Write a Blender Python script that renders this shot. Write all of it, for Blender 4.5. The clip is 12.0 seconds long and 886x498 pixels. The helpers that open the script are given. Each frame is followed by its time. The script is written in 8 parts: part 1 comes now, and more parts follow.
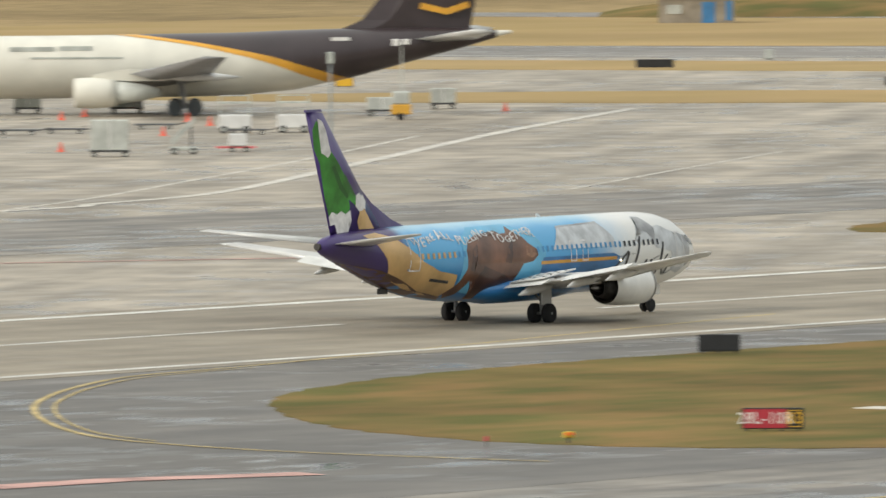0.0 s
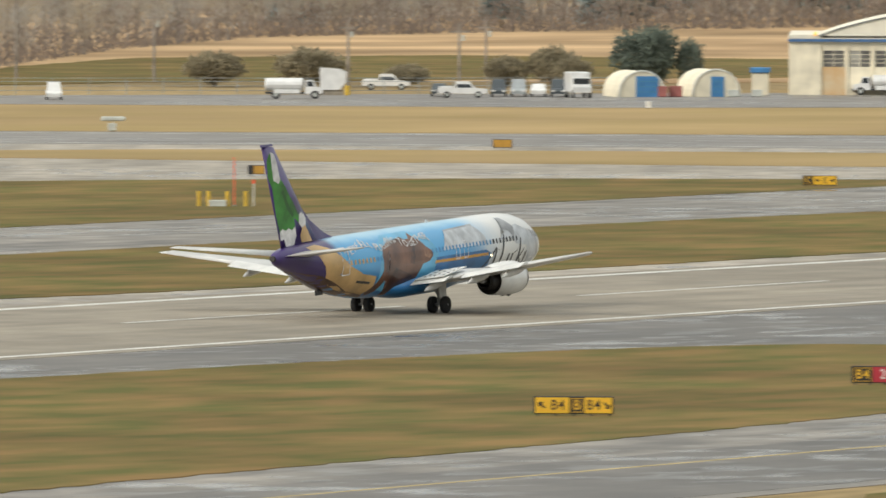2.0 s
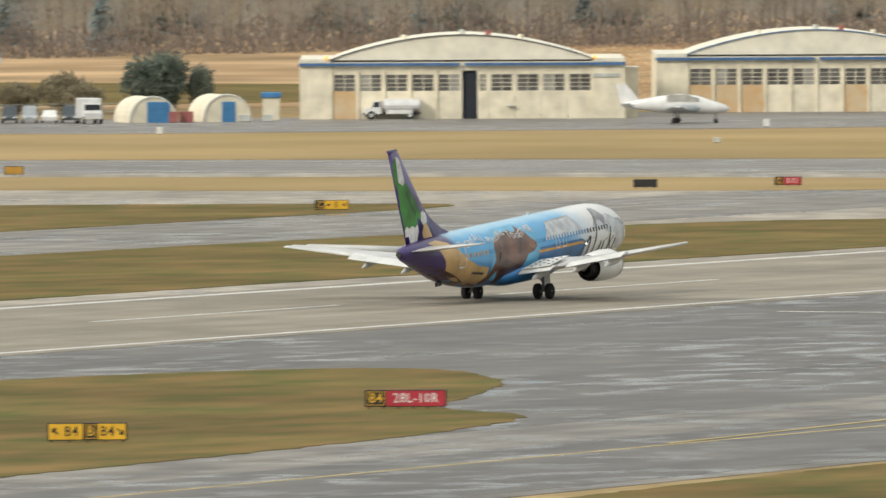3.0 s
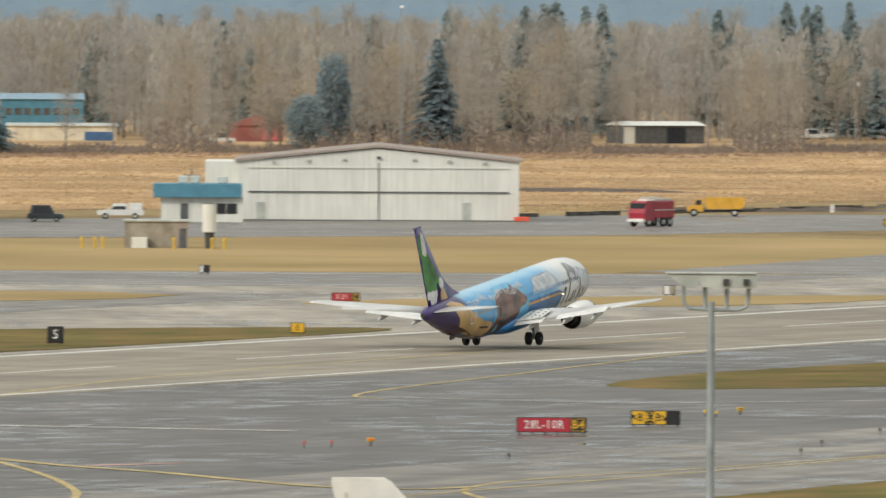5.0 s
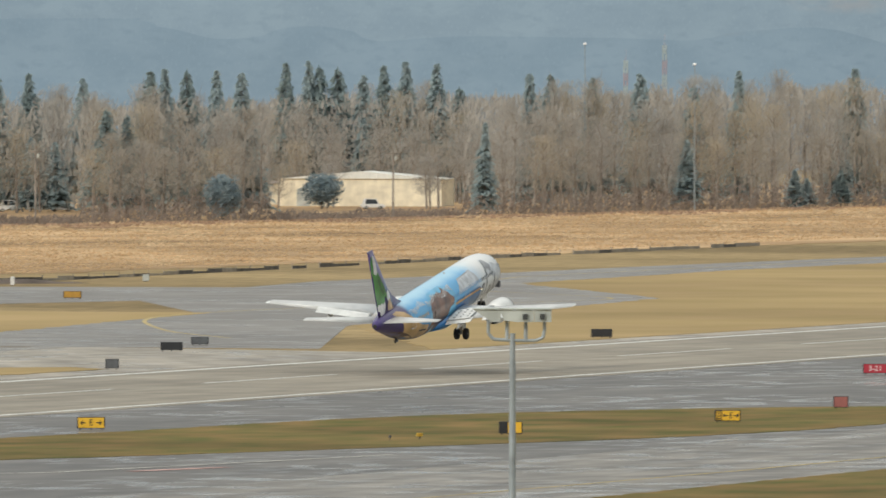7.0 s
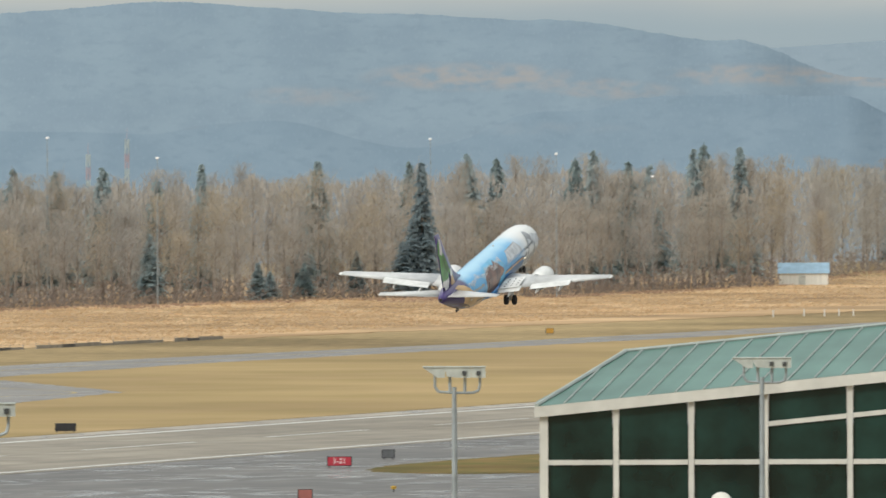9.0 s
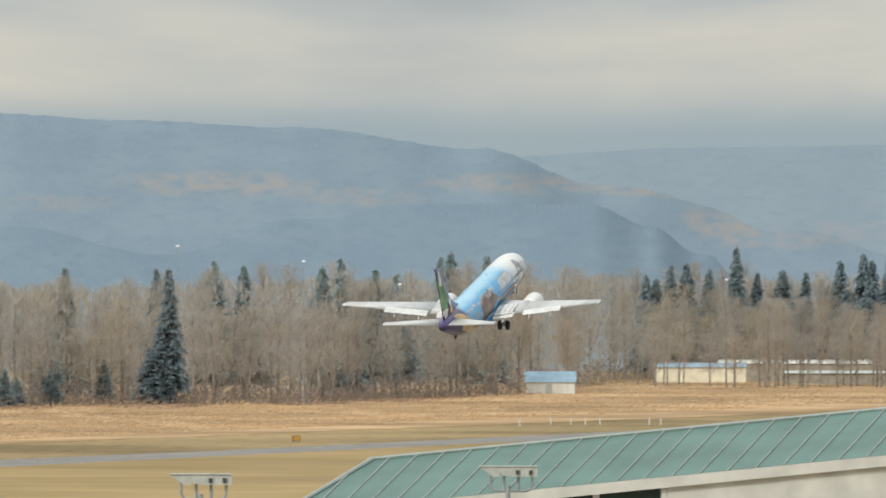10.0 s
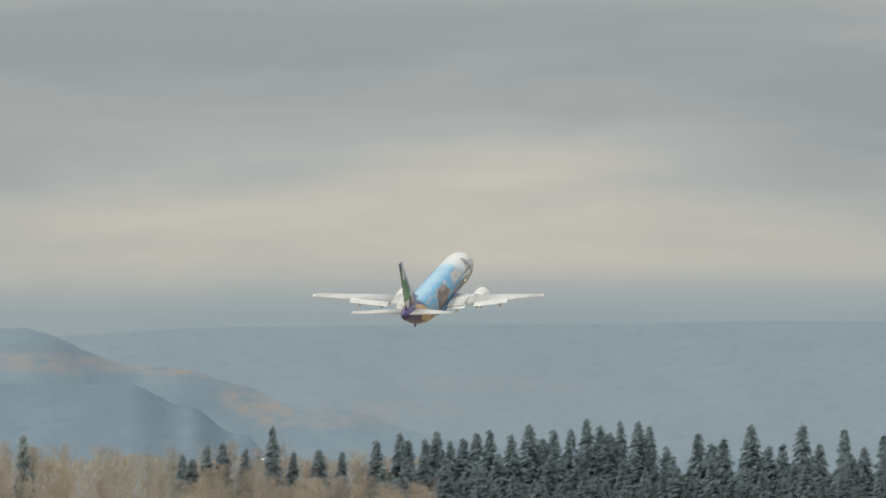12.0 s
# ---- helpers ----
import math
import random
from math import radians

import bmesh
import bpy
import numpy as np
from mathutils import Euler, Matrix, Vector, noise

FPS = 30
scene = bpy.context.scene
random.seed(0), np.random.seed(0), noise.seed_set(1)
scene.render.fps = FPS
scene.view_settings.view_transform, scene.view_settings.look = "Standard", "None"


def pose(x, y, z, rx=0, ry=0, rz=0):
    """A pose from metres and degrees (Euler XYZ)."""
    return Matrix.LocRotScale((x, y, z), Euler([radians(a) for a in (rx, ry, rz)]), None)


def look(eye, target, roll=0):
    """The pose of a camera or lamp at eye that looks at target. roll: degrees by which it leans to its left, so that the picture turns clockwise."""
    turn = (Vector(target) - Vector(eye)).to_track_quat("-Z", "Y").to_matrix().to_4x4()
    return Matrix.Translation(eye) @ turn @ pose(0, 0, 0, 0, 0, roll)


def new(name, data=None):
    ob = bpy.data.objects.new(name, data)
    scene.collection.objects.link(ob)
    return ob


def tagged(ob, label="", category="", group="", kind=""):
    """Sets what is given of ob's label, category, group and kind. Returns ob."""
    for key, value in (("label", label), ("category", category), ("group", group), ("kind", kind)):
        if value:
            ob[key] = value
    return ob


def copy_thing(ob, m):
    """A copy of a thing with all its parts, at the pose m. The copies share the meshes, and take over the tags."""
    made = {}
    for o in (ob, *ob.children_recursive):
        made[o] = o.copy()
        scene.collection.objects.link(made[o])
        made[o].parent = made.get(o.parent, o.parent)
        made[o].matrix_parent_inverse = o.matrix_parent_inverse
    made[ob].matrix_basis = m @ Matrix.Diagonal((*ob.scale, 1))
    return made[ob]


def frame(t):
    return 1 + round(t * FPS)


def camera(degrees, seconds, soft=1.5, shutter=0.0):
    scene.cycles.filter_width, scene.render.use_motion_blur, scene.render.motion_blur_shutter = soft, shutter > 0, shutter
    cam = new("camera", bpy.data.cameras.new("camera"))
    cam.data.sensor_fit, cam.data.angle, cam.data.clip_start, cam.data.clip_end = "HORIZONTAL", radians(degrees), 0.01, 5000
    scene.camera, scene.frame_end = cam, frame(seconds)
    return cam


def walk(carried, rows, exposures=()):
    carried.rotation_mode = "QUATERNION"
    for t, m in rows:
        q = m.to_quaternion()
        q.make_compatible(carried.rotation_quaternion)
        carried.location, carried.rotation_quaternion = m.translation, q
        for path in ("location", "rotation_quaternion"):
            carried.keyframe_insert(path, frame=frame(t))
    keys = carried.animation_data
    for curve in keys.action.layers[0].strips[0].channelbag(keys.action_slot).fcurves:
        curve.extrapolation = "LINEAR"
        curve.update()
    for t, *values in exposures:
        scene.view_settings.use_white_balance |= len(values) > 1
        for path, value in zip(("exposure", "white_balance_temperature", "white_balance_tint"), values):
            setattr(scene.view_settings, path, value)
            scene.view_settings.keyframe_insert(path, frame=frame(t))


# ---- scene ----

EYE = 28.58
AIM = (  # seconds, bearing from the runway's direction, tilt, roll
    (0, -32.982, -1.913, -0.23), (0.3, -31.908, -1.891, -0.41), (0.5, -31.130, -1.851, -0.37),
    (0.6, -30.750, -1.836, -0.60), (0.9, -29.636, -1.788, -0.24), (1, -29.362, -1.775, -0.40),
    (1.2, -28.734, -1.748, -0.07), (1.5, -27.963, -1.627, -0.10), (2, -26.797, -1.593, 0.14),
    (2.5, -25.823, -1.548, 0.03), (2.7, -25.456, -1.533, -0.11), (4.3, -22.245, -1.185, 0.10),
    (4.5, -21.850, -1.140, 0.23), (5, -21.034, -1.056, 0.31), (5.5, -20.068, -0.984, -0.01),
    (6, -19.211, -0.916, 0.24), (6.5, -18.390, -0.852, 0.30), (6.7, -18.135, -0.822, 0.21),
    (8.3, -16.563, -0.528, -0.16), (8.5, -16.283, -0.478, -0.10), (9, -15.722, -0.400, -0.23),
    (9.5, -15.251, -0.169, -0.03), (10, -14.731, 0.020, 0.04), (10.5, -14.300, 0.195, 0.27),
    (11, -13.890, 0.382, 0.01), (11.5, -13.497, 0.540, -0.13), (12, -12.915, 0.724, 0.01),
)


def aim(bearing, tilt, roll):
    return pose(0, 0, EYE, 90 + tilt, 0, -bearing) @ pose(0, 0, 0, 0, 0, roll)


cam = camera(3.469, 12.0, soft=1.6, shutter=0.22)
EXPOSURES = ((0, 0.10, 6500, 10), (2.5, 0.08, 6500, 10), (4.5, 0.0, 6500, 10), (6.5, -0.08, 6400, 10), (9, 0.04, 6250, 10), (11, -0.04, 6350, 10), (12, -0.18, 6450, 10))
walk(cam, [(t, aim(b, e, r)) for t, b, e, r in AIM], EXPOSURES)

# ---- sky and sun: a broken winter overcast, low sun behind cloud to the south ----
SUN_EL, SUN_AZ = 30.0, 209.0   # degrees; azimuth clockwise from the runway's direction


def make_world():
    w = bpy.data.worlds.new("world")
    scene.world = w
    w.use_nodes = True
    nt = w.node_tree
    nt.nodes.clear()
    N, L = nt.nodes.new, nt.links.new
    sky = N("ShaderNodeTexSky")
    sky.sky_type, sky.sun_disc = "NISHITA", False
    sky.sun_elevation, sky.sun_rotation = radians(SUN_EL), radians(SUN_AZ)
    co = N("ShaderNodeTexCoord")
    sep = N("ShaderNodeSeparateXYZ")
    L(co.outputs["Generated"], sep.inputs[0])
    mp = N("ShaderNodeMapping")
    mp.inputs["Scale"].default_value = (13, 13, 64)
    L(co.outputs["Generated"], mp.inputs["Vector"])
    n1 = N("ShaderNodeTexNoise")
    n1.inputs["Scale"].default_value, n1.inputs["Detail"].default_value = 1.0, 6.0
    n1.inputs["Roughness"].default_value, n1.inputs["Distortion"].default_value = 0.5, 0.25
    L(mp.outputs[0], n1.inputs["Vector"])
    ramp = N("ShaderNodeValToRGB")
    els = ramp.color_ramp.elements
    els[0].position, els[0].color = 0.36, (0.315, 0.345, 0.36, 1)
    els[1].position, els[1].color = 0.64, (0.61, 0.575, 0.495, 1)
    mid = els.new(0.52)
    mid.color = (0.435, 0.455, 0.445, 1)
    L(n1.outputs["Fac"], ramp.inputs[0])
    # an overcast sky is brighter towards the zenith
    up = N("ShaderNodeMapRange")
    up.inputs["From Min"].default_value, up.inputs["From Max"].default_value = 0.0, 1.0
    up.inputs["To Min"].default_value, up.inputs["To Max"].default_value = 0.95, 2.4
    L(sep.outputs["Z"], up.inputs["Value"])
    vm = N("ShaderNodeVectorMath")
    vm.operation = "SCALE"
    # a creamy break in the cloud low down, and blue-grey murk on the horizon

    def zone(z0, z1):
        q = N("ShaderNodeMapRange")
        q.interpolation_type = "SMOOTHSTEP"
        q.inputs["From Min"].default_value, q.inputs["From Max"].default_value = z0, z1
        L(sep.outputs["Z"], q.inputs["Value"])
        return q.outputs[0]

    def times(a, c):
        q = N("ShaderNodeMath")
        q.operation = "MULTIPLY"
        for i, v in enumerate((a, c)):
            if isinstance(v, float):
                q.inputs[i].default_value = v
            else:
                L(v, q.inputs[i])
        return q.outputs[0]

    def blend(a, c, f):
        q = N("ShaderNodeMix")
        q.data_type = "RGBA"
        ia, ib = [i for i in q.inputs if i.type == "RGBA"]
        L(a, ia)
        ib.default_value = (*c, 1)
        L(f, q.inputs[0])
        return [o for o in q.outputs if o.type == "RGBA"][0]
    soft = N("ShaderNodeMapRange")
    soft.inputs["From Min"].default_value, soft.inputs["From Max"].default_value = 0.40, 0.62
    soft.inputs["To Min"].default_value, soft.inputs["To Max"].default_value = 0.05, 1.0
    L(n1.outputs["Fac"], soft.inputs["Value"])
    tone = blend(ramp.outputs[0], (0.63, 0.585, 0.485), times(times(zone(0.0085, 0.0125), zone(0.0185, 0.0135)), times(soft.outputs[0], 0.6)))
    tone = blend(tone, (0.30, 0.375, 0.405), times(zone(0.0122, 0.0078), 0.9))
    L(tone, vm.inputs[0])
    L(up.outputs[0], vm.inputs["Scale"])
    cloud = N("ShaderNodeBackground")
    L(vm.outputs[0], cloud.inputs["Color"])
    cloud.inputs["Strength"].default_value = 1.16
    blue = N("ShaderNodeBackground")
    L(sky.outputs[0], blue.inputs["Color"])
    blue.inputs["Strength"].default_value = 0.07
    mix = N("ShaderNodeMixShader")
    mix.inputs[0].default_value = 0.12
    L(cloud.outputs[0], mix.inputs[1])
    L(blue.outputs[0], mix.inputs[2])
    out = N("ShaderNodeOutputWorld")
    L(mix.outputs[0], out.inputs[0])


make_world()
sun = new("sun", bpy.data.lights.new("sun", "SUN"))
sun.data.energy, sun.data.angle, sun.data.color = 2.1, radians(14), (1.0, 0.93, 0.82)
_a, _e = radians(SUN_AZ), radians(SUN_EL)
sun.matrix_world = look((0, 0, 0), (-math.sin(_a) * math.cos(_e), -math.cos(_a) * math.cos(_e), -math.sin(_e)))


# ---- materials ----
def mat(name, base, rough=0.7, var=0.12, scale=1.5, metal=0.0, bump=0.0, second=None, coat=0.0, stretch=None, spec=None,
        big=0.0, bigscale=0.05, emit=0.0):
    """Base colour with grain at one scale and blotches at another; stretch: a scale a axis for streaks."""
    m = bpy.data.materials.new(name)
    m.use_nodes = True
    nt = m.node_tree
    N, L = nt.nodes.new, nt.links.new
    b = nt.nodes["Principled BSDF"]
    b.inputs["Roughness"].default_value, b.inputs["Metallic"].default_value = rough, metal
    if coat:
        b.inputs["Coat Weight"].default_value, b.inputs["Coat Roughness"].default_value = coat, 0.12
    if spec is not None:
        b.inputs["Specular IOR Level"].default_value = spec
    co = N("ShaderNodeTexCoord")
    vec = co.outputs["Object"]
    if stretch:
        mp = N("ShaderNodeMapping")
        mp.inputs["Scale"].default_value = stretch
        L(vec, mp.inputs["Vector"])
        vec = mp.outputs[0]
    n = N("ShaderNodeTexNoise")
    n.inputs["Scale"].default_value, n.inputs["Detail"].default_value = scale, 4.0
    L(vec, n.inputs["Vector"])
    ramp = N("ShaderNodeValToRGB")
    c2 = second or tuple(c * (1 - 2.2 * var) for c in base)
    c1 = base if second else tuple(min(1, c * (1 + var)) for c in base)
    e = ramp.color_ramp.elements
    e[0].position, e[0].color = 0.34, (*c2, 1)
    e[1].position, e[1].color = 0.66, (*c1, 1)
    L(n.outputs["Fac"], ramp.inputs[0])
    col = ramp.outputs[0]
    if big:
        n2 = N("ShaderNodeTexNoise")
        n2.inputs["Scale"].default_value, n2.inputs["Detail"].default_value = bigscale, 3.0
        L(co.outputs["Object"], n2.inputs["Vector"])
        mr = N("ShaderNodeMapRange")
        mr.inputs["From Min"].default_value, mr.inputs["From Max"].default_value = 0.35, 0.65
        mr.inputs["To Min"].default_value, mr.inputs["To Max"].default_value = 1 - big, 1 + big
        L(n2.outputs["Fac"], mr.inputs["Value"])
        vm = N("ShaderNodeVectorMath")
        vm.operation = "SCALE"
        L(col, vm.inputs[0])
        L(mr.outputs[0], vm.inputs["Scale"])
        col = vm.outputs[0]
    L(col, b.inputs["Base Color"])
    if bump:
        bp = N("ShaderNodeBump")
        bp.inputs["Strength"].default_value, bp.inputs["Distance"].default_value = bump, 0.05
        L(n.outputs["Fac"], bp.inputs["Height"])
        L(bp.outputs[0], b.inputs["Normal"])
    if emit:
        b.inputs["Emission Color"].default_value, b.inputs["Emission Strength"].default_value = (*base, 1), emit
    return m


def pavement_mat(name, base, wet, rough, streak=(0.5, 0.02, 1), turn=0.0, tone=0.25):
    """Paving with slab joints, tar seams, long tyre streaks and damp patches that shine."""
    m = bpy.data.materials.new(name)
    m.use_nodes = True
    nt = m.node_tree
    N, L = nt.nodes.new, nt.links.new
    b = nt.nodes["Principled BSDF"]
    co = N("ShaderNodeTexCoord")

    def noise_at(scale, stretch, detail=4.0):
        mp = N("ShaderNodeMapping")
        mp.vector_type = "TEXTURE"
        mp.inputs["Scale"].default_value = tuple(1 / q for q in stretch)
        mp.inputs["Rotation"].default_value = (0, 0, radians(turn))
        L(co.outputs["Object"], mp.inputs["Vector"])
        n = N("ShaderNodeTexNoise")
        n.inputs["Scale"].default_value, n.inputs["Detail"].default_value = scale, detail
        L(mp.outputs[0], n.inputs["Vector"])
        return n.outputs["Fac"]

    def rng(v, a, c, lo, hi):
        r = N("ShaderNodeMapRange")
        for k, x in (("From Min", a), ("From Max", c), ("To Min", lo), ("To Max", hi)):
            r.inputs[k].default_value = x
        L(v, r.inputs["Value"])
        return r.outputs[0]

    def mul(a, c):
        r = N("ShaderNodeMath")
        r.operation = "MULTIPLY"
        L(a, r.inputs[0])
        L(c, r.inputs[1])
        return r.outputs[0]

    streaks = rng(noise_at(1.0, streak), 0.3, 0.7, 1 - tone * 0.7, 1 + tone * 0.7)
    patches = mul(rng(noise_at(0.035, (1, 1, 1)), 0.35, 0.65, 0.84, 1.14), rng(noise_at(0.22, (1, 0.7, 1), 6.0), 0.35, 0.65, 1 - tone * 0.6, 1 + tone * 0.6))
    fine = rng(noise_at(2.5, (1, 1, 1)), 0.3, 0.7, 0.93, 1.07)
    damp = mul(rng(noise_at(0.05, (1.0, 0.6, 1), 3.0), 0.42, 0.58, 0.0, 1.0), rng(noise_at(0.30, (1.0, 0.55, 1), 7.0), 0.50, 0.60, 0.0, 1.0))
    k = mul(mul(streaks, patches), fine)
    dry = mul(k, rng(damp, 0, 1, 1.0, 1 - wet * 0.45))
    vm = N("ShaderNodeVectorMath")
    vm.operation = "SCALE"
    vm.inputs[0].default_value = base
    L(dry, vm.inputs["Scale"])
    L(vm.outputs[0], b.inputs["Base Color"])
    L(rng(damp, 0, 1, rough, max(0.10, rough - wet * 0.75)), b.inputs["Roughness"])
    b.inputs["Specular IOR Level"].default_value = 0.35
    return m


M = dict(
    field=mat("dry_grass", (0.36, 0.262, 0.135), 0.95, second=(0.24, 0.18, 0.09), scale=0.5, stretch=(1, 0.25, 1), big=0.28, bigscale=0.012, spec=0.1),
    reed=mat("golden_reeds", (0.572, 0.392, 0.220), 0.95, second=(0.31, 0.205, 0.11), scale=0.045, stretch=(0.6, 0.35, 1), big=0.2, bigscale=0.02, spec=0.1),
    turf=mat("winter_turf", (0.215, 0.139, 0.054), 0.95, second=(0.108, 0.106, 0.032), scale=0.22, stretch=(1, 0.45, 1), big=0.2, bigscale=0.05, spec=0.1),
    turf2=mat("pale_turf", (0.385, 0.275, 0.137), 0.95, second=(0.325, 0.240, 0.108), scale=0.05, stretch=(1, 0.6, 1), big=0.13, bigscale=0.016, spec=0.1),
    runway=pavement_mat("grooved_concrete", (0.268, 0.233, 0.180), 0.12, 0.72, (0.32, 0.012, 1), 0, 0.22),
    taxi=pavement_mat("taxiway_concrete", (0.182, 0.161, 0.134), 0.8, 0.48, (0.35, 0.03, 1), 0, 0.55),
    apron=pavement_mat("apron_concrete", (0.318, 0.278, 0.222), 0.55, 0.58, (0.22, 0.018, 1), 25, 0.38),
    asphalt=pavement_mat("damp_asphalt", (0.113, 0.101, 0.087), 0.65, 0.48, (0.25, 0.022, 1), 0, 0.36),
    ramp=pavement_mat("ramp_asphalt", (0.205, 0.187, 0.166), 0.5, 0.55, (0.2, 0.03, 1), -74, 0.2),
    white_line=mat("white_marking", (0.68, 0.67, 0.62), 0.75, 0.1, 0.4),
    pale_line=mat("worn_marking", (0.60, 0.57, 0.51), 0.8, 0.12, 0.3),
    yellow_line=mat("yellow_marking", (0.50, 0.385, 0.17), 0.8, 0.12, 0.3),
    red_line=mat("red_marking", (0.55, 0.33, 0.29), 0.85, 0.2, 0.3),
)


# ---- helpers for building ----
def part(name, bm, material, parent, label="", smooth=False):
    me = bpy.data.meshes.new(name)
    bmesh.ops.recalc_face_normals(bm, faces=bm.faces)
    if smooth:
        for f in bm.faces:
            f.smooth = True
    bm.to_mesh(me)
    bm.free()
    me.materials.append(material)
    ob = new(name, me)
    ob.parent = parent
    if label:
        ob["label"] = label
    return ob


def thing(name, m, label, category, group="", kind=""):
    e = new(name)
    e.matrix_basis = m
    return tagged(e, label, category, group, kind)


def single(name, bm, material, m, label, category, group="", kind="", smooth=False):
    ob = part(name, bm, material, None, "", smooth)
    ob.matrix_basis = m
    return tagged(ob, label, category, group, kind)


def box(bm, x0, x1, y0, y1, z0, z1, bevel=0.0):
    vs = [bm.verts.new((x, y, z)) for z in (z0, z1) for x, y in ((x0, y0), (x1, y0), (x1, y1), (x0, y1))]
    fs = [bm.faces.new([vs[i] for i in q]) for q in
          ((3, 2, 1, 0), (4, 5, 6, 7), (0, 1, 5, 4), (1, 2, 6, 5), (2, 3, 7, 6), (3, 0, 4, 7))]
    if bevel:
        bmesh.ops.bevel(bm, geom=list({e for f in fs for e in f.edges}), offset=bevel, segments=1, affect="EDGES")
    return bm


def B(*a, bevel=0.0):
    return box(bmesh.new(), *a, bevel=bevel)


def rod(bm, p, q, r0, r1=None, n=8):
    p, q = Vector(p), Vector(q)
    r1 = r0 if r1 is None else r1
    t = (q - p).to_track_quat("Z", "Y")
    rings = []
    for c, r in ((p, r0), (q, r1)):
        rings.append([bm.verts.new(c + t @ Vector((r * math.cos(2 * math.pi * i / n), r * math.sin(2 * math.pi * i / n), 0))) for i in range(n)])
    for i in range(n):
        bm.faces.new((rings[0][i], rings[0][(i + 1) % n], rings[1][(i + 1) % n], rings[1][i]))
    bm.faces.new(rings[0][::-1])
    bm.faces.new(rings[1])
    return bm


def loft(bm, rings, caps=True):
    rs = [[bm.verts.new(v) for v in r] for r in rings]
    n = len(rs[0])
    for a, b in zip(rs, rs[1:]):
        for i in range(n):
            bm.faces.new((a[i], a[(i + 1) % n], b[(i + 1) % n], b[i]))
    if caps:
        bm.faces.new(rs[0][::-1])
        bm.faces.new(rs[-1])
    return bm


def poly(bm, pts, z0, z1):
    lo = [bm.verts.new((x, y, z0)) for x, y in pts]
    hi = [bm.verts.new((x, y, z1)) for x, y in pts]
    n = len(pts)
    bm.faces.new(hi)
    bm.faces.new(lo[::-1])
    for i in range(n):
        bm.faces.new((lo[i], lo[(i + 1) % n], hi[(i + 1) % n], hi[i]))
    return bm


def rounded(pts, steps=3):
    """Corner cutting of a closed outline, for the swept edges of turf."""
    for _ in range(steps):
        out = []
        for (ax, ay), (bx, by) in zip(pts, pts[1:] + pts[:1]):
            out += [(ax * 0.75 + bx * 0.25, ay * 0.75 + by * 0.25), (ax * 0.25 + bx * 0.75, ay * 0.25 + by * 0.75)]
        pts = out
    return pts


def ragged(pts, step=1.2, amount=0.35, seed=1):
    r = random.Random(seed)
    out = []
    for (ax, ay), (bx, by) in zip(pts, pts[1:] + pts[:1]):
        n = max(1, int(math.hypot(bx - ax, by - ay) / step))
        for i in range(n):
            k = i / n
            out.append((ax + (bx - ax) * k + r.uniform(-amount, amount), ay + (by - ay) * k + r.uniform(-amount, amount)))
    return out


def strip(bm, pts, w, z0=0.0, z1=0.01):
    """A painted line of width w along pts."""
    left, right = [], []
    for i, (x, y) in enumerate(pts):
        a, b = pts[max(0, i - 1)], pts[min(len(pts) - 1, i + 1)]
        d = Vector((b[0] - a[0], b[1] - a[1])).normalized()
        left.append((x - d.y * w / 2, y + d.x * w / 2))
        right.append((x + d.y * w / 2, y - d.x * w / 2))
    for i in range(len(pts) - 1):
        bm.faces.new([bm.verts.new((x, y, z1)) for x, y in (left[i], right[i], right[i + 1], left[i + 1])])
    return bm


def curve(pts, n=10):
    """A smooth line through pts."""
    out = []
    for i in range(len(pts) - 1):
        p0, p1, p2, p3 = (Vector(pts[max(0, min(len(pts) - 1, i + k))]) for k in (-1, 0, 1, 2))
        for j in range(n):
            t = j / n
            v = 0.5 * (2 * p1 + (p2 - p0) * t + (2 * p0 - 5 * p1 + 4 * p2 - p3) * t * t + (3 * p1 - p0 - 3 * p2 + p3) * t ** 3)
            out.append((v.x, v.y))
    return out + [tuple(pts[-1])]


def structure(name, bm, material, label, category, m=None):
    return single(name, bm, material, m or Matrix(), label, category, kind="structure")


def lettering(txt, height, material, parent, m, name="lettering", depth=0.01, stretch=1.0):
    cu = bpy.data.curves.new("text", "FONT")
    cu.body, cu.size, cu.align_x, cu.align_y, cu.extrude = txt, height * 1.4, "CENTER", "CENTER", depth
    cu.resolution_u = 2
    cu.offset, cu.space_character = height * 0.008, 1.08
    tmp = new("text", cu)
    me = bpy.data.meshes.new_from_object(tmp.evaluated_get(bpy.context.evaluated_depsgraph_get()))
    bpy.data.objects.remove(tmp)
    me.transform(Matrix.Diagonal((stretch, 1, 1, 1)))
    me.materials.clear()
    me.materials.append(material)
    ob = new(name, me)
    ob.parent = parent
    ob.matrix_basis = m
    return ob


# ---- ground, paving and turf ----
structure("ground", poly(bmesh.new(), [(-4900, -1200), (2500, -1200), (2500, 4900), (-4900, 4900)], -1.0, 0.0), M["field"],
          "dry tan winter grassland reaching the hills", "ground")

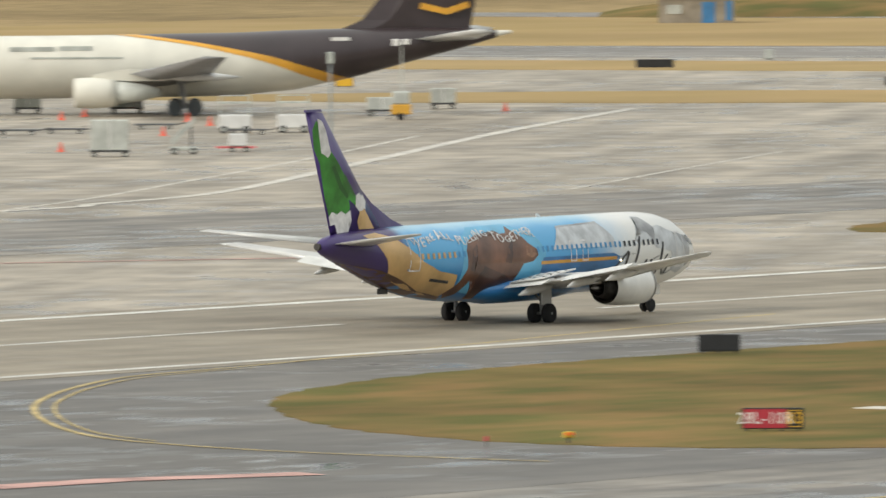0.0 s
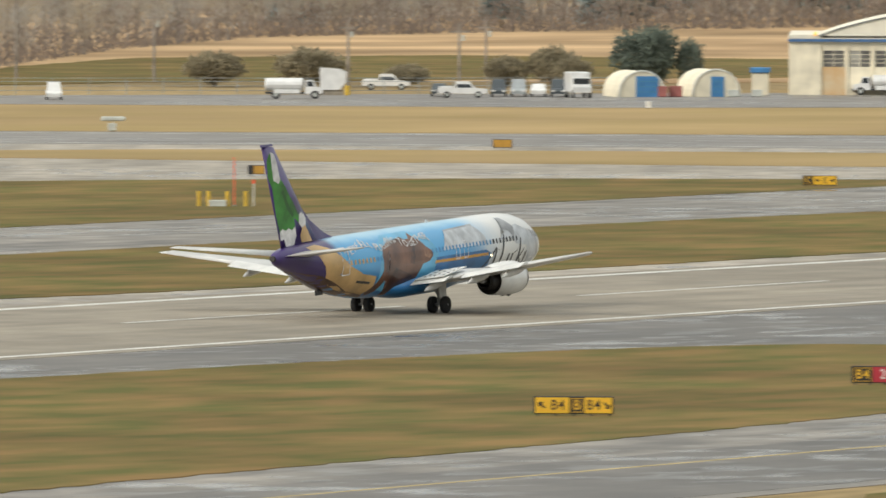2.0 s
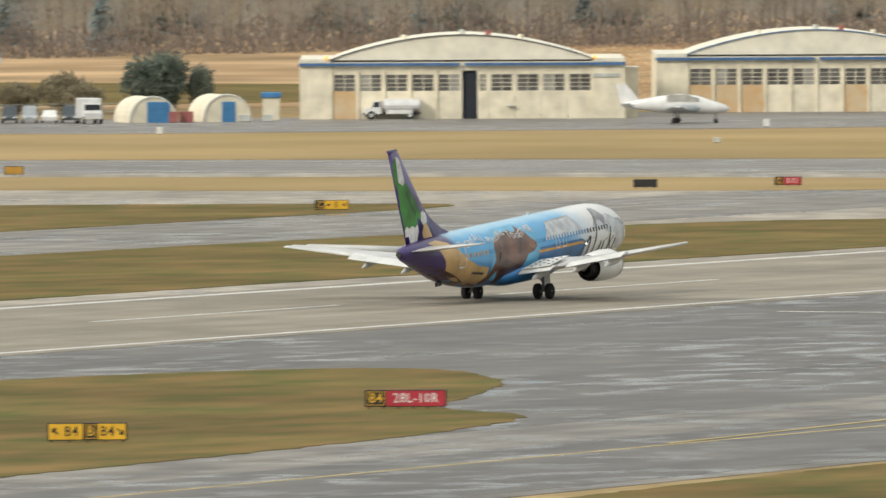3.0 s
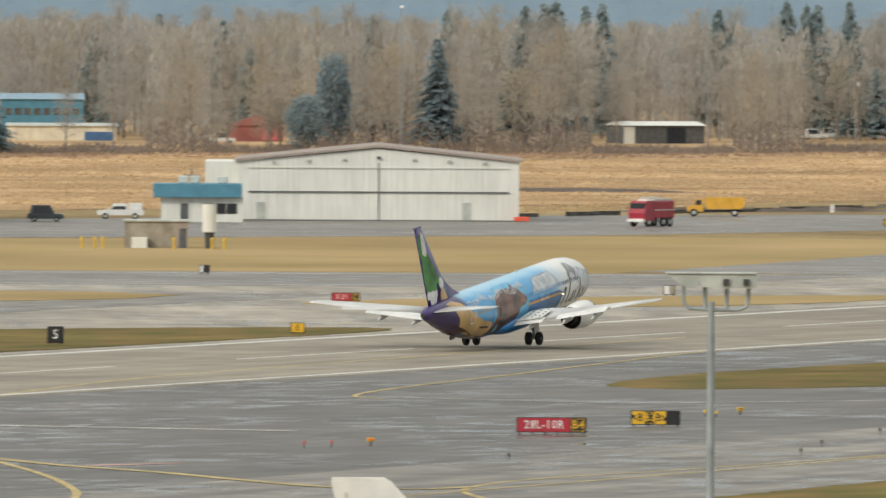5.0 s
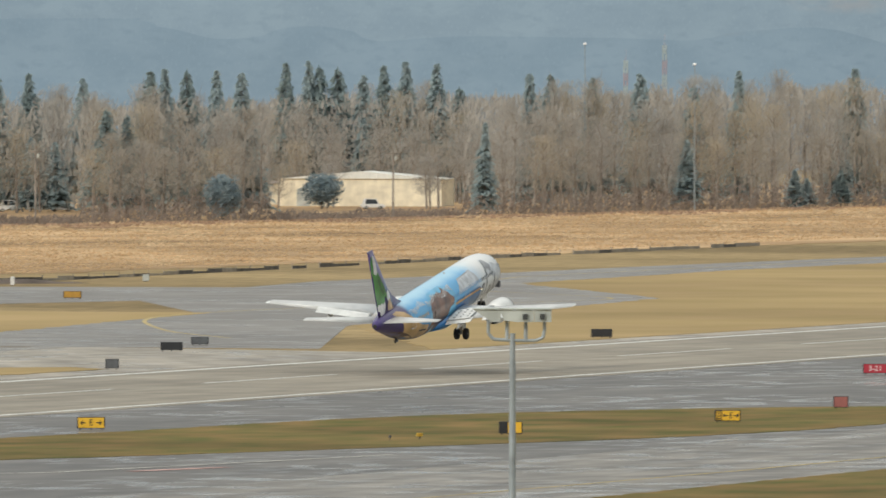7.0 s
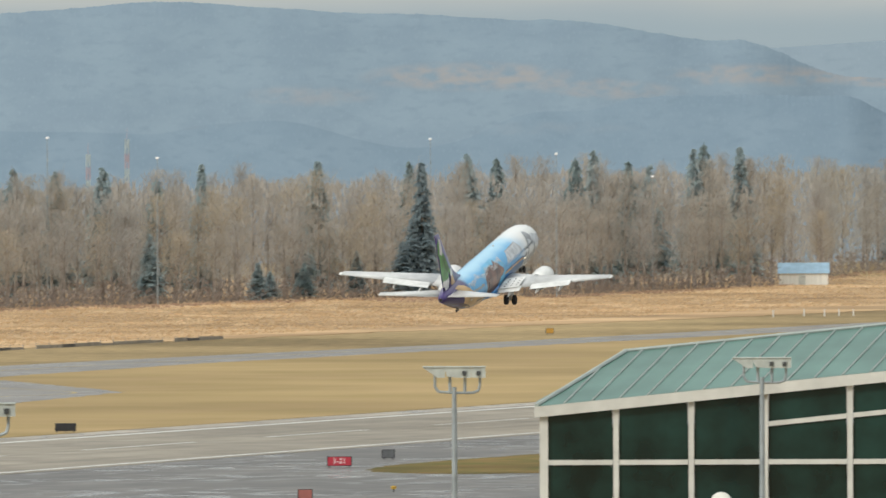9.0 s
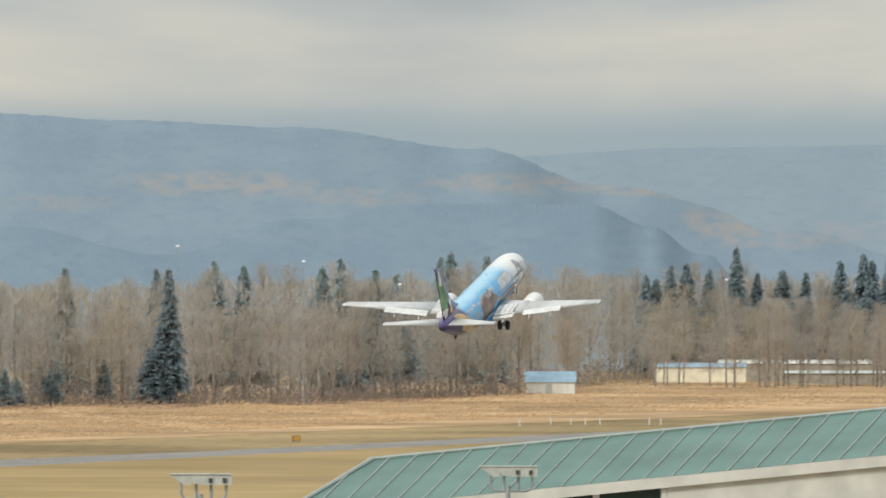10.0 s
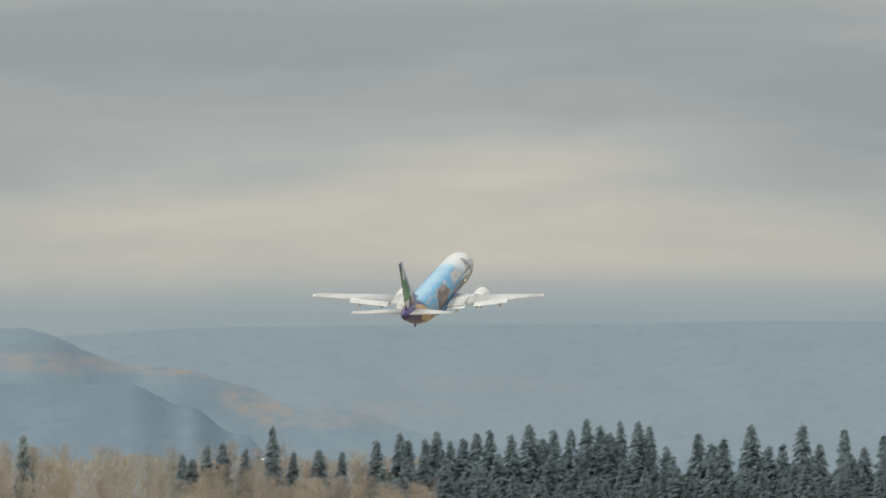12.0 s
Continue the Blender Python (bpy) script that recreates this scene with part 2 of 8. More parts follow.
PAVED = [(-276, 150), (-276, 2600), (-433, 2600), (-433, 1332), (-470, 1346), (-496, 1334), (-712, 1258), (-960, 1172), (-960, 150)]
structure("apron", poly(bmesh.new(), PAVED, 0.0, 0.02), M["apron"], "streaked damp concrete aprons between the taxiways", "pavement")
structure("taxiway_near", poly(bmesh.new(), [(-276, 150), (-310, 150), (-310, 2600), (-276, 2600)], 0.02, 0.035), M["taxi"],
          "wet streaked concrete parallel taxiway", "taxiway")
structure("taxiway_middle", poly(bmesh.new(), [(-278, 150), (-299, 150), (-299, 735), (-278, 735)], 0.035, 0.045), M["asphalt"],
          "dark asphalt middle of the taxiway", "taxiway")
structure("taxiway_far", poly(bmesh.new(), [(-482, 150), (-516, 150), (-516, 1230), (-482, 1230)], 0.02, 0.035), M["taxi"],
          "pale streaked concrete taxiway beyond the runway", "taxiway")
structure("shoulder_near", poly(bmesh.new(), [(-373.5, 150), (-385, 150), (-385, 2600), (-373.5, 2600)], 0.02, 0.04), M["asphalt"],
          "dark damp asphalt runway shoulder", "pavement")
structure("connector_asphalt", poly(bmesh.new(), [(-373.5, 380), (-373.5, 1500), (-310, 1500), (-310, 380)], 0.02, 0.04),
          M["asphalt"], "dark streaked asphalt of the taxiway connectors", "pavement")
structure("runway", poly(bmesh.new(), [(-384, 100), (-428, 100), (-428, 3000), (-384, 3000)], 0.02, 0.06), M["runway"],
          "rubber-streaked beige concrete runway", "runway")
structure("crossing_runway", poly(bmesh.new(), [(-470, 1272), (-1000, 1112), (-1000, 1158), (-470, 1342)], 0.02, 0.03), M["ramp"],
          "grey asphalt crossing runway", "runway")
structure("hangar_ramp", poly(bmesh.new(), [(-900, 1368), (-792, 1389), (-695, 1415), (-640, 1458), (-573, 1531), (-548, 1610), (-545, 1700), (-600, 1690), (-640, 1640), (-720, 1510), (-800, 1430), (-900, 1392)], 0.0, 0.02),
          M["ramp"], "dark damp asphalt ramp before the hangars", "pavement")
TURN_OFF = [(-445, 1345), (-500, 1345), (-505, 1411), (-520, 1528), (-560, 1620), (-577, 1741), (-577, 1889), (-572, 2040), (-572, 2900),
            (-556, 2900), (-556, 1857), (-549, 1740), (-500, 1640), (-490, 1560), (-480, 1460)]
structure("taxiway_curve", poly(bmesh.new(), TURN_OFF, 0.0, 0.025), M["ramp"], "grey asphalt taxiway curving away past the field", "taxiway")

TURF = (
    ("turf_island", "turf", rounded([(-359, 538), (-368, 555), (-373, 580), (-372, 650), (-369, 708), (-363, 745), (-352, 758), (-338, 738), (-329, 712), (-325, 698),
                                      (-314, 692), (-308.5, 650), (-307, 588), (-305, 545), (-311, 518), (-326, 512), (-343, 520)], 2)),
    ("turf_strip", "turf", rounded([(-360, 962), (-365, 1003), (-361, 1045), (-357, 1095), (-344, 1125), (-327, 1143), (-317, 1138), (-313, 1095), (-314, 1051), (-331, 1000), (-347, 958)], 2)),
    ("turf_patch", "turf", rounded([(-354, 1230), (-361, 1262), (-359, 1320), (-356, 1600), (-312, 1600), (-318, 1300), (-336, 1228)], 2)),
    ("turf_near", "turf", rounded([(-271, 560), (-275, 640), (-276, 800), (-279, 860), (-279, 1150), (-240, 1150), (-240, 560)], 1)),
    ("turf_beyond_runway", "turf", rounded([(-461, 750), (-472, 785), (-481, 825), (-482, 900), (-484, 985), (-477, 1072), (-460, 1091), (-444, 1112), (-430, 1116),
                                             (-429.5, 1075), (-432, 972), (-434, 884), (-433, 815), (-439, 788), (-449, 762)], 2)),
    ("turf_wedge", "turf", rounded([(-518, 905), (-529, 930), (-549, 968), (-566, 1010), (-592, 1070), (-577, 1092), (-552, 1113), (-536, 1120), (-517, 1128), (-515.5, 1081), (-515.5, 950)], 2)),
    ("turf_crossing", "turf2", rounded([(-652, 1158), (-575, 1163), (-515, 1178), (-492, 1195), (-495, 1228), (-538, 1228), (-600, 1214), (-645, 1194)], 1)),
    ("turf_corner", "turf2", rounded([(-474, 1190), (-450, 1190), (-434, 1215), (-434, 1262), (-458, 1240), (-472, 1215)], 1)),
    ("turf_cargo", "turf2", rounded([(-850, 1112), (-719, 1138), (-650, 1152), (-652, 1190), (-735, 1176), (-850, 1140)], 1)),
    ("turf_sliver", "turf2", rounded([(-700, 1040), (-655, 1080), (-640, 1074), (-622, 1046), (-655, 1024), (-700, 1020)], 1)),
)
for i, (n, k, p) in enumerate(TURF):
    structure(n, poly(bmesh.new(), ragged(p, 1.5, 0.3, i), 0.02, 0.07), M[k], "brown and green winter turf beside the paving", "grass")
structure("turf_field", poly(bmesh.new(), ragged([(-900, 1190), (-712, 1262), (-496, 1338), (-502, 1411), (-518, 1528), (-570, 1527), (-640, 1454), (-695, 1411), (-792, 1385), (-900, 1364)], 3, 0.6, 40), 0.0, 0.03), M["turf2"],
          "tan mown grass before the hangars", "grass")
structure("turf_west", poly(bmesh.new(), ragged([(-433.5, 1345), (-480, 1462), (-490, 1560), (-500, 1638), (-549, 1738), (-556, 1857), (-556, 2900), (-433.5, 2900)], 3, 0.6, 41), 0.0, 0.03), M["turf2"],
          "tan mown grass along the runway", "grass")
structure("reed_field", poly(bmesh.new(), ragged([(-1150, 1560), (-760, 1560), (-690, 1660), (-630, 1800), (-624, 2086), (-610, 2500), (-600, 3000), (-700, 3090), (-1150, 3090)], 6, 2, 42), 0.0, 0.05), M["reed"],
          "golden field of dry reeds", "field")

for x, y in ((-333.0, 549.0), (-333.2, 583.1), (-330.5, 604.0)):
    structure("drain_slab", B(x - 1.3, x + 1.3, y - 0.9, y + 0.9, 0.0, 0.10, bevel=0.02), M["pale_line"], "pale concrete drain slab in the turf", "slab")


def berm(name, cx, cy, rx, ry, h, k, label, seed):
    """A low grassy mound with a long soft crest."""
    bm = bmesh.new()
    n, m = 40, 16
    grid = [[None] * (m + 1) for _ in range(n + 1)]
    th = math.atan2(-cx, cy)
    for i in range(n + 1):
        for j in range(m + 1):
            u, v = 2 * i / n - 1, 2 * j / m - 1
            z = h * max(0, 1 - u ** 4) * max(0, math.cos(v * math.pi / 2)) ** 0.8 * (1 + 0.25 * noise.noise((u * 3, v * 2, seed)))
            x, y = u * rx, v * ry
            grid[i][j] = bm.verts.new((cx + x * math.cos(th) - y * math.sin(th), cy + x * math.sin(th) + y * math.cos(th), z - 0.05))
    for i in range(n):
        for j in range(m):
            bm.faces.new((grid[i][j], grid[i + 1][j], grid[i + 1][j + 1], grid[i][j + 1]))
    tagged(part(name, bm, M[k], None, "", smooth=True), label, "mound", kind="structure")


berm("berm", -855, 1404.5, 30, 24, 1.6, "turf", "low green grass berm beyond the airfield road", 1)
MEADOW = [(b, d) for b, d in ((-28.8, 1700), (-28, 1735), (-26.8, 1755), (-25.4, 1780), (-24.6, 1850), (-25.4, 1930), (-26.8, 1960), (-28, 1930), (-28.5, 1850))]
structure("turf_meadow", poly(bmesh.new(), ragged([(d * math.sin(radians(b)), d * math.cos(radians(b))) for b, d in MEADOW], 4, 1.0, 43), 0.0, 0.075), M["turf"],
          "olive green meadow between the ramp and the wood", "grass")


def markings():
    w = bmesh.new()
    strip(w, [(-386.1, 100), (-386.1, 3000)], 0.9, 0, 0.075)
    structure("edge_line_near", w, M["white_line"], "white runway edge line", "marking")
    w = bmesh.new()
    strip(w, [(-425.3, 100), (-425.3, 3000)], 1.3, 0, 0.075)
    structure("edge_line_far", w, M["white_line"], "white runway edge line", "marking")
    for k in range(-6, 32):
        y = 642.5 + 60.96 * k + (8.0 if k > 4 else 0)
        w = bmesh.new()
        strip(w, [(-407.3, y), (-407.3, y + 36.6)], 0.6, 0, 0.075)
        tagged(structure("centre_dash", w, M["white_line"], "white dash of the runway centreline", "marking"), group="runway centreline dashes")
    lines = (
        ("taxi_line", [(-293, 150), (-293.5, 658), (-290, 850), (-287.5, 960), (-290, 2400)], 0.45, "yellow_line"),
        ("taxi_line", curve([(-402, 1100), (-395.4, 979), (-388.5, 932), (-384, 912), (-376.7, 887), (-366.2, 858), (-354.7, 832), (-342, 808.5), (-331.6, 791), (-321, 772), (-312, 754), (-306.5, 741), (-301.5, 725), (-297.5, 711), (-294, 660)]), 0.5, "yellow_line"),
        ("taxi_line", curve([(-341, 806.5), (-338.5, 802.5), (-327.6, 790), (-318.5, 782), (-307.7, 770.5), (-300.6, 764), (-295, 763), (-293.5, 768)]), 1.0, "yellow_line"),
        ("taxi_line", curve([(-360, 925), (-363.9, 930), (-366.5, 938), (-370.1, 957), (-374.5, 988), (-378, 1010), (-386, 1062)]), 0.45, "yellow_line"),
        ("taxi_line", curve([(-395, 640), (-386, 590), (-382.9, 572), (-381.4, 561), (-377, 550), (-371.5, 539.5), (-366, 530.8), (-359, 521.5), (-351, 512.5), (-344.5, 507.4), (-334, 503), (-320, 501)]), 0.32, "yellow_line"),
        ("taxi_line", curve([(-381.9, 572.3), (-380.5, 561.2), (-376.2, 550.3), (-370.7, 539.9), (-365.2, 531.2), (-358.3, 522), (-350.4, 513), (-344, 508)]), 0.18, "yellow_line"),
        ("taxi_line", curve([(-516, 852), (-540, 905), (-575, 980), (-605, 1045), (-634, 1109)]), 0.5, "yellow_line"),
        ("taxi_line", curve([(-532, 907), (-556, 957), (-581, 1012), (-605, 1062)]), 0.35, "yellow_line"),
        ("apron_line", curve([(-527, 700), (-530, 768), (-533, 780), (-540, 805), (-567.8, 863), (-606.6, 942.5), (-638.6, 1012.7)]), 1.1, "pale_line"),
        ("apron_line", curve([(-529, 762), (-540.6, 791), (-556.6, 826), (-577, 870), (-607.6, 933)]), 0.45, "pale_line"),
        ("crossing_edge", [(-1000, 1119), (-691, 1211), (-470, 1279)], 1.0, "white_line"),
        ("crossing_edge", [(-1000, 1151), (-712, 1249), (-470, 1335)], 1.0, "white_line"),
        ("taxi_line", curve([(-470, 1392), (-490, 1430), (-515, 1500), (-518, 1560), (-505, 1610), (-507, 1640), (-540, 1690), (-560, 1760), (-566, 1900), (-564, 2600)]), 0.5, "yellow_line"),
        ("surface_mark", [(-328, 472), (-327, 480), (-323, 488)], 2.4, "red_line"),
        ("surface_mark", [(-475, 685), (-464, 701)], 1.0, "red_line"),
        ("surface_mark", [(-326, 790), (-323, 797)], 1.2, "red_line"),
        ("surface_mark", [(-327, 764), (-324, 771)], 1.2, "red_line"),
        ("surface_mark", [(-326, 944), (-323, 956)], 1.2, "red_line"),
        ("worn_seam", [(-374.3, 857.5), (-366, 858.2), (-355, 858.1), (-339.7, 857.5)], 1.3, "pale_line"),
        ("apron_line", [(-522.2, 820), (-540.6, 863), (-558.6, 906)], 0.4, "pale_line"),
        ("worn_seam", [(-361, 930), (-342, 925), (-330, 940), (-322, 990)], 0.6, "pale_line"),
        ("taxi_line", curve([(-275, 738), (-279.9, 743), (-285.4, 750), (-290.9, 760), (-293.6, 768.5), (-295, 778), (-294.8, 789), (-293.2, 801), (-290.5, 850)]), 0.45, "yellow_line"),
    )
    for i, (n, pts, wd, k) in enumerate(lines):
        z = 0.036 if n in ("apron_line", "crossing_edge") or pts[0][0] < -440 else (0.066 if max(p[0] for p in pts) < -310 or n == "taxi_line" and min(p[0] for p in pts) < -338 else 0.052)
        z += 0.004 * (i % 3) if z < 0.06 else 0.003 * (i % 3)      # crossing lines lie over one another
        structure(n, strip(bmesh.new(), pts, wd, 0, z), M[k], {"yellow_line": "yellow taxi guide line", "red_line": "faded red and white surface marking",
                  "pale_line": "worn pale apron line", "white_line": "white line of the crossing runway"}[k], "marking")


markings()


# ---- the taking-off airliner ----
M.update(
    wing_grey=mat("wing_grey_paint", (0.62, 0.62, 0.60), 0.35, 0.06, 0.8, coat=0.2),
    flap_white=mat("flap_paint", (0.70, 0.70, 0.67), 0.4, 0.08, 1.2),
    cowl=mat("white_cowl_paint", (0.78, 0.77, 0.73), 0.28, 0.05, 1.0, coat=0.4),
    dark_metal=mat("sooty_metal", (0.045, 0.042, 0.04), 0.5, 0.2, 3.0, metal=0.6),
    bare_metal=mat("bare_metal", (0.45, 0.44, 0.43), 0.35, 0.1, 3.0, metal=0.9),
    tyre=mat("tyre_rubber", (0.02, 0.02, 0.021), 0.85, 0.1, 6.0),
    gear_grey=mat("gear_grey", (0.30, 0.30, 0.30), 0.5, 0.1, 3.0),
    purple=mat("purple_paint", (0.055, 0.030, 0.16), 0.3, 0.06, 0.6, coat=0.4),
    green=mat("green_paint", (0.045, 0.26, 0.035), 0.35, 0.22, 0.9, coat=0.3),
    deep_green=mat("deep_green_paint", (0.02, 0.12, 0.02), 0.35, 0.1, 0.9, coat=0.3),
    fur=mat("white_art_paint", (0.72, 0.71, 0.70), 0.4, 0.1, 2.5, coat=0.2),
    skin=mat("tan_art_paint", (0.62, 0.40, 0.17), 0.35, 0.1, 0.8, coat=0.3),
    brown=mat("brown_art_paint", (0.175, 0.075, 0.04), 0.4, 0.22, 0.7, coat=0.3),
    muzzle=mat("pale_brown_art_paint", (0.30, 0.15, 0.08), 0.4, 0.2, 1.2, coat=0.3),
    umber=mat("umber_art_paint", (0.10, 0.045, 0.03), 0.4, 0.25, 0.7, coat=0.3),
    sky_art=mat("light_blue_art_paint", (0.12, 0.46, 0.72), 0.35, 0.1, 0.4, coat=0.3),
    deep_blue=mat("deep_blue_art_paint", (0.03, 0.17, 0.40), 0.35, 0.12, 0.5, coat=0.3),
    orange_line=mat("orange_art_paint", (0.65, 0.33, 0.05), 0.35, 0.06, 1.0, coat=0.3),
    pale_art=mat("pale_grey_art_paint", (0.58, 0.605, 0.625), 0.38, 0.14, 1.2, coat=0.3),
    grey_art=mat("grey_art_paint", (0.40, 0.41, 0.42), 0.38, 0.2, 0.9, coat=0.3),
    window_film=mat("blue_window_film", (0.05, 0.27, 0.55), 0.3, 0.06, 1.0, coat=0.3),
    ink=mat("black_art_paint", (0.03, 0.032, 0.036), 0.4, 0.1, 2.0, coat=0.3),
    glass_dark=mat("dark_window", (0.03, 0.035, 0.04), 0.12, 0.05, 2.0),
)


def livery():
    """White nose, light blue over blue amidships, purple tail, brown belly aft."""
    m = bpy.data.materials.new("fuselage_paint")
    m.use_nodes = True
    nt = m.node_tree
    N, L = nt.nodes.new, nt.links.new
    b = nt.nodes["Principled BSDF"]
    b.inputs["Roughness"].default_value, b.inputs["Coat Weight"].default_value = 0.33, 0.35
    co = N("ShaderNodeTexCoord")
    sep = N("ShaderNodeSeparateXYZ")
    L(co.outputs["Object"], sep.inputs[0])
    nz = N("ShaderNodeTexNoise")
    nz.inputs["Scale"].default_value, nz.inputs["Detail"].default_value = 0.55, 4.0
    L(co.outputs["Object"], nz.inputs["Vector"])

    def blend(sock, lo, hi, wob=0.0):
        if wob:
            w = N("ShaderNodeMath")
            w.operation = "MULTIPLY_ADD"
            L(nz.outputs["Fac"], w.inputs[0])
            w.inputs[1].default_value = wob
            L(sock, w.inputs[2])
            sock = w.outputs[0]
        r = N("ShaderNodeMapRange")
        r.interpolation_type = "SMOOTHSTEP"
        r.inputs["From Min"].default_value, r.inputs["From Max"].default_value = lo, hi
        L(sock, r.inputs["Value"])
        return r.outputs[0]

    def over(a, c, fac):
        x = N("ShaderNodeMix")
        x.data_type = "RGBA"
        for s, k in ((a, "A"), (c, "B")):
            i = [q for q in x.inputs if q.name == k and q.type == "RGBA"][0]
            if isinstance(s, tuple):
                i.default_value = (*s, 1)
            else:
                L(s, i)
        L(fac, x.inputs[0])
        return [q for q in x.outputs if q.type == "RGBA"][0]

    y, z = sep.outputs["Y"], sep.outputs["Z"]
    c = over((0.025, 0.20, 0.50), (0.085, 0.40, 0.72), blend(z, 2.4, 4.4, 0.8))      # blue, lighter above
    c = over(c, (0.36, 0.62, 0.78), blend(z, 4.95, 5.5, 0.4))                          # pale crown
    c = over(c, (0.80, 0.80, 0.77), blend(y, 6.5, 11.5, 2.5))                          # white nose
    c = over((0.048, 0.026, 0.14), c, blend(y, -11.0, -9.9, 0.6))                     # purple tail
    L(c, b.inputs["Base Color"])
    return m


M["livery"] = livery()

STATIONS = ((18.27, 2.95, 0.04, 0.04), (18.15, 2.95, 0.30, 0.32), (17.8, 2.96, 0.60, 0.66), (17.2, 3.0, 0.92, 1.0), (16.5, 3.06, 1.2, 1.3), (15.4, 3.16, 1.53, 1.66),
            (14.2, 3.22, 1.73, 1.87), (12.8, 3.25, 1.84, 1.97), (11, 3.25, 1.88, 2.0), (7, 3.25, 1.88, 2.0), (3, 3.25, 1.88, 2.0), (-1, 3.25, 1.88, 2.0), (-5, 3.25, 1.88, 2.0),
            (-7, 3.32, 1.86, 1.92), (-8.8, 3.46, 1.76, 1.78), (-10.6, 3.66, 1.58, 1.56), (-12.3, 3.92, 1.30, 1.27), (-14.0, 4.18, 0.95, 0.95), (-15.2, 4.33, 0.68, 0.70), (-16.1, 4.4, 0.44, 0.46), (-16.6, 4.42, 0.20, 0.21))


def section(y):
    for (y1, *a), (y0, *b) in zip(STATIONS, STATIONS[1:]):
        if y1 >= y >= y0:
            k = (y - y0) / (y1 - y0)
            return [q + (p - q) * k for p, q in zip(a, b)]
    return list(STATIONS[0][1:]) if y > 0 else list(STATIONS[-1][1:])


def decal(name, pts, material, parent, lift=0.015, side=1, label=""):
    """Painted art: an outline in the side view (y, z), wrapped on the hull."""
    bm = bmesh.new()
    bm.faces.new([bm.verts.new((0, y, z)) for y, z in pts])
    bmesh.ops.triangulate(bm, faces=bm.faces)
    ys, zs = [p[0] for p in pts], [p[1] for p in pts]
    y = math.floor(min(ys)) + 0.4
    while y < max(ys):
        bmesh.ops.bisect_plane(bm, geom=bm.verts[:] + bm.edges[:] + bm.faces[:], plane_co=(0, y, 0), plane_no=(0, 1, 0))
        y += 0.8
    z = math.floor(min(zs)) + 0.2
    while z < max(zs):
        bmesh.ops.bisect_plane(bm, geom=bm.verts[:] + bm.edges[:] + bm.faces[:], plane_co=(0, 0, z), plane_no=(0, 0, 1))
        z += 0.22
    wrap(bm.verts, lift, side)
    return part(name, bm, material, parent, label, smooth=True)


def wrap(verts, lift, side=1):
    for v in verts:
        zc, a, b = section(v.co.y)
        q = max(-0.999, min(0.999, (v.co.z - zc) / b))
        v.co.x = side * (a * math.sqrt(1 - q * q) + lift)
        v.co.z = zc + q * (b + lift)


def blade(bm, root, tip, thick_r, thick_t):
    """A wing or fin: root and tip as (leading point, trailing point); thickness across."""
    def ring(le, te, th):
        le, te = Vector(le), Vector(te)
        n = up_of
        out = []
        for k, h in ((0, 0), (0.04, 0.30), (0.15, 0.46), (0.35, 0.5), (0.65, 0.3), (1, 0.02), (0.65, -0.22), (0.35, -0.38), (0.15, -0.36), (0.04, -0.24)):
            out.append(le.lerp(te, k) + n * (h * th))
        return out
    up_of = Vector((0, 0, 1)) if abs(root[0][0] - tip[0][0]) > 0.5 else Vector((1, 0, 0))
    return loft(bm, [ring(*root, thick_r), ring(*tip, thick_t)])


def wheel_bm(r, w, n=18):
    bm = bmesh.new()
    prof = ((-w / 2, r * 0.55), (-w / 2, r * 0.88), (-w * 0.32, r), (w * 0.32, r), (w / 2, r * 0.88), (w / 2, r * 0.55))
    return loft(bm, [[(x, q * math.cos(2 * math.pi * i / n), q * math.sin(2 * math.pi * i / n)) for i in range(n)] for x, q in prof])


def ring_y(y, cx, cz, rx, rz, n=24, flat=0.0):
    out = []
    for i in range(n):
        a = 2 * math.pi * i / n
        zz = rz * math.sin(a)
        out.append((cx + rx * math.cos(a), y, cz + (max(zz, -rz * (1 - flat)))))
    return out


